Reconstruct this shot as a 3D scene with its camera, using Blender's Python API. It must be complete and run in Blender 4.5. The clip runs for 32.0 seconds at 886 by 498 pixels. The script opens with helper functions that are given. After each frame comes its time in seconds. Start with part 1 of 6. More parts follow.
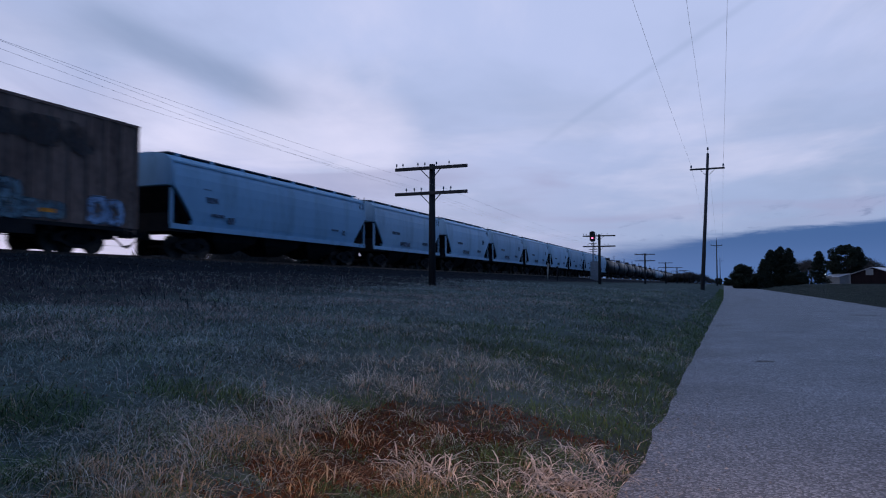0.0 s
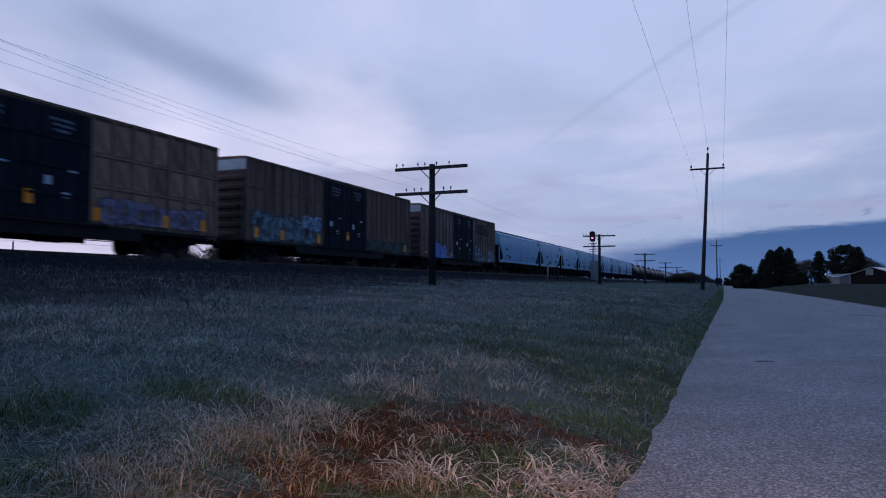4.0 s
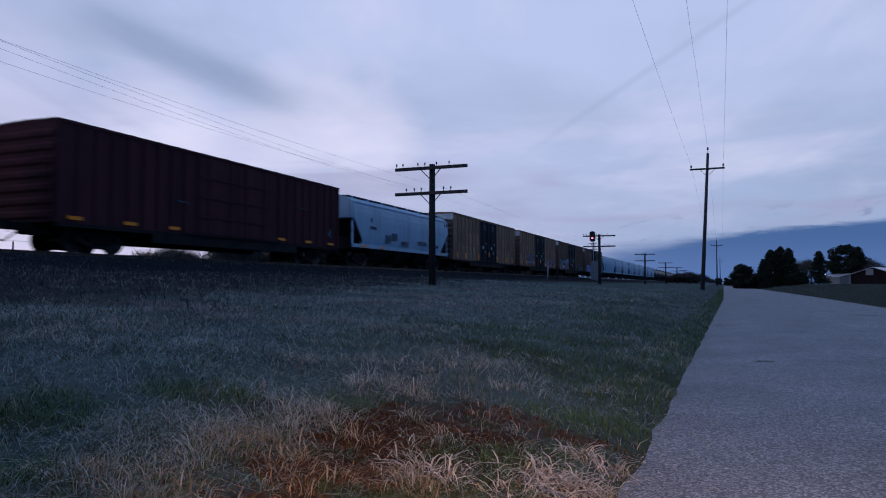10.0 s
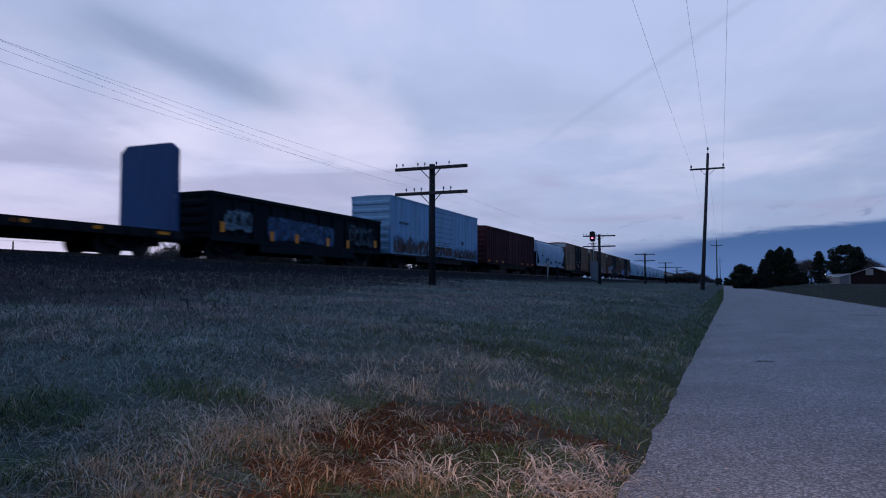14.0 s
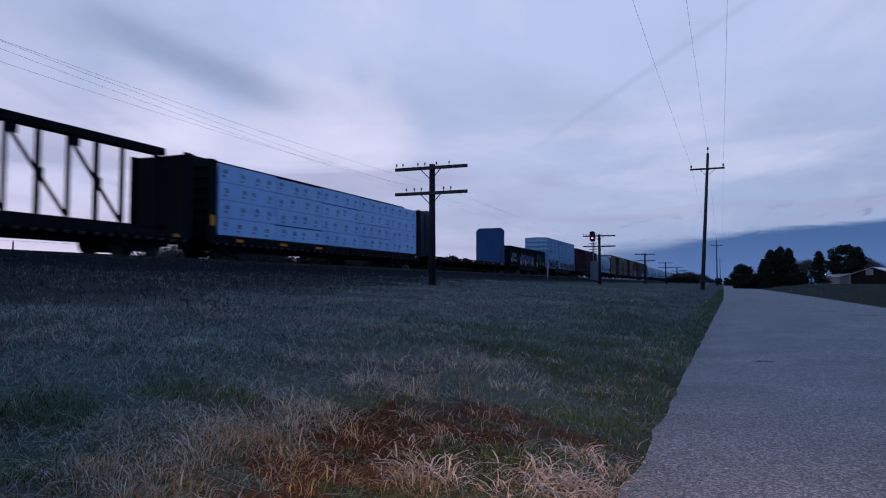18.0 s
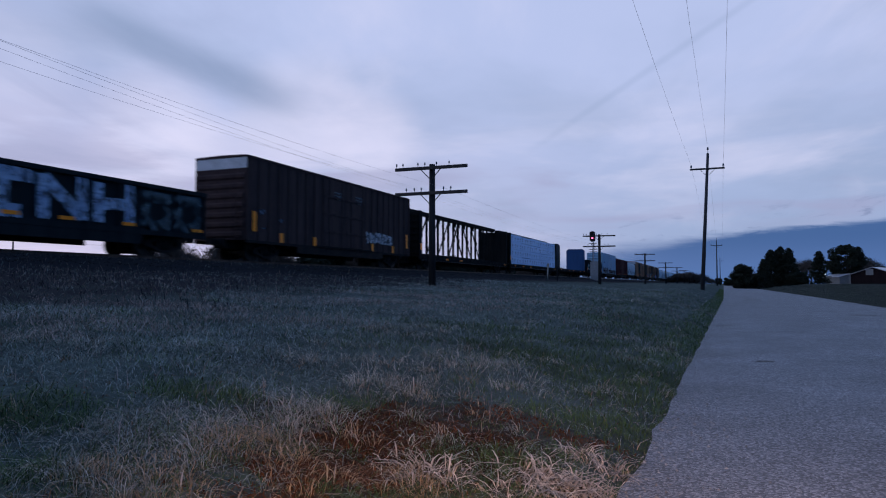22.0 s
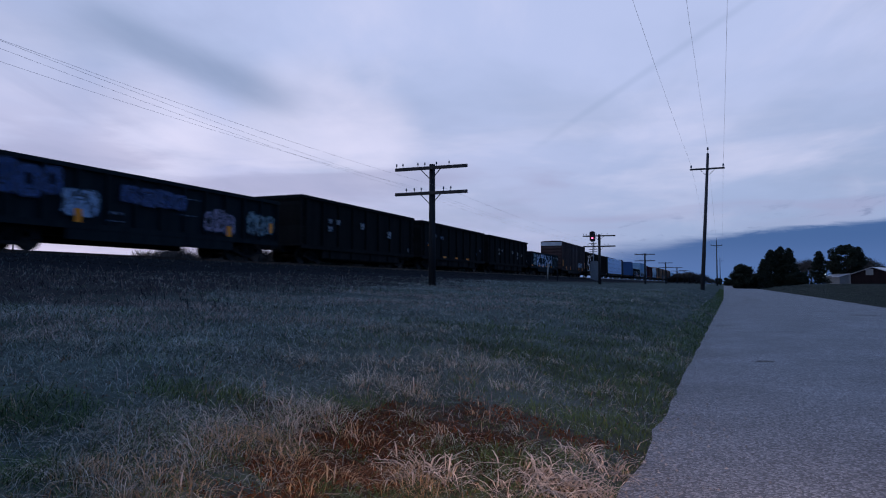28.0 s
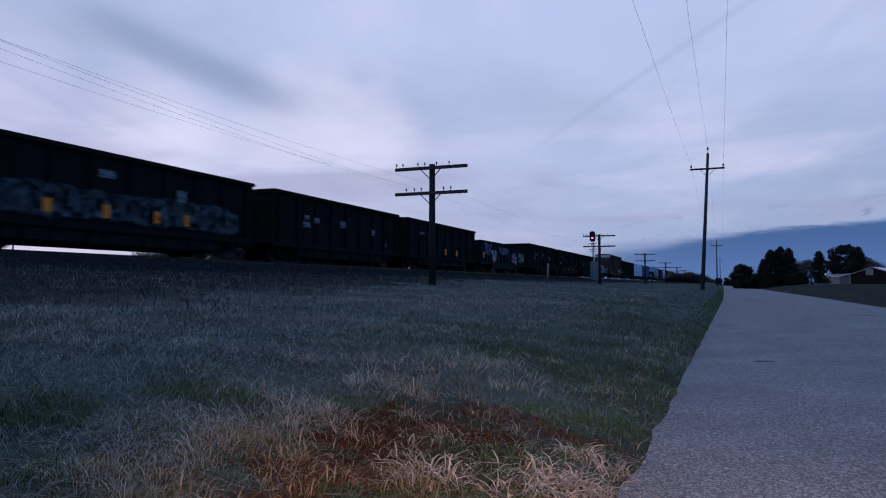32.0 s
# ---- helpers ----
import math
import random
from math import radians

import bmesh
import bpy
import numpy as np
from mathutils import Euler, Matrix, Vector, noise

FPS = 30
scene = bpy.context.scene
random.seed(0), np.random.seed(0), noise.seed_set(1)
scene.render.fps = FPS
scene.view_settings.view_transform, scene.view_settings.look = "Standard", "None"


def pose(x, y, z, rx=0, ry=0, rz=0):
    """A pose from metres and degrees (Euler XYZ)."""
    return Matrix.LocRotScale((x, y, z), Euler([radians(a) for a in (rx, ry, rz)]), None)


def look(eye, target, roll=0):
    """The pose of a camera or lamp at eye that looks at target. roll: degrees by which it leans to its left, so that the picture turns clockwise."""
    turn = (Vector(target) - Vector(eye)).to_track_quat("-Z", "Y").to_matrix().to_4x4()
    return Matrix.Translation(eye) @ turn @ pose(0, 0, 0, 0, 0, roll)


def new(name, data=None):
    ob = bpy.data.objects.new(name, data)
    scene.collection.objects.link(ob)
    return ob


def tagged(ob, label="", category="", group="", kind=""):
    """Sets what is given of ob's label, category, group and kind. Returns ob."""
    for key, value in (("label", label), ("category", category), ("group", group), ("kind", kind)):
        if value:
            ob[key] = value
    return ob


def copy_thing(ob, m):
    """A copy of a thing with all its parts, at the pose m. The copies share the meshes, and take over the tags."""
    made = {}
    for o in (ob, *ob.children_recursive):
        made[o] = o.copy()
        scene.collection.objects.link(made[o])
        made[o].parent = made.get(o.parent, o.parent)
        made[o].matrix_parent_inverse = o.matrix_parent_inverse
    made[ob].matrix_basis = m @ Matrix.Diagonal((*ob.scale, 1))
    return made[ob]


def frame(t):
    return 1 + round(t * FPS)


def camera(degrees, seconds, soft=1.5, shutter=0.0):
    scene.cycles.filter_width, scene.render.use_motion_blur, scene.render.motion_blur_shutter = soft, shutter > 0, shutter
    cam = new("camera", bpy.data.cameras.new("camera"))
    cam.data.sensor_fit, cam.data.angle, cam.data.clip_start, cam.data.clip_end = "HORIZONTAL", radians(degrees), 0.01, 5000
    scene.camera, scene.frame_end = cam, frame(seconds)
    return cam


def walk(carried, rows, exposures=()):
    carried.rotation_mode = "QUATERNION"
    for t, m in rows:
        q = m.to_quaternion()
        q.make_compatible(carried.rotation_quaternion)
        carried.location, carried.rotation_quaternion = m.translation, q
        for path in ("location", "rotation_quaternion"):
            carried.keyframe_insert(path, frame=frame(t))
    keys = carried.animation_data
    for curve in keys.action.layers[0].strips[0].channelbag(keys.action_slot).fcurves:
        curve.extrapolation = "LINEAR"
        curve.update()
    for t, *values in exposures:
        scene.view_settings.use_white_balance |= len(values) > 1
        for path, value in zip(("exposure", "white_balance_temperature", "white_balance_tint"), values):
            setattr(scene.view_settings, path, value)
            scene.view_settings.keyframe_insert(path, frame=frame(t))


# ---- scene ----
# ---------- camera: it stands still at the road's edge, one metre up ----------
EYE = Vector((0.0, 0.0, 1.0))
YAW, PITCH = radians(21.68), radians(2.90)
cam = camera(65.6, 32.0, soft=1.1, shutter=0.65)
AIM = Vector((-math.sin(YAW) * math.cos(PITCH), math.cos(YAW) * math.cos(PITCH), math.sin(PITCH)))
STAND = look(EYE, EYE + AIM)
walk(cam, [(0.0, STAND), (32.0, STAND)])

# ---------- the plan ----------
TRACK_X, RAIL_Z = -22.3, 2.13          # the track runs along +y
SIDE = 1.58                            # half the width of a car


def road_left(y):
    return -0.5 + (0.0183 * y if y < 50 else 0.915 + 0.009 * (y - 50))


ROAD_WIDTH = 6.45


def lerp(x, knots):
    for (a, va), (b, vb) in zip(knots, knots[1:]):
        if x <= b:
            f = max(0.0, (x - a) / (b - a))
            return va + (vb - va) * f
    return knots[-1][1]


BANK = [(0, -0.07), (0.006, -0.01), (0.012, 0.05), (0.035, 0.13), (0.08, 0.30), (0.16, 0.46), (0.3, 0.63), (0.5, 0.86), (0.7, 1.12), (0.85, 1.30), (1.0, 1.44)]
BED = [(-60, 0.2), (-42, 0.35), (-33, 0.8), (-29.5, 1.2), (-27, 1.45), (-25.0, 1.9), (-24.4, 1.96), (-20.6, 1.96), (-19.9, 1.84), (-18.6, 1.44)]
VERGE = [(0, -0.07), (0.15, -0.02), (0.5, -0.03), (1.5, 0.08), (4, 0.42), (8, 0.75), (14, 0.92), (40, 0.95)]


def ground_z(x, y):
    left = road_left(y)
    if x < -18.6:
        z = lerp(x, BED)
    elif x < left:
        f = (left - x) / (left + 18.6)
        z = lerp(f, BANK) + 0.34 * min(1.0, max(0.0, (y - 12) / 40)) * max(0.0, 1 - abs(f - 0.12) / 0.12)
    elif x < left + ROAD_WIDTH:
        z = -0.07
    else:
        z = lerp(x - left - ROAD_WIDTH, VERGE)
    near = max(0.0, min(1.0, (left - x) / 1.5)) if x < left else max(0.0, min(1.0, (x - left - ROAD_WIDTH) / 3.0))
    if -19.5 > x > -25.5:
        near = 0.1
    bumps = 0.07 * noise.noise((x * 0.45, y * 0.45, 3.0)) + 0.035 * noise.noise((x * 1.7, y * 1.7, 8.0))
    return z + near * bumps


# ---------- light: an overcast dusk sky, brightest low behind the train ----------
world = bpy.data.worlds.new("dusk_sky")
scene.world = world
world.use_nodes = True
wn, wl = world.node_tree.nodes, world.node_tree.links
wn.clear()


def wmath(op, a, b=None, c=None):
    n = wn.new("ShaderNodeMath")
    n.operation = op
    for i, v in enumerate((a, b, c)):
        if v is None:
            continue
        if isinstance(v, (int, float)):
            n.inputs[i].default_value = v
        else:
            wl.new(v, n.inputs[i])
    return n.outputs[0]


def wdot(vec, d):
    n = wn.new("ShaderNodeVectorMath")
    n.operation = "DOT_PRODUCT"
    wl.new(vec, n.inputs[0])
    n.inputs[1].default_value = d
    return n.outputs["Value"]


def wstep(v, lo, hi, a=0.0, b=1.0):
    n = wn.new("ShaderNodeMapRange")
    n.interpolation_type = "SMOOTHSTEP"
    for i, x in enumerate((v, lo, hi, a, b)):
        if isinstance(x, (int, float)):
            n.inputs[i].default_value = x
        else:
            wl.new(x, n.inputs[i])
    return n.outputs[0]


def wmix(f, a, b):
    n = wn.new("ShaderNodeMix")
    n.data_type = "RGBA"
    for i, x in ((0, f), (6, a), (7, b)):
        if isinstance(x, (int, float)):
            n.inputs[i].default_value = x
        elif isinstance(x, tuple):
            n.inputs[i].default_value = (*x, 1)
        else:
            wl.new(x, n.inputs[i])
    return n.outputs[2]


def toward(az, el):
    """A direction az degrees to the right of the camera's heading and el degrees up."""
    a, e = radians(az) - YAW, radians(el)
    return (math.sin(a) * math.cos(e), math.cos(a) * math.cos(e), math.sin(e))


wdir = wn.new("ShaderNodeTexCoord").outputs["Generated"]
wsep = wn.new("ShaderNodeSeparateXYZ")
wl.new(wdir, wsep.inputs[0])
up = wsep.outputs[2]
# cloud sheet: the direction met with a flat layer overhead
lift = wmath("ADD", wmath("MAXIMUM", up, 0.0), 0.10)
sheet = wn.new("ShaderNodeCombineXYZ")
wl.new(wmath("DIVIDE", wsep.outputs[0], lift), sheet.inputs[0])
wl.new(wmath("DIVIDE", wsep.outputs[1], lift), sheet.inputs[1])


def cloud(scale, detail, across, along, rough=0.55, seed=0.0, warp=0.4):
    """Noise drawn out into streets that run away towards the horizon ahead."""
    mp = wn.new("ShaderNodeMapping")
    mp.vector_type = "TEXTURE"
    mp.inputs["Scale"].default_value = (across, along, 1)
    mp.inputs["Rotation"].default_value = (0, 0, radians(STREETS))
    mp.inputs["Location"].default_value = (seed, seed * 0.7, seed)
    wl.new(sheet.outputs[0], mp.inputs[0])
    n = wn.new("ShaderNodeTexNoise")
    n.inputs["Scale"].default_value = scale
    n.inputs["Detail"].default_value = detail
    n.inputs["Roughness"].default_value = rough
    n.inputs["Distortion"].default_value = warp
    wl.new(mp.outputs[0], n.inputs["Vector"])
    return n.outputs["Fac"]


STREETS = 13.0


def blob(az, el, inner, outer):
    return wstep(wdot(wdir, toward(az, el)), math.cos(radians(outer)), math.cos(radians(inner)))


LOW_WEST, LOW_EAST, MIDDLE, ZENITH = (0.63, 0.60, 0.85), (0.32, 0.42, 0.66), (0.49, 0.57, 0.86), (0.15, 0.34, 0.77)
DULL, WHITE, BANKBLUE = (0.28, 0.37, 0.57), (0.80, 0.78, 1.0), (0.046, 0.125, 0.33)
west = wdot(wdir, toward(-50, 0))
sky = wmix(wstep(west, 0.30, 0.97), LOW_EAST, LOW_WEST)
sky = wmix(wstep(up, 0.02, 0.30), sky, MIDDLE)
sky = wmix(wstep(up, 0.38, 0.95), sky, ZENITH)
broad = cloud(1.0, 5, 1.2, 1.9, seed=3.1, warp=0.25)
sky = wmix(wmath("MULTIPLY", wstep(broad, 0.43, 0.66), 0.38), sky, DULL)
wisps = cloud(1.0, 7, 0.75, 1.3, 0.55, seed=7.7, warp=0.35)
sky = wmix(wmath("MULTIPLY", wstep(wisps, 0.46, 0.72), wstep(up, 0.04, 0.24, 0.12, 0.42)), sky, WHITE)
ragged = wmath("ADD", 0.35, wmath("MULTIPLY", cloud(1.0, 6, 0.35, 0.9, 0.6, seed=2.2), 0.9))
for az, el, r, share in ((-28, 21, 6, 0.3), (-14, 13.5, 4, 0.3)):
    sky = wmix(wmath("MULTIPLY", wmath("MULTIPLY", blob(az, el, 1, r), ragged), share), sky, DULL)
for az, el, r, share in ((-23, 11.5, 6, 0.7), (-6, 12, 5, 0.5), (-12, 13.5, 6, 0.45), (-33, 14, 6, 0.3)):
    sky = wmix(wmath("MULTIPLY", wmath("MULTIPLY", blob(az, el, 0.5, r), ragged), share), sky, WHITE)
grey = cloud(1.0, 7, 0.8, 1.7, 0.58, seed=11.3, warp=0.5)
sky = wmix(wmath("MULTIPLY", wmath("MULTIPLY", wstep(grey, 0.47, 0.68), wstep(west, 0.55, 0.95)), 0.42), sky, (0.33, 0.39, 0.62))
# level bands of stratus low over the train
band_map = wn.new("ShaderNodeMapping")
band_map.inputs["Scale"].default_value = (2.6, 2.6, 17.0)
wl.new(wdir, band_map.inputs[0])
band_noise = wn.new("ShaderNodeTexNoise")
band_noise.inputs["Scale"].default_value, band_noise.inputs["Detail"].default_value, band_noise.inputs["Distortion"].default_value = 1.0, 5, 0.3
wl.new(band_map.outputs[0], band_noise.inputs["Vector"])
low = wmath("MULTIPLY", wstep(up, 0.30, 0.14), wstep(up, 0.02, 0.08))
sky = wmix(wmath("MULTIPLY", wmath("MULTIPLY", wstep(band_noise.outputs["Fac"], 0.48, 0.64), low), 0.55), sky, (0.36, 0.37, 0.58))
sky = wmix(wmath("MULTIPLY", wmath("MULTIPLY", wstep(band_noise.outputs["Fac"], 0.48, 0.34), low), wstep(west, 0.35, 0.85, 0.22, 0.42)), sky, WHITE)
# a dark ragged streak high over the train
side_way = Vector((math.cos(YAW), math.sin(YAW), 0))
rise_way = side_way.cross(AIM)
streak_a, streak_b = (AIM + side_way * px + rise_way * py for px, py in ((-0.505, 0.335), (-0.258, 0.225)))
streak = wmath("ABSOLUTE", wdot(wdir, tuple(streak_a.cross(streak_b).normalized())))
shred = wmath("MULTIPLY", wstep(streak, 0.036, 0.004), blob(-20.5, 17.8, 3, 10))
sky = wmix(wmath("MULTIPLY", wmath("MULTIPLY", shred, wmath("ADD", ragged, -0.10)), 0.9), sky, (0.25, 0.33, 0.53))
# an old vapour trail that slants down ahead
trail_a, trail_b = (AIM + side_way * px + rise_way * py for px, py in ((0.449, 0.363), (0.178, 0.178)))
trail = wmath("ABSOLUTE", wdot(wdir, tuple(trail_a.cross(trail_b).normalized())))
sky = wmix(wmath("MULTIPLY", wmath("MULTIPLY", wstep(trail, 0.0075, 0.0005), blob(19, 15, 6, 14)), 0.22), sky, DULL)
# blue cloud bank low in the east
east = wdot(wdir, toward(90, 0))
edge = wmath("ADD", wstep(east, 0.10, 0.27, 0.022, 0.058), wmath("MULTIPLY", wmath("MAXIMUM", wmath("SUBTRACT", east, 0.27), 0.0), 0.085))
fray = wmath("MULTIPLY", wmath("SUBTRACT", cloud(2.6, 7, 1.0, 1.0, 0.65, seed=1.3), 0.5), 0.016)
below = wmath("SUBTRACT", wmath("ADD", edge, fray), up)
flecks = wmath("MULTIPLY", wstep(cloud(3.2, 6, 0.8, 1.6, 0.6, seed=5.1), 0.56, 0.70), wmath("MULTIPLY", wstep(below, -0.040, -0.012), wstep(below, 0.0, -0.006)))
sky = wmix(wmath("MULTIPLY", flecks, wstep(east, 0.10, 0.3, 0.0, 0.65)), sky, (0.20, 0.25, 0.44))
bank_share = wmath("MULTIPLY", wstep(below, wstep(east, 0.42, 0.20, -0.003, -0.012), wstep(east, 0.42, 0.20, 0.006, 0.030)), wstep(east, 0.12, 0.34, 0.70, 0.97))
sky = wmix(bank_share, sky, wmix(wstep(up, 0.01, 0.07), (0.085, 0.175, 0.42), BANKBLUE))
# the sun has set behind the train, and the sky darkens towards the east
dim = wstep(wdot(wdir, toward(-45, 8)), 0.05, -0.65)
sky = wmix(wmath("MULTIPLY", dim, 0.95), sky, (0.036, 0.158, 0.460))
air = wn.new("ShaderNodeTexSky")
air.sky_type, air.sun_disc = "NISHITA", False
air.sun_elevation, air.sun_rotation = radians(-2.0), radians(-75)
clouds = wn.new("ShaderNodeBackground")
wl.new(sky, clouds.inputs[0])
clouds.inputs[1].default_value = 0.97
clear = wn.new("ShaderNodeBackground")
wl.new(air.outputs[0], clear.inputs[0])
clear.inputs[1].default_value = 0.05
both = wn.new("ShaderNodeAddShader")
wl.new(clouds.outputs[0], both.inputs[0])
wl.new(clear.outputs[0], both.inputs[1])
wout = wn.new("ShaderNodeOutputWorld")
wl.new(both.outputs[0], wout.inputs[0])

dusk = bpy.data.lights.new("dusk_glow", "SUN")
dusk.energy, dusk.angle, dusk.color = 0.05, radians(40), (0.9, 0.85, 1.0)
glow = new("dusk_glow", dusk)
# unseen warm lamp added beside the camera: it lights the nearest grass and road
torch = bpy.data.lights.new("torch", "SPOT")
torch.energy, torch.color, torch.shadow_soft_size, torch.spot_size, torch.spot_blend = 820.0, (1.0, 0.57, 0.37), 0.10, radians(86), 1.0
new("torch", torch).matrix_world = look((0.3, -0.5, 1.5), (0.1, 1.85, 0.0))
glow.matrix_world = look((0, 0, 50), Vector((0, 0, 50)) - Vector(toward(-45, 14)))

# ---------- materials ----------
def rgba(c):
    return (*c, 1.0)


def mat(name, col, other=None, rough=0.7, metal=0.0, scale=1.2, fine=18.0, share=0.5, bump=0.15, stretch=(1, 1, 1), rnd=0.0, isle=0.0, space="Object", spec=0.12, deep=0.02):
    """A surface of two colours mixed by a coarse and a fine noise, with grain in relief. rnd: lightness that varies from object to object; isle: from island to island."""
    m = bpy.data.materials.new(name)
    m.use_nodes = True
    nt = m.node_tree
    nd, lk = nt.nodes, nt.links
    b = nd["Principled BSDF"]
    b.inputs["Roughness"].default_value = rough
    b.inputs["Metallic"].default_value = metal
    b.inputs["Specular IOR Level"].default_value = spec
    other = other or tuple(v * 0.6 for v in col)
    if space == "Position":
        src = nd.new("ShaderNodeNewGeometry").outputs["Position"]
    else:
        src = nd.new("ShaderNodeTexCoord").outputs["Object"]
    mp = nd.new("ShaderNodeMapping")
    mp.inputs["Scale"].default_value = stretch
    lk.new(src, mp.inputs[0])
    n1, n2 = nd.new("ShaderNodeTexNoise"), nd.new("ShaderNodeTexNoise")
    n1.inputs["Scale"].default_value, n1.inputs["Detail"].default_value, n1.inputs["Roughness"].default_value = scale, 6, 0.6
    n2.inputs["Scale"].default_value, n2.inputs["Detail"].default_value = fine, 4
    for n in (n1, n2):
        lk.new(mp.outputs[0], n.inputs["Vector"])
    ad = nd.new("ShaderNodeMath")
    ad.operation = "MULTIPLY_ADD"
    lk.new(n2.outputs["Fac"], ad.inputs[0])
    ad.inputs[1].default_value = 0.45
    lk.new(n1.outputs["Fac"], ad.inputs[2])
    mr = nd.new("ShaderNodeMapRange")
    lk.new(ad.outputs[0], mr.inputs[0])
    centre = 0.98 - 0.5 * share
    mr.inputs[1].default_value, mr.inputs[2].default_value = centre - 0.14, centre + 0.18
    mx = nd.new("ShaderNodeMix")
    mx.data_type = "RGBA"
    lk.new(mr.outputs[0], mx.inputs[0])
    mx.inputs[6].default_value, mx.inputs[7].default_value = rgba(col), rgba(other)
    out = mx.outputs[2]
    for amount, node, sock in ((rnd, "ShaderNodeObjectInfo", "Random"), (isle, "ShaderNodeNewGeometry", "Random Per Island")):
        if amount:
            hv = nd.new("ShaderNodeHueSaturation")
            rr = nd.new("ShaderNodeMapRange")
            rr.inputs[3].default_value, rr.inputs[4].default_value = 1 - amount, 1 + amount
            lk.new(nd.new(node).outputs[sock], rr.inputs[0])
            lk.new(rr.outputs[0], hv.inputs["Value"])
            lk.new(out, hv.inputs["Color"])
            out = hv.outputs[0]
    lk.new(out, b.inputs["Base Color"])
    if bump:
        bp = nd.new("ShaderNodeBump")
        bp.inputs["Strength"].default_value, bp.inputs["Distance"].default_value = bump, deep
        lk.new(n2.outputs["Fac"], bp.inputs["Height"])
        lk.new(bp.outputs[0], b.inputs["Normal"])
    return m


STREAK = (1.6, 1.6, 0.25)
steel = mat("dark_running_steel", (0.018, 0.019, 0.021), (0.034, 0.029, 0.027), 0.75, 0.2, 2, 25, spec=0.02)
wheel_steel = mat("wheel_steel", (0.06, 0.05, 0.045), (0.03, 0.024, 0.02), 0.55, 0.6, 3, 30)
rail_steel = mat("rail_steel", (0.10, 0.075, 0.06), (0.05, 0.035, 0.028), 0.5, 0.7, 2, 25)
tan_paint = mat("weathered_tan_paint", (0.27, 0.152, 0.098), (0.16, 0.090, 0.060), 0.6, 0, 1.3, 9, 0.5, 0.1, STREAK, 0.08, spec=0.02)
brown_side = mat("dull_brown_side_paint", (0.30, 0.178, 0.135), (0.12, 0.072, 0.058), 0.7, 0, 0.7, 8, 0.55, 0.1, (1.2, 1.2, 0.5), spec=0.02)
tan_dull = mat("dull_tan_side_paint", (0.25, 0.138, 0.092), (0.105, 0.068, 0.056), 0.7, 0, 0.8, 9, 0.5, 0.1, STREAK, spec=0.02)
tan_panel = mat("worn_tan_panel_paint", (0.37, 0.205, 0.130), (0.20, 0.110, 0.072), 0.6, 0, 1.6, 9, 0.5, 0.08, (1, 1, 0.6), 0.30, spec=0.02)
tan_post = mat("tan_post_paint", (0.38, 0.215, 0.140), (0.22, 0.125, 0.082), 0.65, 0, 1.0, 10, 0.5, 0.1, STREAK, spec=0.02)
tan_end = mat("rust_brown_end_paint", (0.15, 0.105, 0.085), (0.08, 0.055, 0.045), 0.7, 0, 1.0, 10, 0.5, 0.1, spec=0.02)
door_black = mat("black_door_paint", (0.012, 0.015, 0.021), (0.024, 0.027, 0.032), 0.6, 0, 1.4, 14, 0.4, 0.08, STREAK, spec=0.02)
pale_steel = mat("galvanised_roof_steel", (0.46, 0.50, 0.55), (0.30, 0.33, 0.37), 0.45, 0.3, 1.2, 12, 0.4, 0.06, spec=0.5)
walk_grey = mat("grey_walk_grating", (0.075, 0.09, 0.11), (0.05, 0.06, 0.075), 0.7, 0.2, 3, 30, 0.5, 0.1, spec=0.05)
hopper_grey = mat("pale_grey_hopper_paint", (0.36, 0.50, 0.60), (0.25, 0.34, 0.41), 0.5, 0, 0.7, 9, 0.32, 0.05, STREAK, 0.12)
hopper_blue = mat("pale_blue_hopper_paint", (0.26, 0.43, 0.56), (0.19, 0.30, 0.38), 0.5, 0, 0.7, 9, 0.3, 0.05, STREAK)
box_blue = mat("light_blue_boxcar_paint", (0.23, 0.40, 0.55), (0.17, 0.28, 0.38), 0.55, 0, 0.7, 9, 0.35, 0.06, STREAK)
oxide_red = mat("oxide_red_paint", (0.098, 0.032, 0.034), (0.055, 0.024, 0.026), 0.65, 0, 0.9, 10, 0.5, 0.1, STREAK, spec=0.02)
oxide_brown = mat("oxide_brown_paint", (0.076, 0.050, 0.047), (0.040, 0.029, 0.030), 0.65, 0, 0.9, 10, 0.5, 0.1, STREAK, spec=0.02)
gondola_black = mat("black_gondola_paint", (0.010, 0.015, 0.018), (0.020, 0.026, 0.029), 0.8, 0, 0.9, 10, 0.5, 0.1, STREAK, spec=0.02)
coal_black = mat("sooty_hopper_paint", (0.009, 0.011, 0.012), (0.019, 0.019, 0.019), 0.8, 0, 0.9, 10, 0.5, 0.1, STREAK, spec=0.02)
rust = mat("rust_stain", (0.22, 0.115, 0.085), (0.12, 0.080, 0.070), 0.85, 0, 1.6, 14, 0.5, 0, isle=0.55)
grime = mat("dark_grime_stain", (0.050, 0.055, 0.075), (0.075, 0.10, 0.10), 0.85, 0, 1.1, 9, 0.5, 0, isle=0.5)
tank_black = mat("black_tank_paint", (0.020, 0.020, 0.022), (0.035, 0.032, 0.03), 0.4, 0, 0.8, 9, 0.4, 0.04, rnd=0.3)
tank_white = mat("white_tank_paint", (0.48, 0.49, 0.50), (0.32, 0.32, 0.32), 0.45, 0, 0.8, 9, 0.4, 0.04)
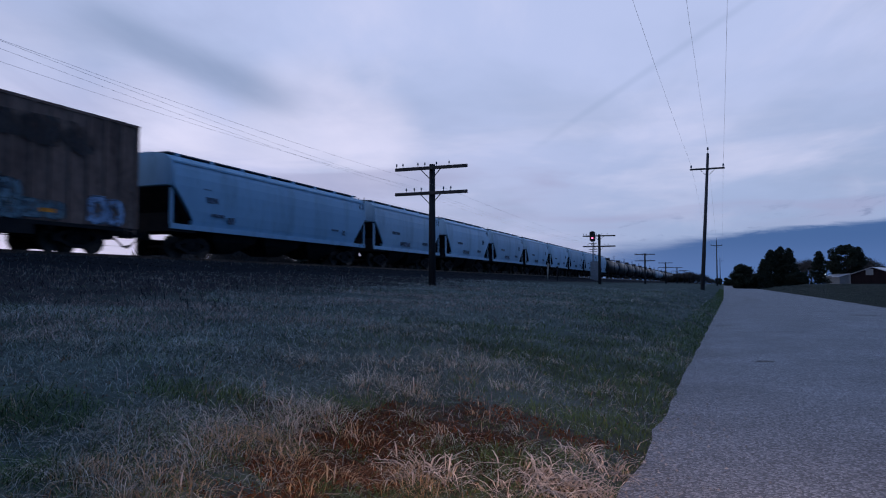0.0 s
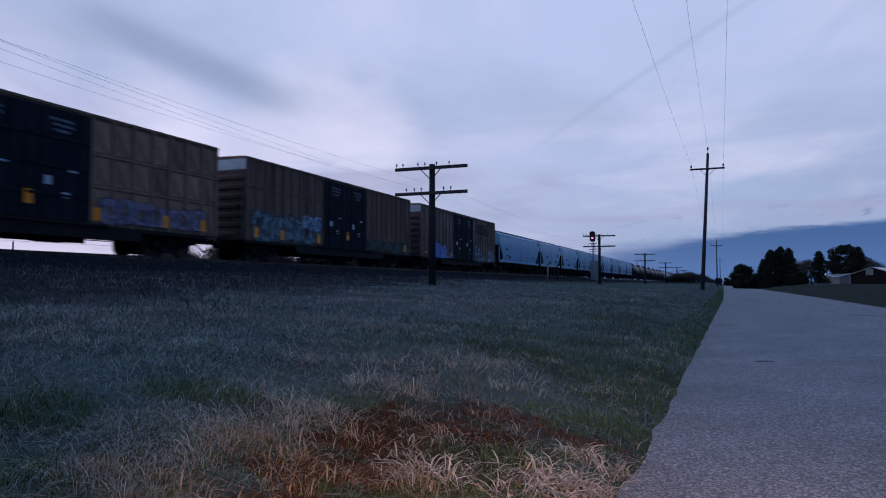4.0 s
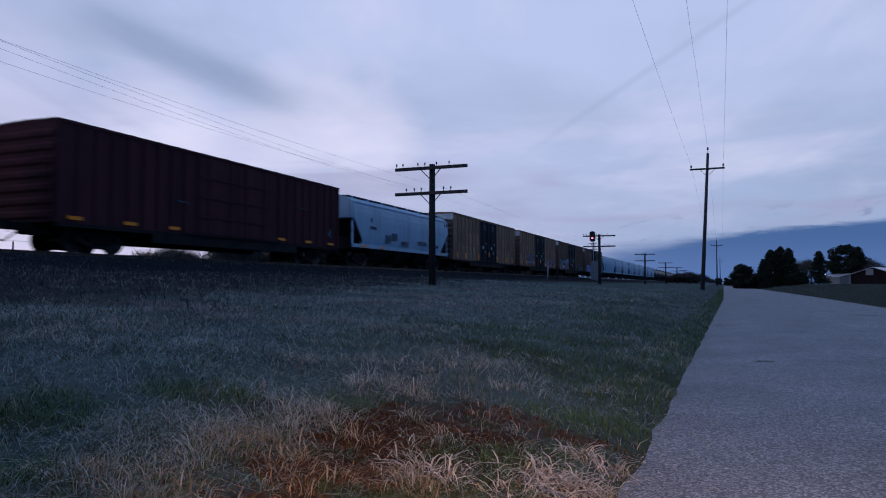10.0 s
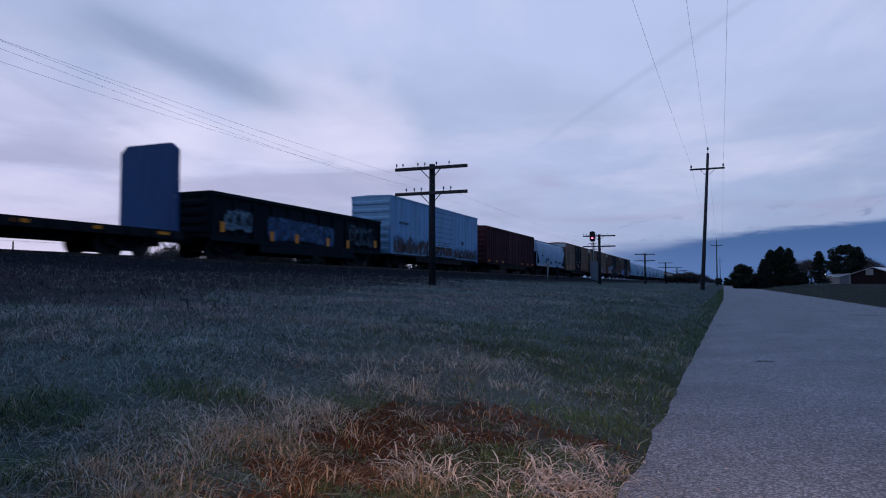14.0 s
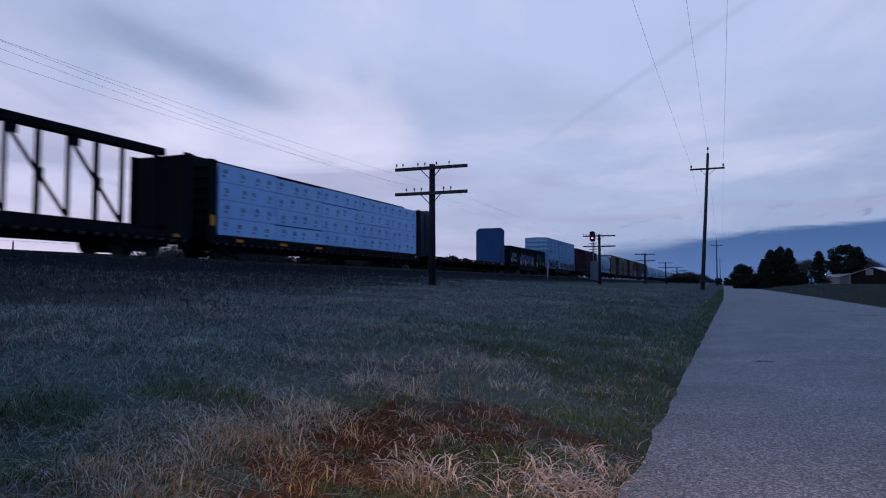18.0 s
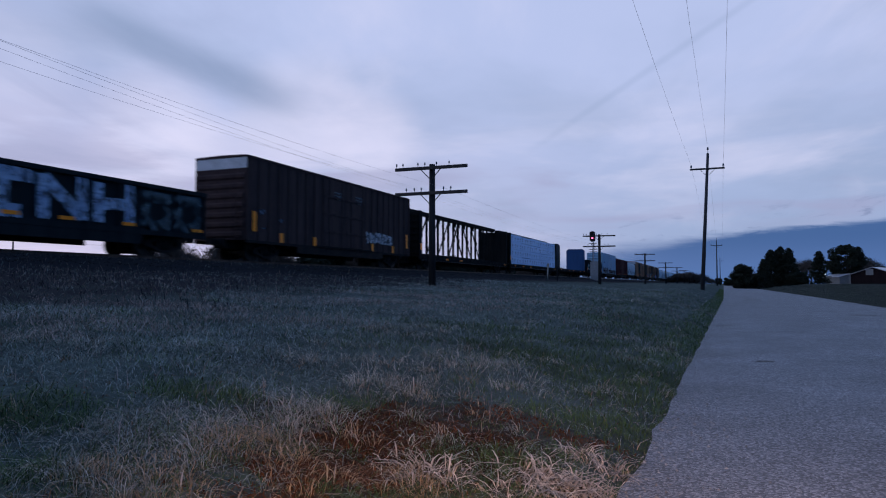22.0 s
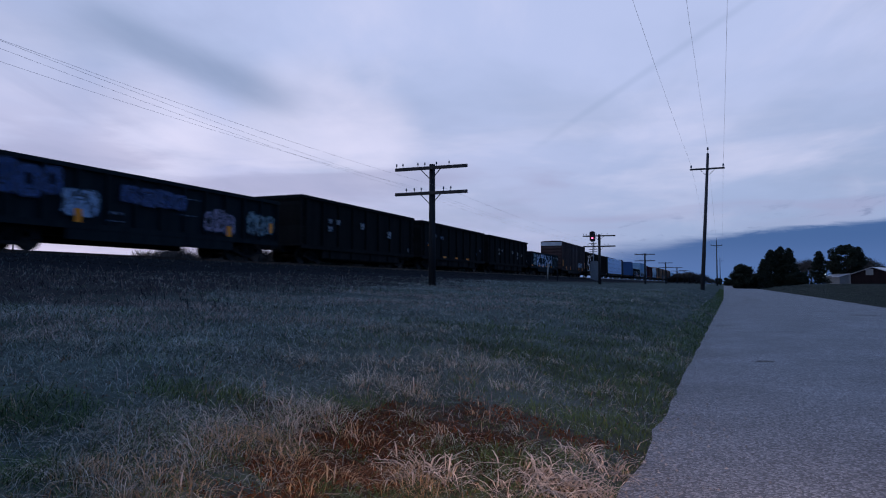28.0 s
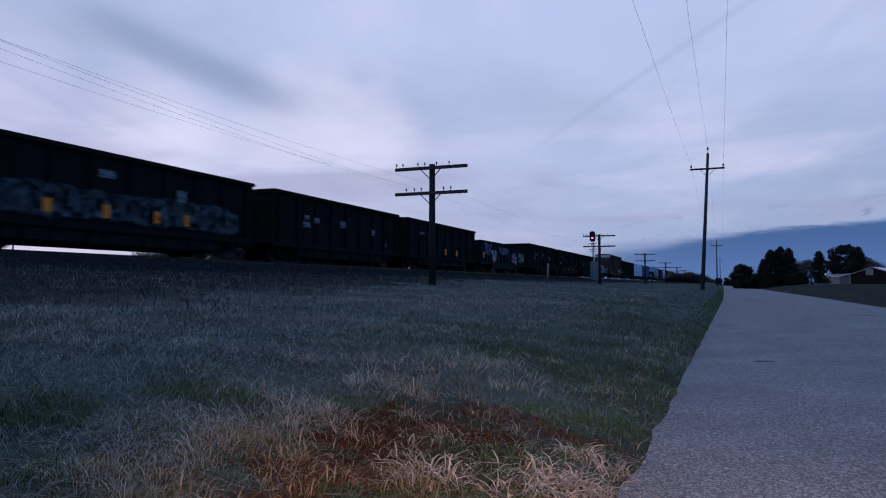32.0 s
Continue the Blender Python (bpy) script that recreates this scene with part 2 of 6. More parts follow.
deck_blue = mat("blue_bulkhead_paint", (0.026, 0.080, 0.20), (0.020, 0.054, 0.13), 0.55, 0, 0.8, 9, 0.35, 0.05, STREAK)
lumber_wrap = mat("white_lumber_wrap", (0.52, 0.68, 0.90), (0.40, 0.55, 0.78), 0.4, 0, 1.1, 5, 0.4, 0.5, rnd=0.05, deep=0.03)
wrap_mark = mat("grey_wrap_print", (0.24, 0.34, 0.50), (0.36, 0.48, 0.66), 0.5, 0, 3, 20, 0.5, 0)
winch_grey = mat("grey_winch_steel", (0.085, 0.08, 0.08), (0.05, 0.048, 0.048), 0.6, 0.3, 4, 30, 0.5, 0.1)
reflector = mat("yellow_reflector_sheet", (1.0, 0.28, 0.02), (1.0, 0.26, 0.02), 0.35, 0, 6, 40, 0.3, 0)
placard = mat("white_stencil_paint", (0.50, 0.53, 0.56), (0.38, 0.40, 0.43), 0.6, 0, 6, 30, 0.4, 0)
faded_mark = mat("faded_white_lettering", (0.22, 0.24, 0.27), (0.10, 0.11, 0.13), 0.6, 0, 7, 40, 0.5, 0)
dull_mark = mat("dull_white_lettering", (0.30, 0.32, 0.35), (0.16, 0.17, 0.19), 0.6, 0, 7, 40, 0.5, 0)
dark_stencil = mat("dark_stencil_paint", (0.055, 0.075, 0.11), (0.11, 0.14, 0.19), 0.6, 0, 5, 30, 0.5, 0)
spray_blue = mat("blue_spray_paint", (0.12, 0.18, 0.52), (0.22, 0.29, 0.60), 0.5, 0, 2.2, 14, 0.5, 0)
spray_pale = mat("pale_blue_spray_paint", (0.42, 0.54, 0.70), (0.20, 0.27, 0.40), 0.5, 0, 2.4, 14, 0.5, 0)
spray_lilac = mat("lilac_spray_paint", (0.34, 0.275, 0.37), (0.19, 0.155, 0.21), 0.5, 0, 2.6, 16, 0.5, 0)
spray_dusk = mat("dusky_blue_spray_paint", (0.055, 0.14, 0.27), (0.03, 0.07, 0.14), 0.5, 0, 2.0, 12, 0.55, 0)
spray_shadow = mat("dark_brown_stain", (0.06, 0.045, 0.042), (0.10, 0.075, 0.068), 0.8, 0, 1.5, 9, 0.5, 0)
spray_smoke = mat("smoky_spray_paint", (0.13, 0.19, 0.21), (0.05, 0.075, 0.09), 0.6, 0, 1.6, 9, 0.5, 0)
tar = mat("road_tar", (0.02, 0.02, 0.022), (0.035, 0.035, 0.037), 0.6, 0, 3, 30, 0.5, 0.2)
spray_green = mat("grey_green_spray_paint", (0.24, 0.33, 0.35), (0.06, 0.10, 0.13), 0.5, 0, 2.2, 14, 0.5, 0)
spray_moss = mat("moss_green_paint", (0.045, 0.075, 0.066), (0.03, 0.045, 0.042), 0.6, 0, 1.2, 9, 0.5, 0)
spray_grey = mat("grey_white_spray_paint", (0.46, 0.47, 0.49), (0.24, 0.25, 0.27), 0.6, 0, 2.2, 14, 0.5, 0)
spray_line = mat("dark_spray_line", (0.016, 0.020, 0.034), (0.030, 0.036, 0.055), 0.6, 0, 2.2, 14, 0.5, 0)
spray_navy = mat("navy_spray_paint", (0.08, 0.13, 0.30), (0.03, 0.05, 0.11), 0.5, 0, 2.2, 14, 0.5, 0)
creosote = mat("creosoted_pole_wood", (0.030, 0.030, 0.032), (0.018, 0.018, 0.020), 0.9, 0, 4, 30, 0.5, 0.5, (3, 3, 0.2))
arm_wood = mat("dark_crossarm_wood", (0.045, 0.04, 0.04), (0.07, 0.06, 0.055), 0.9, 0, 4, 30, 0.5, 0.4)
grey_wood = mat("grey_pole_wood", (0.060, 0.060, 0.064), (0.036, 0.036, 0.039), 0.9, 0, 4, 30, 0.5, 0.5, (3, 3, 0.2))
glass_knob = mat("insulator_glass", (0.06, 0.09, 0.12), None, 0.25, 0, 5, 30, 0.4, 0, spec=0.5)
wire_metal = mat("wire_metal", (0.42, 0.42, 0.44), None, 0.6, 0.3, 5, 30, 0.4, 0)
signal_black = mat("signal_black_paint", (0.018, 0.018, 0.02), None, 0.6, 0, 3, 30, 0.4, 0)
case_silver = mat("silver_relay_case_paint", (0.26, 0.28, 0.30), (0.18, 0.19, 0.20), 0.5, 0.2, 2, 20, 0.4, 0.05)
post_white = mat("weathered_white_post", (0.36, 0.34, 0.31), (0.24, 0.22, 0.20), 0.8, 0, 4, 30, 0.4, 0.1)
bark = mat("dark_bark", (0.05, 0.042, 0.036), (0.03, 0.026, 0.022), 0.95, 0, 6, 30, 0.5, 0.5, (3, 3, 0.4))
leaf_dark = mat("dark_evergreen_leaves", (0.020, 0.026, 0.017), (0.012, 0.017, 0.012), 0.8, 0, 0.6, 6, 0.5, 0, isle=0.35)
twig = mat("bare_twigs", (0.075, 0.065, 0.06), (0.05, 0.045, 0.042), 0.9, 0, 0.6, 6, 0.5, 0, isle=0.3)
barn_red = mat("brown_barn_boards", (0.026, 0.017, 0.018), (0.018, 0.013, 0.014), 0.85, 0, 1, 12, 0.5, 0.2, (4, 4, 0.4), spec=0.02)
barn_white = mat("white_house_siding", (0.27, 0.27, 0.27), (0.20, 0.20, 0.20), 0.7, 0, 1, 12, 0.4, 0.1)
metal_roof = mat("pale_metal_roof", (0.44, 0.44, 0.47), (0.34, 0.34, 0.37), 0.45, 0.2, 1, 12, 0.4, 0.05, spec=0.5)
dark_glass = mat("dark_window_glass", (0.02, 0.022, 0.026), None, 0.08, 0, 2, 20, 0.3, 0, spec=0.5)


def worn(m, scale, lo, hi, least=0.0, most=1.0, stretch=(1, 1, 1)):
    """Thins the paint out in soft patches, so that what is under it shows through."""
    nd, lk = m.node_tree.nodes, m.node_tree.links
    mp = nd.new("ShaderNodeMapping")
    mp.inputs["Scale"].default_value = stretch
    lk.new(nd.new("ShaderNodeTexCoord").outputs["Object"], mp.inputs[0])
    n = nd.new("ShaderNodeTexNoise")
    n.inputs["Scale"].default_value, n.inputs["Detail"].default_value, n.inputs["Roughness"].default_value = scale, 4, 0.55
    lk.new(mp.outputs[0], n.inputs["Vector"])
    mr = nd.new("ShaderNodeMapRange")
    mr.interpolation_type = "SMOOTHSTEP"
    for i, v in enumerate((lo, hi, least, most)):
        mr.inputs[i + 1].default_value = v
    lk.new(n.outputs["Fac"], mr.inputs[0])
    lk.new(mr.outputs[0], nd["Principled BSDF"].inputs["Alpha"])


for m in (spray_pale, spray_lilac, spray_green, spray_grey):
    worn(m, 3.2, 0.32, 0.62, 0.05, 0.95)
worn(spray_blue, 2.6, 0.25, 0.5, 0.35, 1.0)
for m in (spray_dusk, spray_navy):
    worn(m, 2.2, 0.30, 0.60, 0.12, 0.95)
worn(dull_mark, 8.0, 0.34, 0.58, 0.15, 0.9)
worn(spray_line, 2.4, 0.36, 0.60, 0.1, 0.9)
worn(faded_mark, 9.0, 0.36, 0.60, 0.1, 0.9)
worn(dark_stencil, 5.0, 0.36, 0.60, 0.1, 0.9)
worn(spray_smoke, 2.6, 0.42, 0.66, 0.0, 0.75)
worn(spray_moss, 1.3, 0.3, 0.55, 0.3, 0.95)
worn(spray_shadow, 1.2, 0.35, 0.65, 0.0, 0.9)
worn(rust, 1.6, 0.36, 0.66, 0.0, 0.7, (2, 2, 1.2))
worn(grime, 1.7, 0.38, 0.66, 0.0, 0.55, (2, 2, 1.0))
worn(wrap_mark, 7.0, 0.30, 0.60, 0.1, 0.95)

soil = mat("field_soil_and_thatch", (0.080, 0.104, 0.095), (0.033, 0.045, 0.042), 0.95, 0, 0.9, 22, 0.5, 0.8, space="Position", deep=0.06, spec=0.02)


def cinder_strip(m):
    """The ground along the track is dark with cinders and burnt weeds, with a broken edge; dark pasture lies across the road, and one patch of rusty bare earth near it."""
    nd, lk = m.node_tree.nodes, m.node_tree.links
    b = nd["Principled BSDF"]
    old = b.inputs["Base Color"].links[0].from_socket
    pos = nd.new("ShaderNodeNewGeometry").outputs["Position"]
    sep = nd.new("ShaderNodeSeparateXYZ")
    lk.new(pos, sep.inputs[0])
    n = nd.new("ShaderNodeTexNoise")
    n.inputs["Scale"].default_value, n.inputs["Detail"].default_value = 0.35, 5
    lk.new(pos, n.inputs["Vector"])
    ad = nd.new("ShaderNodeMath")
    ad.operation = "MULTIPLY_ADD"
    lk.new(n.outputs["Fac"], ad.inputs[0])
    ad.inputs[1].default_value = 11.0
    away = nd.new("ShaderNodeMapRange")
    away.inputs[1].default_value, away.inputs[2].default_value, away.inputs[3].default_value, away.inputs[4].default_value = 7.0, 43.0, 0.0, 6.5
    lk.new(sep.outputs[1], away.inputs[0])
    foot = nd.new("ShaderNodeMath")
    lk.new(sep.outputs[0], foot.inputs[0])
    lk.new(away.outputs[0], foot.inputs[1])
    lk.new(foot.outputs[0], ad.inputs[2])
    mr = nd.new("ShaderNodeMapRange")
    mr.inputs[1].default_value, mr.inputs[2].default_value, mr.inputs[3].default_value, mr.inputs[4].default_value = 0.5, -4.0, 0.0, 1.0
    lk.new(ad.outputs[0], mr.inputs[0])
    mx = nd.new("ShaderNodeMix")
    mx.data_type = "RGBA"
    lk.new(mr.outputs[0], mx.inputs[0])
    lk.new(old, mx.inputs[6])
    mx.inputs[7].default_value = (0.021, 0.022, 0.026, 1)
    pasture = nd.new("ShaderNodeMapRange")
    pasture.inputs[1].default_value, pasture.inputs[2].default_value = 5.2, 6.2
    lk.new(sep.outputs[0], pasture.inputs[0])
    far_side = nd.new("ShaderNodeMix")
    far_side.data_type = "RGBA"
    lk.new(pasture.outputs[0], far_side.inputs[0])
    bare = nd.new("ShaderNodeVectorMath")
    bare.operation = "DISTANCE"
    bare.inputs[1].default_value = (-1.35, 3.1, 0.1)
    lk.new(pos, bare.inputs[0])
    wobble = nd.new("ShaderNodeTexNoise")
    wobble.inputs["Scale"].default_value, wobble.inputs["Detail"].default_value = 2.2, 4
    lk.new(pos, wobble.inputs["Vector"])
    ragged_rim = nd.new("ShaderNodeMath")
    ragged_rim.operation = "MULTIPLY_ADD"
    lk.new(wobble.outputs["Fac"], ragged_rim.inputs[0])
    ragged_rim.inputs[1].default_value = 2.6
    lk.new(bare.outputs["Value"], ragged_rim.inputs[2])
    earth = nd.new("ShaderNodeMapRange")
    earth.inputs[1].default_value, earth.inputs[2].default_value = 2.45, 1.75
    lk.new(ragged_rim.outputs[0], earth.inputs[0])
    brown = nd.new("ShaderNodeMix")
    brown.data_type = "RGBA"
    lk.new(earth.outputs[0], brown.inputs[0])
    lk.new(mx.outputs[2], brown.inputs[6])
    brown.inputs[7].default_value = (0.036, 0.019, 0.011, 1)
    lk.new(brown.outputs[2], far_side.inputs[6])
    far_side.inputs[7].default_value = (0.030, 0.037, 0.031, 1)
    lk.new(far_side.outputs[2], b.inputs["Base Color"])


cinder_strip(soil)
ballast_stone = mat("dark_ballast_stone", (0.045, 0.042, 0.042), (0.026, 0.025, 0.025), 0.95, 0, 3, 25, 0.5, 0.6, isle=0.3)
pale_stone = mat("pale_stone_chips", (0.24, 0.24, 0.24), (0.14, 0.14, 0.14), 0.9, 0, 20, 60, 0.5, 0, isle=0.4)
tie_wood = mat("tie_wood", (0.06, 0.048, 0.04), (0.035, 0.028, 0.024), 0.95, 0, 3, 25, 0.5, 0.4)


def lamp_glow(name, col, strength):
    m = bpy.data.materials.new(name)
    m.use_nodes = True
    b = m.node_tree.nodes["Principled BSDF"]
    b.inputs["Base Color"].default_value = rgba(col)
    b.inputs["Emission Color"].default_value = rgba(col)
    b.inputs["Emission Strength"].default_value = strength
    return m


signal_red = lamp_glow("red_signal_lens", (1.0, 0.10, 0.20), 4.0)
yard_light = lamp_glow("yard_light_glow", (0.9, 0.95, 1.0), 1.6)


def chipseal():
    """Grey-brown stone chips pressed in bitumen, single chips 6 to 12 mm across."""
    m = bpy.data.materials.new("chip_seal")
    m.use_nodes = True
    nd, lk = m.node_tree.nodes, m.node_tree.links
    b = nd["Principled BSDF"]
    b.inputs["Roughness"].default_value = 0.85
    b.inputs["Specular IOR Level"].default_value = 0.5
    pos = nd.new("ShaderNodeNewGeometry").outputs["Position"]
    chips = nd.new("ShaderNodeTexVoronoi")
    chips.inputs["Scale"].default_value = 88
    lk.new(pos, chips.inputs["Vector"])
    ramp = nd.new("ShaderNodeValToRGB")
    ramp.color_ramp.interpolation = "LINEAR"
    els = ramp.color_ramp.elements
    els[0].position, els[0].color = 0.0, (0.062, 0.065, 0.070, 1)
    els[1].position, els[1].color = 1.0, (0.31, 0.315, 0.33, 1)
    mid = els.new(0.5)
    mid.color = (0.118, 0.130, 0.148, 1)
    hs = nd.new("ShaderNodeSeparateColor")
    lk.new(chips.outputs["Color"], hs.inputs[0])
    lk.new(hs.outputs[0], ramp.inputs[0])
    big = nd.new("ShaderNodeTexNoise")
    big.inputs["Scale"].default_value, big.inputs["Detail"].default_value = 0.8, 8
    lk.new(pos, big.inputs["Vector"])
    mx = nd.new("ShaderNodeMix")
    mx.data_type, mx.blend_type = "RGBA", "MULTIPLY"
    mx.inputs[0].default_value = 1.0
    tone = nd.new("ShaderNodeMapRange")
    tone.inputs[1].default_value, tone.inputs[2].default_value, tone.inputs[3].default_value, tone.inputs[4].default_value = 0.3, 0.7, 0.72, 1.12
    lk.new(big.outputs["Fac"], tone.inputs[0])
    lk.new(ramp.outputs[0], mx.inputs[6])
    lk.new(tone.outputs[0], mx.inputs[7])
    lk.new(mx.outputs[2], b.inputs["Base Color"])
    gap = nd.new("ShaderNodeMapRange")
    gap.inputs[1].default_value, gap.inputs[2].default_value, gap.inputs[3].default_value, gap.inputs[4].default_value = 0.0, 0.6, 1.0, 0.0
    lk.new(chips.outputs["Distance"], gap.inputs[0])
    bp = nd.new("ShaderNodeBump")
    bp.inputs["Strength"].default_value, bp.inputs["Distance"].default_value = 0.5, 0.004
    lk.new(gap.outputs[0], bp.inputs["Height"])
    lk.new(bp.outputs[0], b.inputs["Normal"])
    return m


road_chips = chipseal()

# ---------- mesh helpers ----------
def box(bm, x0, x1, y0, y1, z0, z1):
    v = [bm.verts.new(p) for p in ((x0, y0, z0), (x1, y0, z0), (x1, y1, z0), (x0, y1, z0), (x0, y0, z1), (x1, y0, z1), (x1, y1, z1), (x0, y1, z1))]
    for f in ((0, 3, 2, 1), (4, 5, 6, 7), (0, 1, 5, 4), (1, 2, 6, 5), (2, 3, 7, 6), (3, 0, 4, 7)):
        bm.faces.new([v[i] for i in f])


def boxes(*rows):
    bm = bmesh.new()
    for r in rows:
        box(bm, *r)
    return bm


def stack(bm, rings):
    """Rectangles of half widths wx, wy at height z, joined one to the next, closed at both ends."""
    last = None
    for wx, wy, z in rings:
        ring = [bm.verts.new(p) for p in ((-wx, -wy, z), (wx, -wy, z), (wx, wy, z), (-wx, wy, z))]
        if last:
            for i in range(4):
                bm.faces.new((last[i], last[(i + 1) % 4], ring[(i + 1) % 4], ring[i]))
        else:
            bm.faces.new(ring[::-1])
        last = ring
    bm.faces.new(last)
    return bm


def tube(bm, a, b, r0, r1=None, n=8, caps=True):
    """A tapered round bar from a to b."""
    a, b = Vector(a), Vector(b)
    r1 = r0 if r1 is None else r1
    d = (b - a).normalized()
    u = d.orthogonal().normalized()
    w = d.cross(u)
    rows = []
    for p, r in ((a, r0), (b, r1)):
        rows.append([bm.verts.new(p + (u * math.cos(i * math.tau / n) + w * math.sin(i * math.tau / n)) * r) for i in range(n)])
    for i in range(n):
        f = bm.faces.new((rows[0][i], rows[0][(i + 1) % n], rows[1][(i + 1) % n], rows[1][i]))
        f.smooth = n > 6
    if caps:
        bm.faces.new(rows[0][::-1])
        bm.faces.new(rows[1])
    return bm


def bar(bm, a, b, w, h):
    """A straight square bar from a to b, w wide sideways and h high."""
    a, b = Vector(a), Vector(b)
    d = (b - a).normalized()
    side = d.cross(Vector((1, 0, 0)) if abs(d.x) < 0.9 else Vector((0, 0, 1))).normalized()
    top = d.cross(side)
    rows = [[bm.verts.new(p + side * (sx * h / 2) + top * (sz * w / 2)) for sx, sz in ((-1, -1), (1, -1), (1, 1), (-1, 1))] for p in (a, b)]
    for i in range(4):
        bm.faces.new((rows[0][i], rows[0][(i + 1) % 4], rows[1][(i + 1) % 4], rows[1][i]))
    bm.faces.new(rows[0][::-1])
    bm.faces.new(rows[1])
    return bm


def mesh(bm, material, name="mesh"):
    bmesh.ops.recalc_face_normals(bm, faces=bm.faces)
    me = bpy.data.meshes.new(name)
    bm.to_mesh(me)
    bm.free()
    me.materials.append(material)
    return me


SHARED = {}


def shared(key, make, material):
    k = (key, material.name)
    if k not in SHARED:
        SHARED[k] = mesh(make(), material, key if isinstance(key, str) else str(key[0]))
    return SHARED[k]


def part(name, bm, material, parent, label="", at=None):
    me = bm if isinstance(bm, bpy.types.Mesh) else mesh(bm, material, name)
    ob = new(name, me)
    ob.parent = parent
    if at:
        ob.location = at
    return tagged(ob, label)


def thing(name, at, label, category, group="", kind="", bm=None, material=None):
    ob = new(name, mesh(bm, material, name) if bm else None)
    ob.location = at
    return tagged(ob, label, category, group, kind)


def bulk(name, verts, faces, material, parent=None, label="", category="", smooth=False, kind="stuff"):
    me = bpy.data.meshes.new(name)
    me.from_pydata(verts, [], faces)
    me.materials.append(material)
    if smooth:
        me.polygons.foreach_set("use_smooth", [True] * len(me.polygons))
    me.update()
    ob = new(name, me)
    ob.parent = parent
    return tagged(ob, label, category, "", kind)


# ---------- ground, one sheet to the horizon ----------
def spread(lo, hi, first, grow):
    out, x, d = [], 0.0, first
    while x < hi:
        out.append(x)
        x += d
        d *= grow
    out.append(hi)
    back, x, d = [], 0.0, first
    while x > lo:
        x -= d
        d *= grow
        back.append(max(x, lo))
    return sorted(set(back + out))


def build_ground():
    xs = sorted(set([-2600, -1500, -800, -400, -220, -130, -90, -65, -50] + [-42 + 1.2 * i for i in range(14)] + [-25.5 + 0.35 * i for i in range(20)] + [-18.5 + 0.3 * i for i in range(56)] + [-1.7 + 0.1 * i for i in range(45)] + [2.9 + 0.5 * i for i in range(20)] + [14, 16, 19, 23, 28, 36, 48, 70, 110, 180, 300, 600, 1200, 2600]))
    ys = spread(-900, 2800, 0.25, 1.035)
    verts = [(x, y, ground_z(x, y) - 0.02 * (abs(x) > 500)) for y in ys for x in xs]
    n = len(xs)
    faces = [(j * n + i, j * n + i + 1, (j + 1) * n + i + 1, (j + 1) * n + i) for j in range(len(ys) - 1) for i in range(n - 1)]
    bulk("ground", verts, faces, soil, None, "dark rough grassy ground rising to the railway embankment", "ground", True, "structure")


build_ground()


def build_road():
    ys = spread(-300, 1500, 0.22, 1.02)
    verts, faces, cols = [], [], 13
    for y in ys:
        left = road_left(y)
        ragged = 0.05 * noise.noise((0, y * 1.3, 5)) + 0.025 * noise.noise((0, y * 5, 9))
        for i in range(cols):
            f = i / (cols - 1)
            x = left + f * ROAD_WIDTH + (ragged if i == 0 else -ragged if i == cols - 1 else 0)
            crown = 0.05 * (1 - (2 * f - 1) ** 2)
            verts.append((x, y, crown - (0.012 if i in (0, cols - 1) else 0.0)))
    for j in range(len(ys) - 1):
        for i in range(cols - 1):
            faces.append((j * cols + i, j * cols + i + 1, (j + 1) * cols + i + 1, (j + 1) * cols + i))
    bulk("road", verts, faces, road_chips, None, "grey chip-sealed country road with ragged grass edges", "road", True, "structure")


build_road()


def build_road_marks():
    """Tar patches, cracks and loose stone on the road."""
    rng = random.Random(21)
    road = bpy.data.objects["road"]
    for cx, cy, rx, ry in ((1.15, 38.0, 0.5, 0.5), (1.9, 45.0, 0.7, 0.8), (0.55, 9.6, 0.14, 0.06), (4.1, 24.0, 0.5, 0.3), (0.2, 17.5, 0.25, 0.12)):
        bm = bmesh.new()
        n = 16
        ring = []
        for k in range(n):
            a, q = k * math.tau / n, rng.uniform(0.6, 1.15)
            px, py = cx + rx * q * math.cos(a), cy + ry * q * math.sin(a)
            f = (px - road_left(py)) / ROAD_WIDTH
            ring.append(bm.verts.new((px, py, 0.05 * (1 - (2 * f - 1) ** 2) + 0.005)))
        bm.faces.new(ring)
        part("tar_patch", bm, tar, road, "dark tar patch")
    verts, faces = [], []
    for i in range(2600):
        y = 1.9 + 40 * rng.random() ** 2.5
        side = rng.random()
        x = road_left(y) + (abs(rng.gauss(0, 0.22)) if side < 0.6 else ROAD_WIDTH - abs(rng.gauss(0, 0.2)) if side < 0.8 else rng.uniform(0, ROAD_WIDTH))
        f = (x - road_left(y)) / ROAD_WIDTH
        z = 0.05 * (1 - (2 * f - 1) ** 2) - 0.002
        r = rng.uniform(0.003, 0.010)
        k = len(verts)
        for dx, dy, dz in ((1, 0, 0), (-1, 0, 0), (0, 1, 0), (0, -1, 0), (0, 0, 1)):
            q = r * rng.uniform(0.7, 1.3)
            verts.append((x + dx * q, y + dy * q, z + dz * q))
        faces += [(k + a, k + b, k + 4) for a, b in ((0, 2), (2, 1), (1, 3), (3, 0))]
    bulk("loose_gravel", verts, faces, pale_stone, None, "loose pale stone chips scattered on the road", "gravel")


build_road_marks()


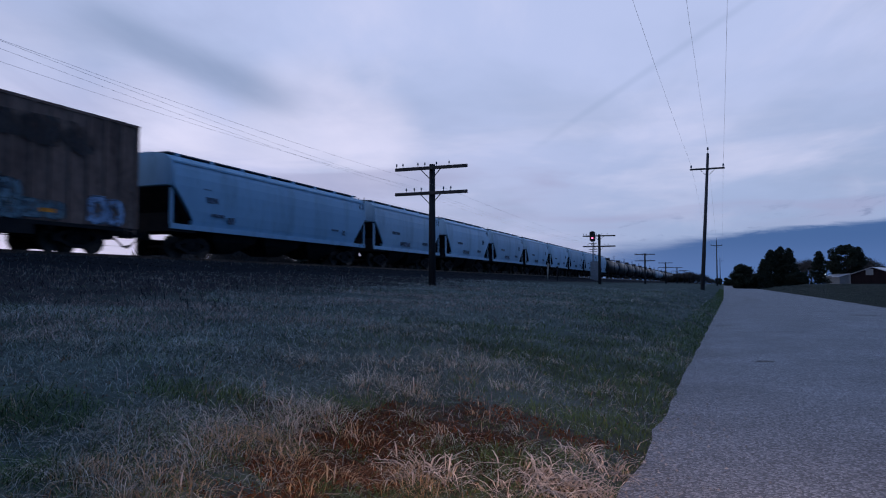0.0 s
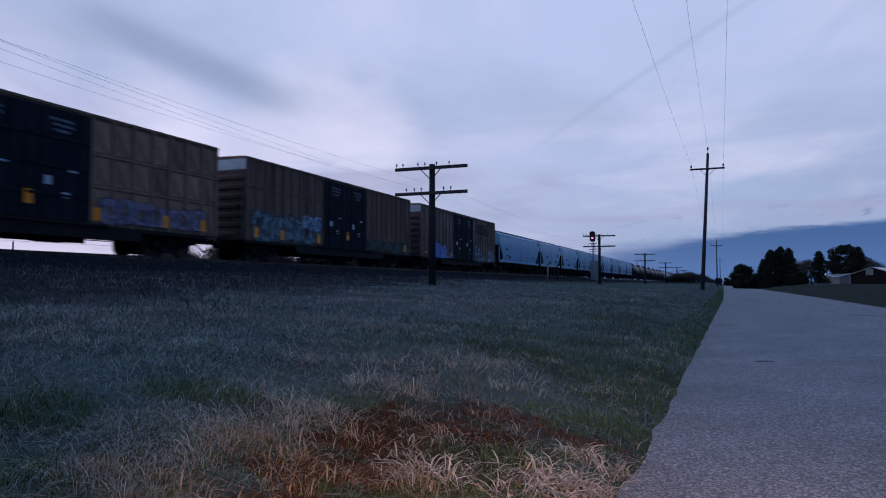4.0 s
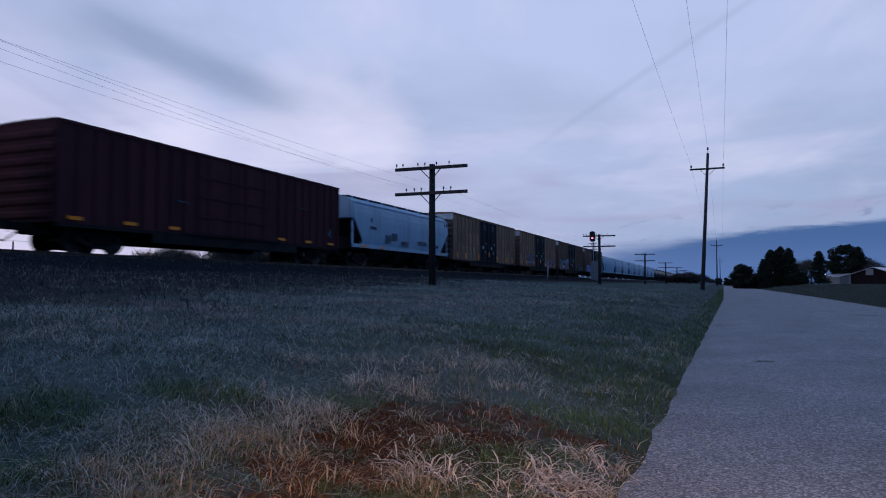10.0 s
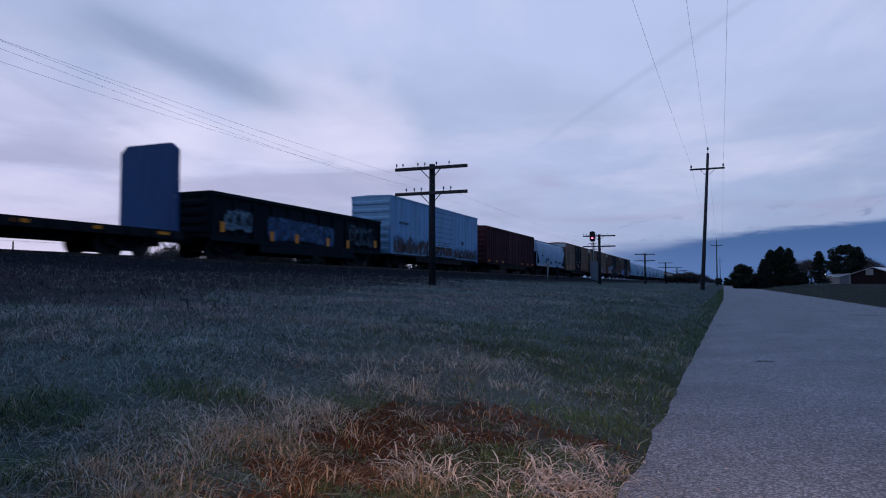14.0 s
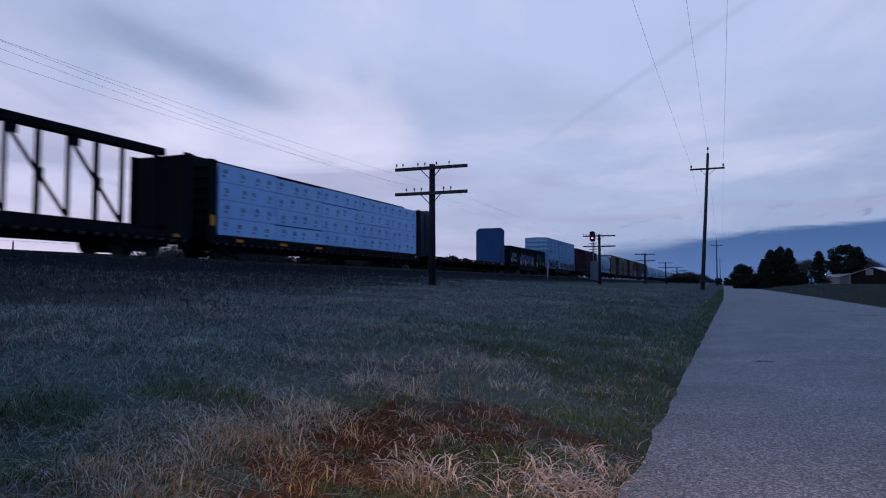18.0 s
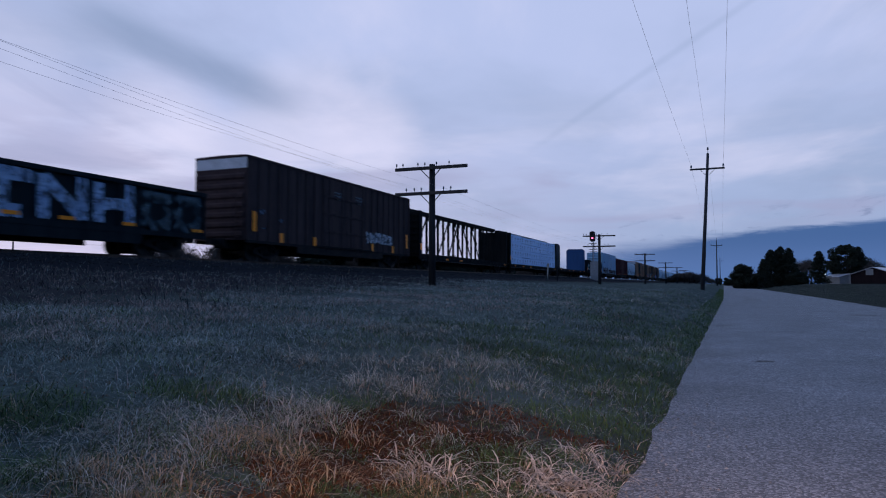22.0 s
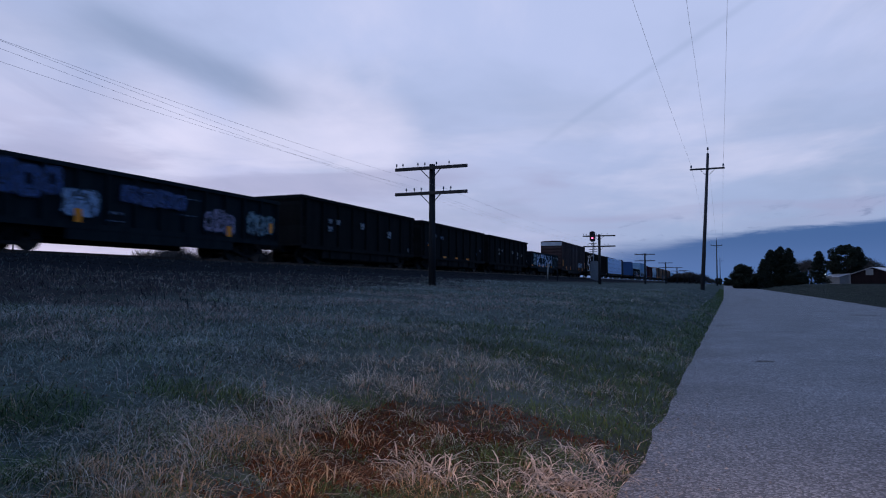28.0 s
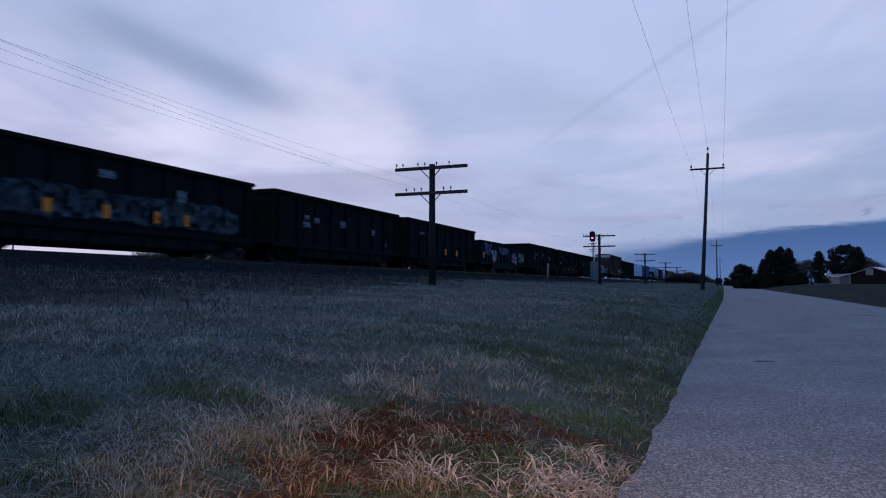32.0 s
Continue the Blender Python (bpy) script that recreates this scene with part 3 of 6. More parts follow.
# ---------- railway track ----------
def build_track():
    track = thing("railway_track", (TRACK_X, 0, RAIL_Z), "single railway track with steel rails on wooden ties", "railway track", kind="structure")
    for sx in (-1, 1):
        bm = boxes((-0.035, 0.035, -400, 900, -0.045, 0), (-0.012, 0.012, -400, 900, -0.15, -0.045), (-0.07, 0.07, -400, 900, -0.175, -0.15))
        part("rail", bm, rail_steel, track, "worn steel rail", (sx * 0.753, 0, 0))
    me = shared("tie", lambda: boxes((-1.3, 1.3, -0.115, 0.115, -0.33, -0.176)), tie_wood)
    for i in range(300):
        part("tie", me, tie_wood, track, "", (0, -15 + i * 0.52, 0))
    rng = random.Random(11)
    verts, faces = [], []
    for i in range(7000):
        y = -14 + 130 * rng.random() ** 1.6
        x = rng.uniform(-20.8, -19.2) - TRACK_X
        z = ground_z(x + TRACK_X, y) - RAIL_Z
        r = rng.uniform(0.03, 0.065)
        k = len(verts)
        for dx, dy, dz in ((1, 0, 0), (-1, 0, 0), (0, 1, 0), (0, -1, 0), (0, 0, 1), (0, 0, -1)):
            q = r * rng.uniform(0.7, 1.2)
            verts.append((x + dx * q, y + dy * q, z + dz * q + 0.01))
        faces += [(k + a, k + b, k + c) for a, b, c in ((0, 2, 4), (2, 1, 4), (1, 3, 4), (3, 0, 4), (2, 0, 5), (1, 2, 5), (3, 1, 5), (0, 3, 5))]
    bulk("ballast", verts, faces, ballast_stone, track)


build_track()

# ---------- the freight train ----------
WHEEL_R = 0.457
WHEELSETS, CARS = [], []


def made_wheelset():
    bm = bmesh.new()
    tube(bm, (-1.0, 0, 0), (1.0, 0, 0), 0.075, n=10)
    for sx in (-1, 1):
        x = sx * 0.753
        tube(bm, (x - 0.065, 0, 0), (x + 0.065, 0, 0), WHEEL_R, n=28)
        tube(bm, (x - sx * 0.065 - 0.016, 0, 0), (x - sx * 0.065 + 0.016, 0, 0), WHEEL_R + 0.028, n=28)
        tube(bm, (x + sx * 0.065 - 0.01, 0, 0), (x + sx * 0.065 + 0.03, 0, 0), 0.16, n=12)
        for k in range(4):
            a = k * math.pi / 2
            box(bm, x + sx * 0.064, x + sx * 0.072, 0.28 * math.cos(a) - 0.03, 0.28 * math.cos(a) + 0.03, 0.28 * math.sin(a) - 0.03, 0.28 * math.sin(a) + 0.03)
    return bm


def made_side_frame():
    bm = bmesh.new()
    for sy in (-1, 1):
        box(bm, -0.09, 0.09, sy * 0.889 - 0.17, sy * 0.889 + 0.17, 0.36, 0.62)
        bar(bm, (0, sy * 0.80, 0.60), (0, sy * 0.30, 0.78), 0.16, 0.13)
        bar(bm, (0, sy * 0.78, 0.42), (0, sy * 0.30, 0.22), 0.16, 0.12)
        box(bm, -0.08, 0.08, sy * 0.36 - 0.06, sy * 0.36 + 0.06, 0.22, 0.78)
    box(bm, -0.08, 0.08, -0.36, 0.36, 0.70, 0.83)
    box(bm, -0.10, 0.10, -0.34, 0.34, 0.15, 0.27)
    for y in (-0.17, 0, 0.17):
        tube(bm, (0, y, 0.27), (0, y, 0.56), 0.07, n=8)
    return bm


def truck(car, y):
    t = part("truck", shared("truck", lambda: boxes((-1.05, 1.05, -0.2, 0.2, 0.55, 0.76), (-0.25, 0.25, -0.25, 0.25, 0.70, 0.95)), steel), steel, car, "", (0, y, 0))
    for sx in (-1, 1):
        part("side_frame", shared("side_frame", made_side_frame, steel), steel, t, "", (sx * 1.0, 0, 0))
    for sy in (-1, 1):
        w = part("wheelset", shared("wheelset", made_wheelset, wheel_steel), wheel_steel, t, "steel wheel pair on its axle")
        w.matrix_parent_inverse = Matrix.Translation((0, sy * 0.889, 0))
        w.location = (0, 0, WHEEL_R)
        WHEELSETS.append(w)


def made_coupler():
    bm = boxes((-0.09, 0.09, -0.2, 0.75, 0.78, 0.98), (-0.16, 0.16, 0.62, 0.86, 0.72, 1.04), (-0.3, 0.3, -0.1, 0.1, 0.70, 1.06))
    tube(bm, (0.3, 0.0, 0.72), (0.34, 0.5, 0.34), 0.03, n=6)
    tube(bm, (0.34, 0.5, 0.34), (0.3, 0.85, 0.42), 0.03, n=6)
    return bm


def running_gear(car, length, inset=2.2):
    """Trucks, couplers, air hoses and brake gear under a car."""
    for s in (-1, 1):
        truck(car, s * (length / 2 - inset))
        c = part("coupler", shared("coupler", made_coupler, steel), steel, car, "", (0, s * length / 2, 0))
        c.rotation_euler = (0, 0, 0 if s > 0 else math.pi)


def made_ladder(h, w=0.42, step=0.38):
    bm = bmesh.new()
    for s in (-1, 1):
        tube(bm, (0, s * w / 2, 0), (0, s * w / 2, h), 0.022, n=6)
    z = 0.12
    while z < h - 0.05:
        tube(bm, (0, -w / 2, z), (0, w / 2, z), 0.014, n=5, caps=False)
        z += step
    return bm


def ladder(parent, h, at, turn=0.0, material=None, label=""):
    m = material or steel
    ob = part("ladder", shared(("ladder", round(h, 1)), lambda: made_ladder(h), m), m, parent, label, at)
    ob.rotation_euler = (0, 0, turn)
    return ob


def strips(car, ys, z, x, upright=True):
    """Yellow reflective strips along both sides."""
    size = (0.15, 0.24) if upright else (0.30, 0.065)
    me = shared(("reflector", upright), lambda: boxes((-0.004, 0.004, -size[0], size[0], -size[1], size[1])), reflector)
    for y in ys:
        for s in (-1, 1):
            part("reflector", me, reflector, car, "yellow reflective strip", (s * (x + 0.006), y, z))


def plates(car, rows, x, material, label="white stencilled marking"):
    """Flat painted marks on the side that faces the road: y, z, width, height."""
    for y, z, w, h in rows:
        part("marking", shared(("marking", w, h), lambda: boxes((-0.003, 0.003, -w / 2, w / 2, -h / 2, h / 2)), material), material, car, label, (x + 0.004, y, z))


def spray(car, y0, y1, z0, z1, x, material, seed, label, n=6, hollow=True):
    """Sprayed lettering: a row of rounded, crooked shapes with gaps, painted on the side."""
    rng = random.Random(seed)
    step = (y1 - y0) / n
    for i in range(n):
        bm = bmesh.new()
        cy, cz = y0 + (i + 0.5) * step + rng.uniform(-0.08, 0.08) * step, (z0 + z1) / 2 + rng.uniform(-0.08, 0.08)
        ry, rz, m = step * rng.uniform(0.52, 0.72), (z1 - z0) / 2 * rng.uniform(0.78, 1.0), 18
        hole = hollow and rng.random() < 0.65
        lean = rng.uniform(-0.3, 0.3)
        square = rng.uniform(0.3, 0.65)
        out, inn = [], []
        for k in range(m):
            a = k * math.tau / m
            c, s = math.cos(a), math.sin(a)
            p = square
            wob = rng.uniform(0.92, 1.06)
            dy = ry * math.copysign(abs(c) ** p, c) * wob + lean * s * rz * 0.3
            dz = rz * math.copysign(abs(s) ** p, s) * wob
            out.append(bm.verts.new((0, cy + dy, cz + dz)))
            if hole:
                inn.append(bm.verts.new((0, cy + dy * 0.30, cz + dz * 0.34 + 0.1 * rz)))
        if hole:
            for k in range(m):
                bm.faces.new((out[k], out[(k + 1) % m], inn[(k + 1) % m], inn[k]))
        else:
            bm.faces.new(out)
        ext = bmesh.ops.extrude_face_region(bm, geom=bm.faces[:])
        bmesh.ops.translate(bm, verts=[v for v in ext["geom"] if isinstance(v, bmesh.types.BMVert)], vec=(0.003, 0, 0))
        part("graffiti", bm, material, car, label, (x + 0.002 + 0.0015 * (i % 2), 0, 0))
        if material in (spray_shadow, spray_moss):
            continue
        bm = bmesh.new()
        start = rng.randrange(m)
        for turn in range(3):
            grow, run = (1.0, 0.55, 0.3)[turn], (m, m // 2, m // 2)[turn]
            ring = []
            for k in range(run + 1):
                a = (start + k + 5 * turn) * math.tau / m
                c, s = math.cos(a), math.sin(a)
                dy = ry * grow * math.copysign(abs(c) ** square, c) + lean * s * rz * 0.3
                dz = rz * grow * math.copysign(abs(s) ** square, s)
                ring.append([bm.verts.new((0.0005 * turn, cy + dy * q, cz + dz * q)) for q in (1.0, 1.0 - (0.09, 0.2, 0.4)[turn])])
            for (a1, b1), (a2, b2) in zip(ring, ring[1:]):
                bm.faces.new((a1, a2, b2, b1))
        part("graffiti_outline", bm, spray_line, car, "dark sprayed outline", (x + 0.0085, 0, 0))


def stain(car, y0, y1, z0, z1, x, material, seed, label):
    """Rust and dirt in many narrow streaks that rise from the sill to uneven heights."""
    rng = random.Random(seed)
    bm = bmesh.new()
    y, i = y0, 0
    while y < y1 - 0.05:
        wide = rng.uniform(0.12, 0.45)
        rise = (0.52 + 0.28 * noise.noise((y * 0.9, seed, 0)) + 0.14 * noise.noise((y * 3.1, seed, 4))) * rng.uniform(0.9, 1.1)
        top = z0 + (z1 - z0) * max(0.15, min(1.0, rise + 0.15))
        foot = z0 + rng.uniform(0, 0.12) * (z1 - z0)
        out, far = 0.0004 * (i % 9), min(y1, y + wide * 1.5)
        tip = rng.uniform(0.3, 0.7)
        pts = [(y, foot), (far, foot), (far, foot + (top - foot) * rng.uniform(0.6, 0.9)), (y + (far - y) * tip, top), (y, foot + (top - foot) * rng.uniform(0.6, 0.9))]
        bm.faces.new([bm.verts.new((out, py, pz)) for py, pz in pts])
        y, i = y + wide * 0.7, i + 1
    part("stain", bm, material, car, label, (x + 0.002, 0, 0))["kind"] = "stuff"


STROKES = {"k": [(0.1, 0, 0.1, 1), (0.2, 0.45, 0.9, 1), (0.3, 0.55, 0.95, 0)], "t": [(0.5, 0, 0.5, 1), (0, 0.92, 1, 0.92), (0.2, 0.05, 0.8, 0.05)], "n": [(0.1, 0, 0.1, 1), (0.12, 0.95, 0.88, 0.05), (0.9, 0, 0.9, 1)],
           "h": [(0.12, 0, 0.12, 1), (0.12, 0.5, 0.88, 0.5), (0.88, 0, 0.88, 1)], "o": [(0.12, 0, 0.12, 1), (0.1, 0.08, 0.9, 0.08), (0.88, 0, 0.88, 1), (0.1, 0.92, 0.9, 0.92)], "i": [(0.0, 0.1, 0.9, 0.1), (0.0, 0.5, 0.9, 0.5), (0.0, 0.9, 0.9, 0.9)]}


def block_spray(car, y0, y1, z0, z1, x, shapes, material, label):
    """Big crooked block shapes sprayed with broad strokes, one part to a shape."""
    step = (y1 - y0) / len(shapes)
    rng = random.Random(len(shapes))
    for i, c in enumerate(shapes):
        bm = bmesh.new()
        wd, ht = step * 0.86, z1 - z0
        for n, (a, b, a2, b2) in enumerate(STROKES[c]):
            p = Vector((0.0015 * n, (a - 0.5) * wd, b * ht + rng.uniform(-0.05, 0.05)))
            q = Vector((0.0015 * n, (a2 - 0.5) * wd, b2 * ht + rng.uniform(-0.05, 0.05)))
            d = (q - p).normalized()
            o = Vector((0, -d.z, d.y)) * 0.24
            e = d * 0.08
            k = [bm.verts.new(v) for v in (p - o - e, p + o * 0.9 - e, q + o + e, q - o * 0.85 + e)]
            bm.faces.new(k)
        bmesh.ops.recalc_face_normals(bm, faces=bm.faces)
        ext = bmesh.ops.extrude_face_region(bm, geom=bm.faces[:])
        bmesh.ops.translate(bm, verts=[v for v in ext["geom"] if isinstance(v, bmesh.types.BMVert)], vec=(0.002, 0, 0))
        part("graffiti", bm, material, car, label, (x + 0.002, y0 + (i + 0.5) * step, z0))


def enlist(car, y):
    CARS.append((car, y))
    car.location = (TRACK_X, y, RAIL_Z)
    return car


# ----- boxcars -----
def made_box_body(length, h, w):
    bm = bmesh.new()
    half = length / 2
    stack(bm, [(w, half, 0.98), (w, half, h - 0.10), (w + 0.05, half + 0.03, h - 0.10), (w + 0.05, half + 0.03, h), (w - 0.25, half, h + 0.03), (0.05, half, h + 0.06)])
    return bm


def underframe(car, length, w):
    half = length / 2
    part("centre_sill", boxes((-0.35, 0.35, -half, half, 0.60, 0.97)), steel, car)
    for s in (-1, 1):
        sill = part("side_sill", boxes((-0.045, 0.045, -half, half, 0.84, 0.975)), steel, car, "", (s * (w - 0.015), 0, 0))
        part("sill_skirt", boxes((-0.038, 0.038, -half + 4.3, half - 4.3, 0.50, 0.838)), steel, sill)
    for k in range(8):
        part("cross_bearer", shared("cross_bearer", lambda: boxes((-1.45, 1.45, -0.08, 0.08, 0.72, 0.95)), steel), steel, car, "", (0, -half + 3.6 + (length - 7.2) * k / 7, 0))
    bm = bmesh.new()
    tube(bm, (0, -0.55, 0), (0, 0.55, 0), 0.21, n=14)
    part("brake_cylinder", bm, steel, car, "", (0.75, 1.6, 0.52))
    part("brake_rod", tube(bmesh.new(), (0, -half + 3, 0), (0, half - 3, 0), 0.018, n=6), steel, car, "", (0.55, 0, 0.50))


def made_end_rib(w):
    bm = bmesh.new()
    prof = [(0, -0.16), (0.07, -0.07), (0.07, 0.07), (0, 0.16)]
    a = [bm.verts.new((-w + 0.12, dy, zz)) for dy, zz in prof]
    b = [bm.verts.new((w - 0.12, dy, zz)) for dy, zz in prof]
    for i in range(3):
        bm.faces.new((a[i], b[i], b[i + 1], a[i + 1]))
    bm.faces.new((a[3], a[2], a[1], a[0]))
    bm.faces.new(b)
    bm.faces.new((a[0], a[3], b[3], b[0]))
    return bm


def corrugated_end(car, s, half, w, h, rows, material):
    e = part("end_wall", boxes((-w, w, -0.012, 0.012, 0.98, h - 0.12)), material, car, "", (0, s * (half + 0.012), 0))
    for k in range(rows):
        r = part("end_rib", shared(("end_rib", round(w, 2)), lambda: made_end_rib(w), material), material, e, "", (0, s * 0.013, 1.25 + (h - 1.75) * k / (rows - 1)))
        r.rotation_euler = (0, 0, 0 if s > 0 else math.pi)


def boxcar(y, length, h, side, post, end, door, label, group="freight cars", doors=(-0.133, 0.14), posts=7, belts=(0.36, 0.66), door_bars=True, white_end=True, rib_out=0.06):
    w = SIDE - 0.06
    half = length / 2
    car = enlist(thing("boxcar", (0, 0, 0), label, "boxcar", group), y)
    part("body", made_box_body(length, h, w), side, car)
    underframe(car, length, w)
    running_gear(car, length)
    d0, d1 = doors[0] * length, doors[1] * length
    rib = shared(("side_post", round(h, 2), rib_out), lambda: boxes((-rib_out / 2, rib_out / 2, -0.05, 0.05, 0.98, h - 0.10)), post)
    for s in (-1, 1):
        for a, b in ((-half, d0), (d1, half)):
            for k in range(posts + 1):
                yy = a + 0.06 + (b - a - 0.12) * k / posts
                part("side_post", rib, post, car, "", (s * (w + rib_out / 2), yy, 0))
            for f in belts:
                z = 0.98 + (h - 1.08) * f
                part("belt", boxes((-0.016, 0.016, a + 0.11, b - 0.11, -0.035, 0.035)), post, car, "", (s * (w + 0.016), 0, z))
        n = 2
        dw = (d1 - d0) / n
        for k in range(n):
            yy = d0 + (k + 0.5) * dw
            dr = part("door", shared(("door", round(dw, 2), round(h, 2)), lambda: boxes((-0.03, 0.03, -dw / 2 + 0.02, dw / 2 - 0.02, 1.05, h - 0.18)), door), door, car, "wide plug door", (s * (w + 0.05), yy, 0))
            if door_bars:
                for q in (-0.28, 0.28):
                    bm = bmesh.new()
                    tube(bm, (0, 0, 1.0), (0, 0, h - 0.2), 0.028, n=6)
                    part("lock_rod", bm, door, dr, "", (s * 0.05, q * dw, 0))
            for f in (0.22, 0.48, 0.74):
                part("door_rib", shared(("door_rib", round(dw, 2)), lambda: boxes((-0.02, 0.02, -dw / 2 + 0.08, dw / 2 - 0.08, -0.045, 0.045)), door), door, dr, "", (s * 0.045, 0, 1.05 + (h - 1.23) * f))
        part("door_track", boxes((-0.05, 0.05, d0 - 0.8, d1 + 0.8, 0.94, 1.02)), steel, car, "", (s * (w + 0.06), 0, 0))
    for s in (-1, 1):
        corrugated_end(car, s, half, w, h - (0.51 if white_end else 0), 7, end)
        if white_end:
            part("roof_end_plate", boxes((-w, w, -0.012, 0.012, h - 0.62, h - 0.11)), pale_steel, car, "pale steel plate under the roof", (0, s * (half + 0.012), 0))
        ladder(car, 2.3, (-s * (w - 0.35), s * (half + 0.12), 1.0), math.pi / 2, end)
        ladder(car, 2.0, (s * (w + 0.05), s * (half - 0.35), 0.75), 0, post)
    for k in range(14):
        part("roof_seam", shared("roof_seam", lambda: stack(bmesh.new(), [(w + 0.05, 0.03, 0.0), (w - 0.25, 0.03, 0.075), (0.05, 0.03, 0.135)]), side), side, car, "", (0, -half + 0.7 + (length - 1.4) * k / 13, h + 0.012))
    return car, w


def made_panel(dy, dz):
    """A side sheet, bellied out a little between the posts."""
    bm = bmesh.new()
    n = 4
    g = [[bm.verts.new((0.010 * math.sin(math.pi * i / n) * math.sin(math.pi * j / n), dy * (i / n - 0.5), dz * (j / n - 0.5))) for j in range(n + 1)] for i in range(n + 1)]
    for i in range(n):
        for j in range(n):
            bm.faces.new((g[i][j], g[i + 1][j], g[i + 1][j + 1], g[i][j + 1]))
    rim = [g[i][0] for i in range(n + 1)] + [g[n][j] for j in range(1, n + 1)] + [g[i][n] for i in range(n - 1, -1, -1)] + [g[0][j] for j in range(n - 1, 0, -1)]
    bm.faces.new(rim[::-1])
    return bm


def side_panels(car, length, h, w, doors=(-0.133, 0.14), posts=7, belts=(0.36, 0.66)):
    half = length / 2
    zs = [0.98] + [0.98 + (h - 1.08) * f for f in belts] + [h - 0.10]
    for a, b in ((-half, doors[0] * length), (doors[1] * length, half)):
        dy = (b - a - 0.12) / posts
        for k in range(posts):
            for z0, z1 in zip(zs, zs[1:]):
                me = shared(("side_panel", round(dy, 2), round(z1 - z0, 2)), lambda: made_panel(dy - 0.22, z1 - z0 - 0.20), tan_panel)
                for s in (-1, 1):
                    p = part("side_panel", me, tan_panel, car, "", (s * (w + 0.004), a + 0.06 + dy * (k + 0.5), (z0 + z1) / 2))
                    p.rotation_euler = (0, 0, 0 if s > 0 else math.pi)


TAN_MARKS = (-8.66, -6.5, -3.0, 2.9, 6.25, 8.42)


def tan_boxcar(y, length, marks, style="panels", group="tan boxcars"):
    """style: panels (a grid of bellied sheets), belts (sheets in three rows) or plain (smooth brown sides)."""
    side = {"panels": tan_paint, "belts": tan_dull, "plain": brown_side}[style]
    label = {"panels": "weathered tan high-cube boxcar with panelled sides and black doors", "belts": "dull tan high-cube boxcar with black plug doors and graffiti", "plain": "stained brown high-cube boxcar with black plug doors and graffiti"}[style]
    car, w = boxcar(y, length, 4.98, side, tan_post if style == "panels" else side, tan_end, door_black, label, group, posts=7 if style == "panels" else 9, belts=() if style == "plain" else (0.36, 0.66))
    if style == "panels":
        side_panels(car, length, 4.98, w)
    if marks:
        strips(car, marks, 1.38, w + 0.062)
        strips(car, (0.22,), 1.73, w + 0.085)
    for dy in (-1.3, 1.3):
        for k in range(3):
            plates(car, [(dy + 0.1 + 0.06 * (k % 2), 4.45 - 0.19 * k, 0.95 - 0.14 * k, 0.11)], w + 0.085, faded_mark)
        plates(car, [(dy + 0.6, 2.75, 0.4, 0.07), (dy - 0.4, 2.35, 0.25, 0.3), (dy + 0.3, 1.9, 0.25, 0.2)], w + 0.085, placard)
    return car, w


car_a, w = tan_boxcar(10.85, 18.75, (), "plain")
strips(car_a, (-8.4, -3.0, 5.5), 1.33, w + 0.062, False)
spray(car_a, 3.4, 7.2, 3.4, 4.5, w + 0.062, spray_shadow, 2, "dark brown stain high on the side", 3, False)
spray(car_a, -7.6, -4.3, 0.90, 2.15, w + 0.062, spray_blue, 3, "violet-blue graffiti on the lower side", 5, False)
spray(car_a, -4.0, -2.6, 0.95, 1.85, w + 0.062, spray_green, 4, "grey-green graffiti", 3)
spray(car_a, 2.9, 4.5, 1.3, 2.45, w + 0.062, spray_green, 5, "faded grey graffiti", 2, False)
spray(car_a, 3.0, 6.1, 0.92, 1.65, w + 0.065, spray_green, 15, "mossy grey graffiti along the sill", 4, False)
spray(car_a, 7.1, 8.65, 0.88, 2.1, w + 0.062, spray_pale, 6, "pale blue graffiti", 2)
car_b, w = tan_boxcar(-9.92, 18.88, (-8.66, -6.5, -3.0, 8.42), "belts")
spray(car_b, -9.0, -2.9, 0.95, 2.5, w + 0.062, spray_green, 9, "grey-green and blue graffiti along the lower side", 7)
spray(car_b, -4.6, -2.9, 1.8, 2.7, w + 0.066, spray_pale, 10, "pale blue graffiti letters", 3)
spray(car_b, 2.8, 9.0, 0.92, 1.8, w + 0.062, spray_moss, 12, "dark green paint band along the sill", 5, False)
car_c, w = tan_boxcar(-30.74, 18.72, TAN_MARKS)
spray(car_c, -6.2, -3.0, 1.1, 2.5, w + 0.062, spray_lilac, 21, "lilac graffiti on the lower side", 5)
spray(car_c, 3.0, 8.5, 1.05, 2.1, w + 0.062, spray_lilac, 22, "lilac graffiti on the lower side", 7)
car_d, w = tan_boxcar(-51.86, 19.2, TAN_MARKS)

car_rb, w = boxcar(-89.94, 18.71, 4.55, oxide_red, oxide_red, oxide_red, oxide_red, "dark oxide-red boxcar with horizontal yellow strips", "dark boxcars", posts=9, belts=(), white_end=False)
strips(car_rb, (-8.64, -6.2, -3.9, -1.47, 1.35, 3.6, 6.1, 8.4), 1.16, w + 0.062, False)
plates(car_rb, [(8.3, 1.75, 0.3, 0.5), (-3.5, 2.3, 0.8, 0.06), (5.5, 2.9, 1.2, 0.06)], w + 0.062, dark_stencil, "faded stencil")

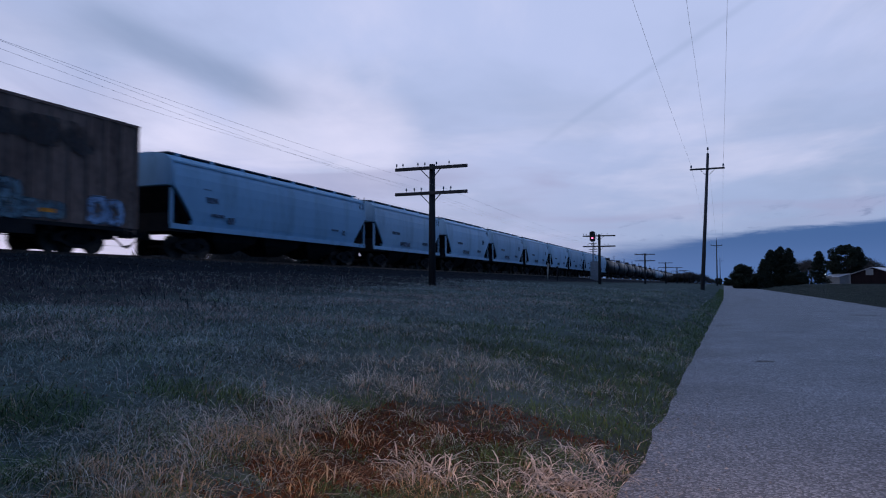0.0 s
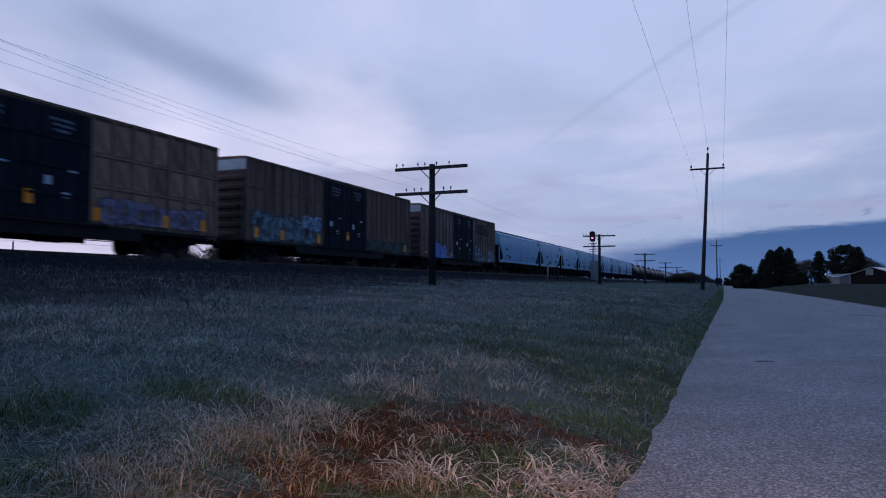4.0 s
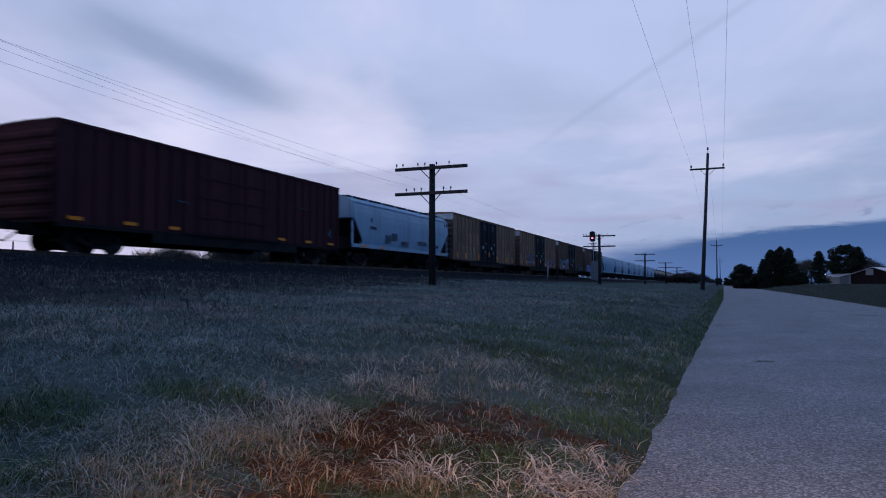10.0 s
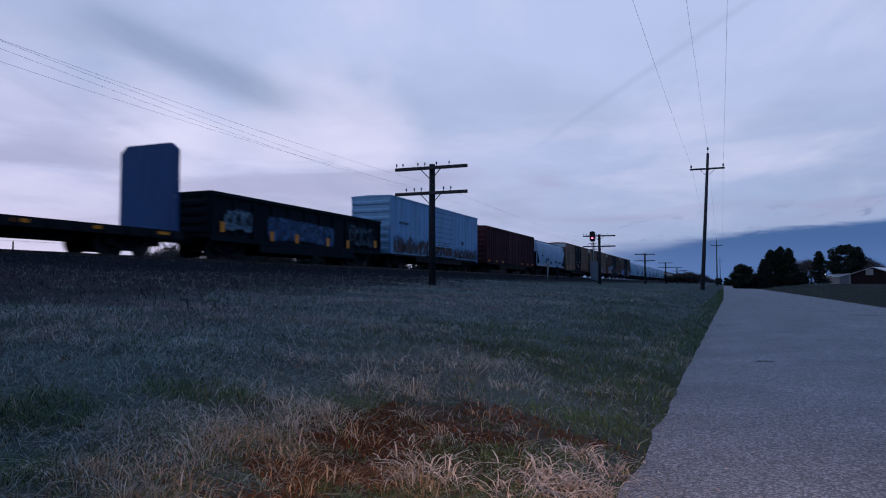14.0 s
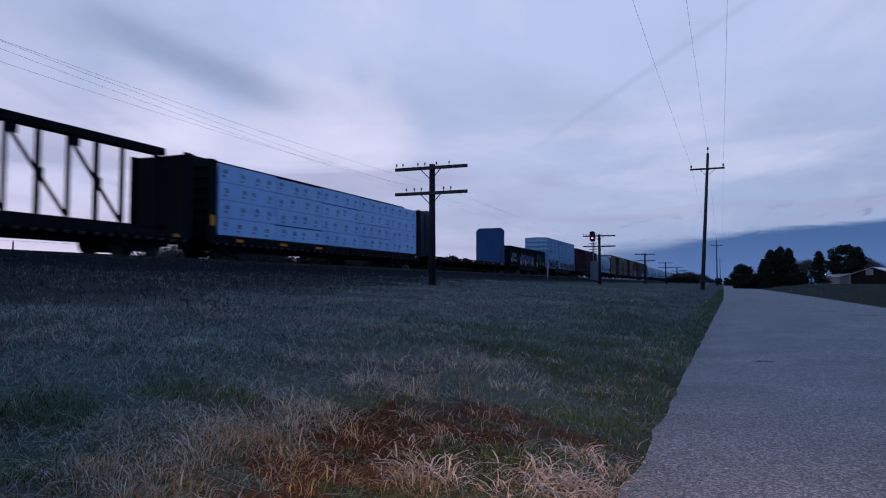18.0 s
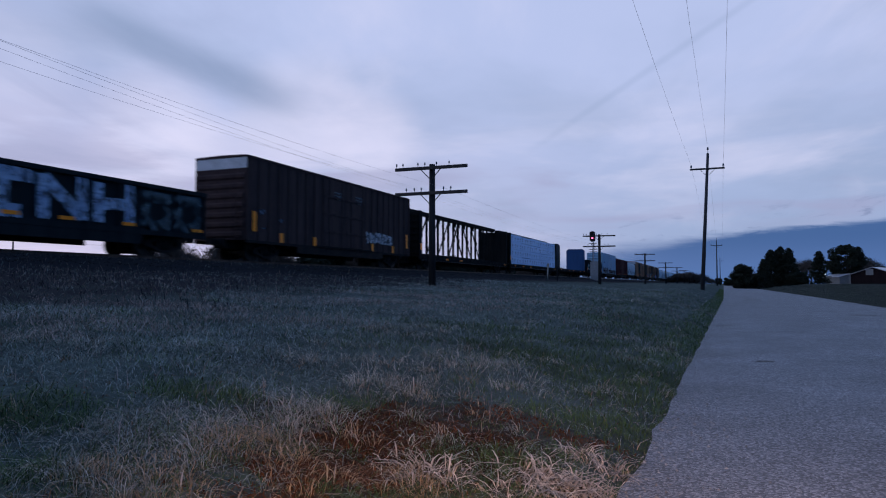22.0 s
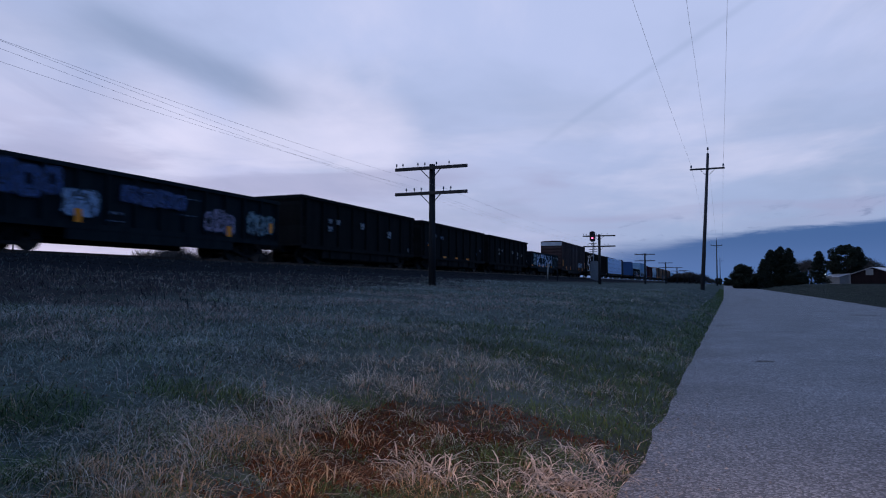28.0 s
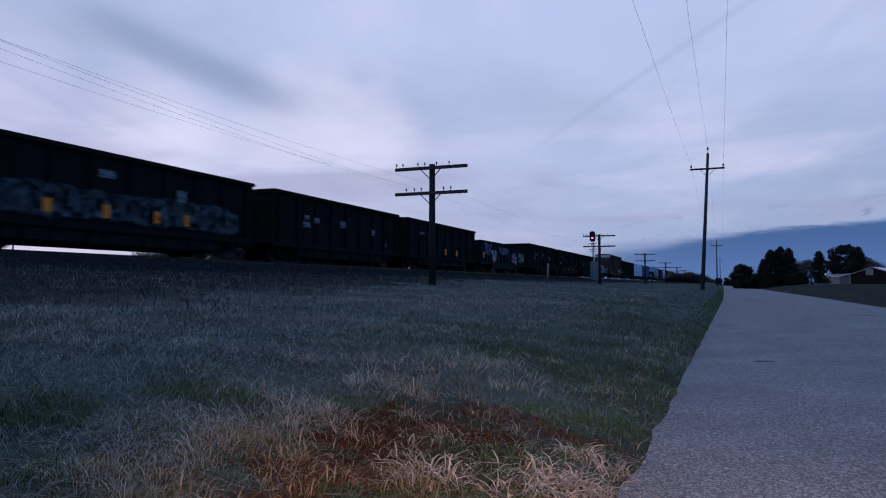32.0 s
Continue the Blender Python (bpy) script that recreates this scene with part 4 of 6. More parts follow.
car_lb, w = boxcar(-111.25, 18.44, 5.0, box_blue, box_blue, box_blue, box_blue, "light blue high-cube boxcar with rust along its lower side", "light boxcars", posts=8, belts=(), door_bars=False, white_end=False, rib_out=0.02)
for k in range(9):
    part("door_panel_line", boxes((-0.012, 0.012, -2.4, 2.5, -0.02, 0.02)), dark_stencil, car_lb, "", (w + 0.088, 0.06, 1.4 + 0.4 * k))
for a, b, top, seed in ((-8.9, -2.6, 2.9, 41), (-2.3, 2.4, 2.5, 42), (2.7, 9.1, 2.5, 43)):
    stain(car_lb, a, b, 1.0, top, w + (0.021 if abs(a + b) > 2 else 0.102), grime, seed, "dark grime streaks on the lower side")
stain(car_lb, -8.9, -2.6, 1.0, 2.6, w + 0.028, rust, 31, "rust and dirt streaks on the lower side")
stain(car_lb, -2.3, 2.4, 1.1, 2.5, w + 0.109, rust, 32, "brown dirt streaks across the doors")
stain(car_lb, 2.7, 9.1, 1.0, 2.2, w + 0.028, rust, 33, "rust and dirt streaks on the lower side")
plates(car_lb, [(-7.2, 3.2, 1.6, 0.16), (5.0, 2.4, 0.7, 0.3)], w + 0.062, dark_stencil, "faded stencil")

car_bx, w = boxcar(-221.72, 18.66, 5.06, oxide_brown, oxide_brown, oxide_brown, oxide_brown, "dark brown high-cube boxcar with pale steel under its roof ends", "dark boxcars", posts=8, belts=())
strips(car_bx, (-6.55, -3.4, 3.5, 6.5), 1.22, w + 0.062)
strips(car_bx, (-8.8, 8.8), 1.65, w + 0.062)
strips(car_bx, (-8.8, 8.8), 2.14, w + 0.062)
for dy in (-0.9, 1.6):
    for k in range(3):
        plates(car_bx, [(dy, 4.2 - 0.18 * k, 0.85 - 0.1 * k, 0.10)], w + 0.085, faded_mark)
plates(car_bx, [(-8.2, 2.4, 0.5, 0.25), (-6.6, 2.1, 0.35, 0.2), (-8.0, 1.6, 0.4, 0.06), (-0.3, 1.6, 0.5, 0.12), (-0.6, 1.2, 0.5, 0.05)], w + 0.062, dark_stencil, "faded stencil")
spray(car_bx, 2.2, 6.4, 1.45, 2.25, w + 0.062, spray_grey, 41, "pale grey graffiti on the lower side", 5, False)


# ----- covered hoppers -----
def made_hopper_body(length):
    half = length / 2
    rows = []
    for wx, z in ((1.40, 1.34), (1.46, 1.6), (1.51, 2.0), (1.54, 2.5), (1.55, 3.0), (1.53, 3.4), (1.47, 3.75), (1.40, 3.98), (1.24, 4.18), (0.95, 4.32), (0.5, 4.41), (0.05, 4.44)):
        cut = 1.25 * max(0.0, min(1.0, (3.0 - z) / 1.35))
        rows.append((wx, half - cut - 0.04, z))
    bm = stack(bmesh.new(), rows)
    return bm


def covered_hopper(y, length, material, label, bays=3, group="covered hoppers"):
    half = length / 2
    car = enlist(thing("covered_hopper", (0, 0, 0), label, "hopper car", group), y)
    part("body", shared(("hopper_body", round(length, 2)), lambda: made_hopper_body(length), material), material, car)
    running_gear(car, length, 1.75)
    inner = length - 5.2
    for k in range(bays):
        yy = -inner / 2 + inner * (k + 0.5) / bays
        b = inner / bays / 2 - 0.15
        part("discharge_bay", shared(("bay", round(b, 2)), lambda: stack(bmesh.new(), [(0.5, 0.5, 0.30), (0.7, 0.75, 0.45), (1.05, b * 0.82, 0.80), (1.3, b, 1.33)]), steel), steel, car, "", (0, yy, 0))
    for s in (-1, 1):
        part("side_sill", shared(("hopper_sill", round(length, 2)), lambda: boxes((-0.05, 0.05, -half, half, 1.16, 1.38)), material), material, car, "", (s * 1.46, 0, 0))
        part("top_flange", shared(("hopper_flange", round(length, 2)), lambda: boxes((-0.03, 0.03, -half, half, 3.95, 4.03)), material), material, car, "", (s * 1.42, 0, 0))
        for q in (-1, 1):
            part("end_post", shared("end_post", lambda: boxes((-0.05, 0.05, -0.06, 0.06, 1.38, 3.95)), material), material, car, "", (s * 1.42, q * (half - 0.06), 0))
        walk_bm = lambda: boxes((-0.28, 0.28, -half + 0.25, half - 0.25, 4.37, 4.42))
        part("roof_walk", shared(("roof_walk", round(length, 2)), walk_bm, walk_grey), walk_grey, car, "dark grating walk along the roof", (s * 0.72, 0, 0.02))
        n = int(length / 2.0)
        for k in range(n):
            part("walk_bracket", shared("walk_bracket", lambda: boxes((-0.3, 0.3, -0.12, 0.12, 4.22, 4.43)), material), material, car, "", (s * 0.72, -half + 0.8 + (length - 1.6) * k / (n - 1), 0))
        part("end_platform", boxes((-1.45, 1.45, -0.75, 0.75, 1.05, 1.16)), steel, car, "", (0, s * (half - 0.75), 0))
        # thin black plate over the painted end slope, put in as its shade
        bm = bmesh.new()
        quad = [bm.verts.new((px, s * py, pz)) for px, py, pz in ((-1.53, half + 0.02, 2.98), (1.53, half + 0.02, 2.98), (1.50, half - 1.20, 1.66), (-1.50, half - 1.20, 1.66))]
        low = [bm.verts.new((px, s * (py - 0.03), pz - 0.03)) for px, py, pz in ((-1.53, half + 0.02, 2.98), (1.53, half + 0.02, 2.98), (1.50, half - 1.20, 1.66), (-1.50, half - 1.20, 1.66))]
        bm.faces.new(quad)
        bm.faces.new(low[::-1])
        for i in range(4):
            bm.faces.new((quad[i], low[i], low[(i + 1) % 4], quad[(i + 1) % 4]))
        bmesh.ops.translate(bm, verts=bm.verts[:], vec=(0, s * 0.05, -0.05))
        part("slope_sheet", bm, steel, car, "thin black plate painting in the shade on the end slope")
        part("end_bulkhead", boxes((-1.30, 1.30, -0.02, 0.02, 1.16, 1.75)), steel, car, "", (0, s * (half - 1.22), 0))
        part("brake_gear", boxes((-0.9, 0.9, -0.25, 0.25, 1.17, 1.9)), steel, car, "", (0, s * (half - 0.75), 0))
        part("end_sheet", boxes((-1.2, 1.2, -0.03, 0.03, 3.0, 4.2)), material, car, "", (0, s * (half - 0.05), 0))
        ladder(car, 3.3, (s * 1.2, s * (half + 0.06), 1.1), math.pi / 2, steel)
        ladder(car, 2.7, (s * 1.5, s * (half - 0.45), 1.2), 0, steel)
    part("hatch_cover", shared(("hatch_cover", round(length, 2)), lambda: boxes((-0.34, 0.34, -half + 0.8, half - 0.8, 4.42, 4.54)), material), material, car, "long trough hatch cover")
    return car


def stencils(car, rows, x=1.55):
    for y, z, wd, h in rows:
        tilt = max(0.0, z - 2.9) * 0.10
        part("marking", boxes((-0.004, 0.004, -wd / 2, wd / 2, -h / 2, h / 2)), dark_stencil, car, "dark stencilled marking", (x + 0.008 - tilt, y, z))


car_h1 = covered_hopper(30.45, 16.77, hopper_blue, "long pale blue-grey covered hopper, clean sided")
stencils(car_h1, [(-6.0, 2.55, 0.8, 0.25), (-6.3, 3.0, 0.5, 0.06), (-5.6, 1.9, 0.9, 0.14), (-4.7, 1.75, 0.5, 0.3), (5.6, 1.9, 0.25, 0.3), (4.6, 2.0, 0.8, 0.1)])
small = covered_hopper(45.85, 11.4, hopper_grey, "short two-bay pale grey covered hopper", 2, "short covered hoppers")
stencils(small, [(-2.5, 2.4, 1.2, 0.2), (2.6, 1.9, 1.0, 0.22), (-1.0, 1.7, 1.6, 0.3), (3.8, 2.8, 0.5, 0.4)])
car_w1 = covered_hopper(-70.72, 16.07, hopper_grey, "pale grey covered hopper with dark stencils on a dirty side")
stencils(car_w1, [(-5.4, 2.5, 0.9, 0.2), (-5.6, 3.0, 0.3, 0.3), (-3.2, 1.9, 0.8, 0.6), (-2.2, 2.1, 0.9, 0.5), (-0.5, 1.7, 1.2, 0.35), (2.6, 1.9, 1.6, 0.3), (5.0, 1.8, 1.8, 0.25)])
strips(car_w1, (-6.6, -4.0, 6.5), 1.27, 1.52, False)


# ----- gondolas and open hoppers -----
def made_open_body(length, h, w, floor, cut):
    half = length / 2
    t = 0.06
    rows = [(w, half - cut, floor), (w, half - cut, h - 0.95 if cut else floor + 0.01), (w, half, h - 0.2), (w, half, h), (w - t, half - t, h), (w - t, half - t, h - 0.5), (w - t, half - cut - 0.3, floor + 0.08)]
    return stack(bmesh.new(), rows)


def gondola(y, length, h, material, label, group="gondolas", posts=13, cut=0.0, name="gondola", floor=0.95):
    w = SIDE - 0.14
    half = length / 2
    car = enlist(thing(name, (0, 0, 0), label, "gondola" if name == "gondola" else "hopper car", group), y)
    part("body", made_open_body(length, h, w, floor, cut), material, car)
    part("centre_sill", boxes((-0.35, 0.35, -half + 0.05, half - 0.05, 0.62, 0.94)), steel, car)
    running_gear(car, length, 1.9)
    rib = shared(("gondola_post", round(h, 2)), lambda: boxes((-0.06, 0.06, -0.075, 0.075, 1.02, h - 0.14)), material)
    for s in (-1, 1):
        part("top_rail", boxes((-0.07, 0.07, -half - 0.04, half + 0.04, h - 0.14, h + 0.02)), material, car, "", (s * (w + 0.06), 0, 0))
        part("side_sill", boxes((-0.06, 0.06, -half, half, 0.80, 1.02)), material, car, "", (s * (w + 0.05), 0, 0))
        for k in range(posts):
            part("side_post", rib, material, car, "", (s * (w + 0.06), -half + cut + 0.12 + (length - 2 * cut - 0.24) * k / (posts - 1), 0))
        if not cut:
            part("fishbelly_sill", boxes((-0.05, 0.05, -half + 3.6, half - 3.6, 0.42, 0.795)), material, car, "", (s * (w + 0.05), 0, 0))
        part("end_rail", boxes((-w, w, -0.06, 0.06, h - 0.14, h + 0.02)), material, car, "", (0, s * (half + 0.0), 0))
        if cut:
            for sx in (-1, 1):
                bm = bmesh.new()
                tube(bm, (0, 0, 1.0), (0, 0, h - 0.2), 0.03, n=6)
                for z in (1.5, 2.0, 2.5, 3.0):
                    tube(bm, (0, 0, z), (0, -s * 0.5, z), 0.015, n=5)
                part("corner_ladder", bm, steel, car, "", (sx * (w + 0.02), s * (half - 0.05), 0))
            part("end_platform", boxes((-w, w, -cut / 2, cut / 2, 0.95, 1.05)), steel, car, "", (0, s * (half - cut / 2), 0))
        else:
            corrugated_end(car, s, half, w, h, 4, material)
            ladder(car, h - 1.1, (s * (w + 0.13), s * (half - 0.35), 0.95), 0, material)
    if cut:
        inner = half - cut - 2.0
        part("belly", stack(bmesh.new(), [(1.25, inner - 0.25, 0.26), (1.36, inner, 0.36), (1.40, inner, floor - 0.01)]), steel, car, "deep straight hopper belly")
        for k in range(4):
            for s in (-1, 1):
                part("hopper_gate", shared("hopper_gate", lambda: boxes((-0.03, 0.03, -0.55, 0.55, 0.34, 0.80)), coal_black), coal_black, car, "", (s * 1.43, -inner * 0.75 + inner * 0.5 * k, 0))
    return car, w + 0.12


car_g1, x = gondola(-130.31, 16.54, 3.0, gondola_black, "black gondola with pale blue graffiti and orange strips", posts=12)
strips(car_g1, (-3.8, -1.59, 1.55, 3.84), 1.26, x)
strips(car_g1, (-7.55, 7.44), 1.45, x)
spray(car_g1, -4.1, 2.1, 1.0, 2.3, x, spray_dusk, 51, "dusky blue bubble graffiti", 7, False)
spray(car_g1, -7.4, -5.4, 1.3, 2.4, x, spray_green, 52, "grey graffiti", 3)
spray(car_g1, 4.0, 7.2, 1.2, 2.5, x, spray_smoke, 53, "faint grey graffiti", 4)

car_g2, x = gondola(-241.52, 15.28, 2.80, gondola_black, "low black gondola with large pale blue graffiti letters", posts=11)
strips(car_g2, (-6.9, -3.3, -1.35, 0.7, 3.4, 7.1), 1.14, x, False)
block_spray(car_g2, -4.9, 3.8, 1.15, 2.5, x, "ktnh", spray_pale, "big pale blue block graffiti")
block_spray(car_g2, 3.9, 7.4, 1.15, 2.4, x, "oo", spray_smoke, "grey-green graffiti")
block_spray(car_g2, -6.4, -5.0, 1.3, 2.5, x, "i", spray_green, "grey graffiti bars")

car_n, x = gondola(-308.51, 15.94, 3.05, gondola_black, "tall black gondola with blue and lilac graffiti", posts=13)
strips(car_n, (-3.93, 4.1), 1.27, x)
strips(car_n, (-7.2, 7.3), 1.65, x)
spray(car_n, -7.0, -4.6, 1.7, 2.9, x, spray_navy, 71, "navy graffiti", 3)
spray(car_n, -4.3, -3.2, 1.1, 2.3, x, spray_pale, 72, "pale blue graffiti", 1, False)
spray(car_n, -2.0, 1.4, 1.9, 2.7, x, spray_navy, 73, "navy graffiti", 4, False)
spray(car_n, 2.4, 4.4, 1.05, 2.2, x, spray_lilac, 74, "lilac graffiti letters", 3)
spray(car_n, 5.4, 7.5, 1.2, 2.4, x, spray_green, 75, "grey graffiti", 3)
plates(car_n, [(1.6, 2.45, 1.2, 0.04), (1.5, 1.75, 1.2, 0.04), (-2.3, 1.5, 0.7, 0.1), (-2.3, 1.2, 0.8, 0.05)], x, dark_stencil, "faded stencil")


def coal_hopper(y, length, marks, upright, label, posts=9):
    return gondola(y, length, 3.70, coal_black, label, "open hoppers", posts, 0.38, "open_hopper")


DARK_LABEL = "sooty black open-top hopper with sloped ends"
car_c1, x = coal_hopper(-258.07, 14.97, (), True, DARK_LABEL)
plates(car_c1, [(-4.1, 2.35, 0.35, 0.3), (-4.1, 1.95, 0.4, 0.25), (-3.0, 2.3, 0.4, 0.25), (0.9, 2.3, 0.45, 0.35), (2.9, 2.2, 0.45, 0.4), (2.9, 1.75, 0.35, 0.3), (4.6, 2.1, 0.4, 0.3), (6.9, 1.5, 0.15, 0.2)], x, dull_mark)
car_c2, x = coal_hopper(-274.50, 15.12, (), True, DARK_LABEL + " and thin yellow strips")
plates(car_c2, [(-5.2, 2.7, 1.0, 0.25), (-3.6, 2.6, 0.8, 0.25), (-6.5, 2.0, 0.5, 0.1), (6.1, 2.0, 0.3, 0.35), (5.0, 1.6, 0.2, 0.2)], x, dark_stencil, "faded stencil")
strips(car_c2, (-6.1,), 1.88, x, False)
strips(car_c2, (-2.95, -0.2, 2.6), 1.06, x, False)
car_c3, x = coal_hopper(-291.01, 14.83, (), True, DARK_LABEL + " and pale square markings")
plates(car_c3, [(-4.5, 2.5, 0.4, 0.25), (-4.5, 2.05, 0.5, 0.3), (-3.6, 2.5, 0.4, 0.3), (-0.6, 2.5, 0.5, 0.4), (3.2, 2.2, 0.55, 0.45), (6.3, 1.3, 0.2, 0.3)], x, dull_mark)
car_c4, x = coal_hopper(-325.62, 15.16, (), True, DARK_LABEL + " and yellow strips")
plates(car_c4, [(-5.0, 2.7, 1.1, 0.25), (-3.4, 2.6, 0.9, 0.25)], x, dark_stencil, "faded stencil")
strips(car_c4, (-2.5, -0.1, 2.5), 1.48, x)
car_c5, x = coal_hopper(-342.02, 14.69, (), True, DARK_LABEL + " and pale square markings")
plates(car_c5, [(-4.4, 2.5, 0.5, 0.25), (-4.4, 2.1, 0.7, 0.3), (-3.4, 2.4, 0.5, 0.3), (-0.5, 2.4, 0.6, 0.4), (3.4, 2.2, 0.4, 0.4), (5.2, 1.5, 0.15, 0.3)], x, dull_mark)
car_c6, x = coal_hopper(-358.5, 14.9, (), True, DARK_LABEL + ", grey-green graffiti and yellow strips")
strips(car_c6, (-3.6, -1.2, 1.25, 2.9), 1.52, x)
spray(car_c6, -5.2, 5.6, 1.1, 2.35, x, spray_smoke, 81, "smoky grey-green graffiti", 16)
spray(car_c6, 1.0, 6.2, 1.1, 2.1, x + 0.004, spray_smoke, 82, "grey graffiti letters", 6)
plates(car_c6, [(-1.2, 2.9, 0.7, 0.3), (2.6, 2.5, 0.5, 0.5)], x, dull_mark)


# ----- bulkhead flatcar and centre-beam cars -----
def made_bulkhead(h, w):
    bm = bmesh.new()
    prof = [(-w, 1.05), (w, 1.05), (w, h - 0.3), (w - 0.35, h), (-w + 0.35, h), (-w, h - 0.3)]
    a = [bm.verts.new((px, -0.08, pz)) for px, pz in prof]
    b = [bm.verts.new((px, 0.08, pz)) for px, pz in prof]
    for i in range(6):
        bm.faces.new((a[i], a[(i + 1) % 6], b[(i + 1) % 6], b[i]))
    bm.faces.new(a[::-1])
    bm.faces.new(b)
    return bm


def deck(car, length, w, material):
    half = length / 2
    part("deck", boxes((-w, w, -half, half, 0.96, 1.05)), material, car)
    part("centre_sill", boxes((-0.4, 0.4, -half + 0.1, half - 0.1, 0.45, 0.955)), steel, car)
    for s in (-1, 1):
        bm = boxes((-0.05, 0.05, -half, half, 0.72, 1.06))
        part("side_sill", bm, material, car, "", (s * (w + 0.04), 0, 0))
        n = int(length / 1.1)
        for k in range(n):
            part("stake_pocket", shared("stake_pocket", lambda: boxes((-0.04, 0.04, -0.1, 0.1, 0.80, 1.02)), steel), steel, car, "", (s * (w + 0.125), -half + 0.6 + (length - 1.2) * k / (n - 1), 0))


fl_len = 20.5
car_f = enlist(thing("bulkhead_flatcar", (0, 0, 0), "empty dark flatcar with a blue and a dark grey bulkhead", "flatcar", "freight cars"), -150.55)
deck(car_f, fl_len, 1.45, steel)
running_gear(car_f, fl_len, 2.4)
for s in (-1, 1):
    m, tone = (deck_blue, "blue") if s > 0 else (walk_grey, "dark grey")
    b = part("bulkhead", made_bulkhead(4.78 if s > 0 else 4.62, 1.55), m, car_f, tone + " steel bulkhead with clipped top corners", (0, s * 9.9, 0))
    for px in (-0.9, 0, 0.9):
        part("stiffener", boxes((-0.06, 0.06, -0.1, 0.1, 1.06, 4.4)), m, b, "", (px, s * 0.17, 0))
    plates(car_f, [(s * 9.9, 2.5, 0.18, 0.12)], 1.5, placard)
strips(car_f, (-9.2, -6.1, -3.0, 0.0, 2.97, 6.08, 9.15), 0.92, 1.545, False)


def centre_beam(y, length, label):
    half = length / 2
    inner = half - 0.55
    car = enlist(thing("centerbeam_car", (0, 0, 0), label, "centerbeam car", "centerbeam cars"), y)
    deck(car, length, 1.42, coal_black)
    running_gear(car, length, 2.3)
    for s in (-1, 1):
        b = part("bulkhead", boxes((-1.45, 1.45, -0.05, 0.05, 1.06, 4.40)), coal_black, car, "dark steel bulkhead", (0, s * (half - 0.2), 0))
        for k in range(7):
            part("bulkhead_rib", shared("bulkhead_rib", lambda: boxes((-1.4, 1.4, -0.06, 0.06, -0.07, 0.07)), coal_black), coal_black, b, "", (0, s * 0.11, 1.3 + 0.48 * k))
        for sx in (-1, 1):
            part("bulkhead_edge", shared("bulkhead_edge", lambda: boxes((-0.05, 0.05, -0.26, 0.26, 1.06, 4.44)), coal_black), coal_black, b, "", (sx * 1.46, 0, 0))
    part("top_chord", boxes((-0.24, 0.24, -half + 0.25, half - 0.25, 4.42, 4.72)), coal_black, car)
    part("bottom_chord", boxes((-0.22, 0.22, -half + 0.25, half - 0.25, 1.06, 1.32)), coal_black, car)
    p = 2.48
    first = -3.75 * p
    spots = [first + k * p / 2 for k in range(16)]
    for k, yy in enumerate([-inner] + spots + [inner]):
        thick = 0.075 if k % 2 else 0.05
        part("post", shared(("cb_post", thick), lambda: boxes((-0.08, 0.08, -thick, thick, 1.33, 4.41)), coal_black), coal_black, car, "", (0, yy, 0))
    for k in range(8):
        s = 1 if k < 4 else -1
        y0 = spots[2 * k if k < 4 else 2 * k - 1]
        bm = bar(bmesh.new(), (0.03 * s, -s * p / 2, 1.36), (0.03 * s, s * p / 2, 4.38), 0.08, 0.11)
        part("diagonal", bm, coal_black, car, "", (0, y0 + p / 2, 0))
        part("gusset", shared("gusset", lambda: boxes((-0.03, 0.03, -0.22, 0.22, 4.02, 4.41)), coal_black), coal_black, car, "", (0.15, y0 + p / 2 + s * (p / 2 - 0.12), 0))
        part("gusset", shared("gusset_low", lambda: boxes((-0.03, 0.03, -0.16, 0.16, 2.65, 3.0)), coal_black), coal_black, car, "", (0.10, y0 + p / 2, 0))
    strips(car, (-9.6, -6.0, -2.6, 10.9), 0.88, 1.515, False)
    strips(car, (-half + 0.2,), 1.7, 1.53)
    n = int(length / 0.62)
    for k in range(n):
        part("winch", shared("winch", lambda: boxes((-0.05, 0.05, -0.09, 0.09, -0.05, 0.05)), winch_grey), winch_grey, car, "pale strap winch", (1.51, -half + 0.5 + (length - 1.0) * k / (n - 1), 0.68))
    return car


centre_beam(-174.34, 23.3, "dark centerbeam car loaded with wrapped lumber")
centre_beam(-198.73, 23.3, "empty black centerbeam car, sky showing through its truss")

BUNDLES = []


def lumber_bundle(y, z, length, h, seed):
    rng = random.Random(seed)
    b = thing("lumber_bundle", (TRACK_X, y, RAIL_Z), "lumber bundle in white plastic wrap with grey print", "lumber bundle", "wrapped lumber bundles")
    bm = boxes((0.30, 1.46, -length / 2, length / 2, z, z + h * rng.choice((1.0, 0.99, 0.98, 0.965, 0.93))))
    bmesh.ops.bevel(bm, geom=bm.edges[:], offset=0.014, segments=2, affect="EDGES")
    part("wrap", bm, lumber_wrap, b)
    n, base = 4, z
    for k in range(n):
        yy = -length / 2 + length * (k + 0.5) / n + rng.uniform(-0.22, 0.22)
        z = base + rng.uniform(-0.06, 0.06)
        part("print_mark", boxes((1.462, 1.466, yy - 0.16, yy + 0.14, z + 0.36, z + 0.56)), wrap_mark, b, "grey printed mark")
        part("print_bar", boxes((1.462, 1.466, yy - 0.20, yy + 0.04, z + 0.18, z + 0.27)), wrap_mark, b, "grey printed bar")
    BUNDLES.append((b, y))


for r in range(4):
    for c in range(5):
        lumber_bundle(-174.34 - 11.0 + 4.4 * (c + 0.5), 1.09 + 0.81 * r, 4.397, 0.806, 100 + r * 7 + c)


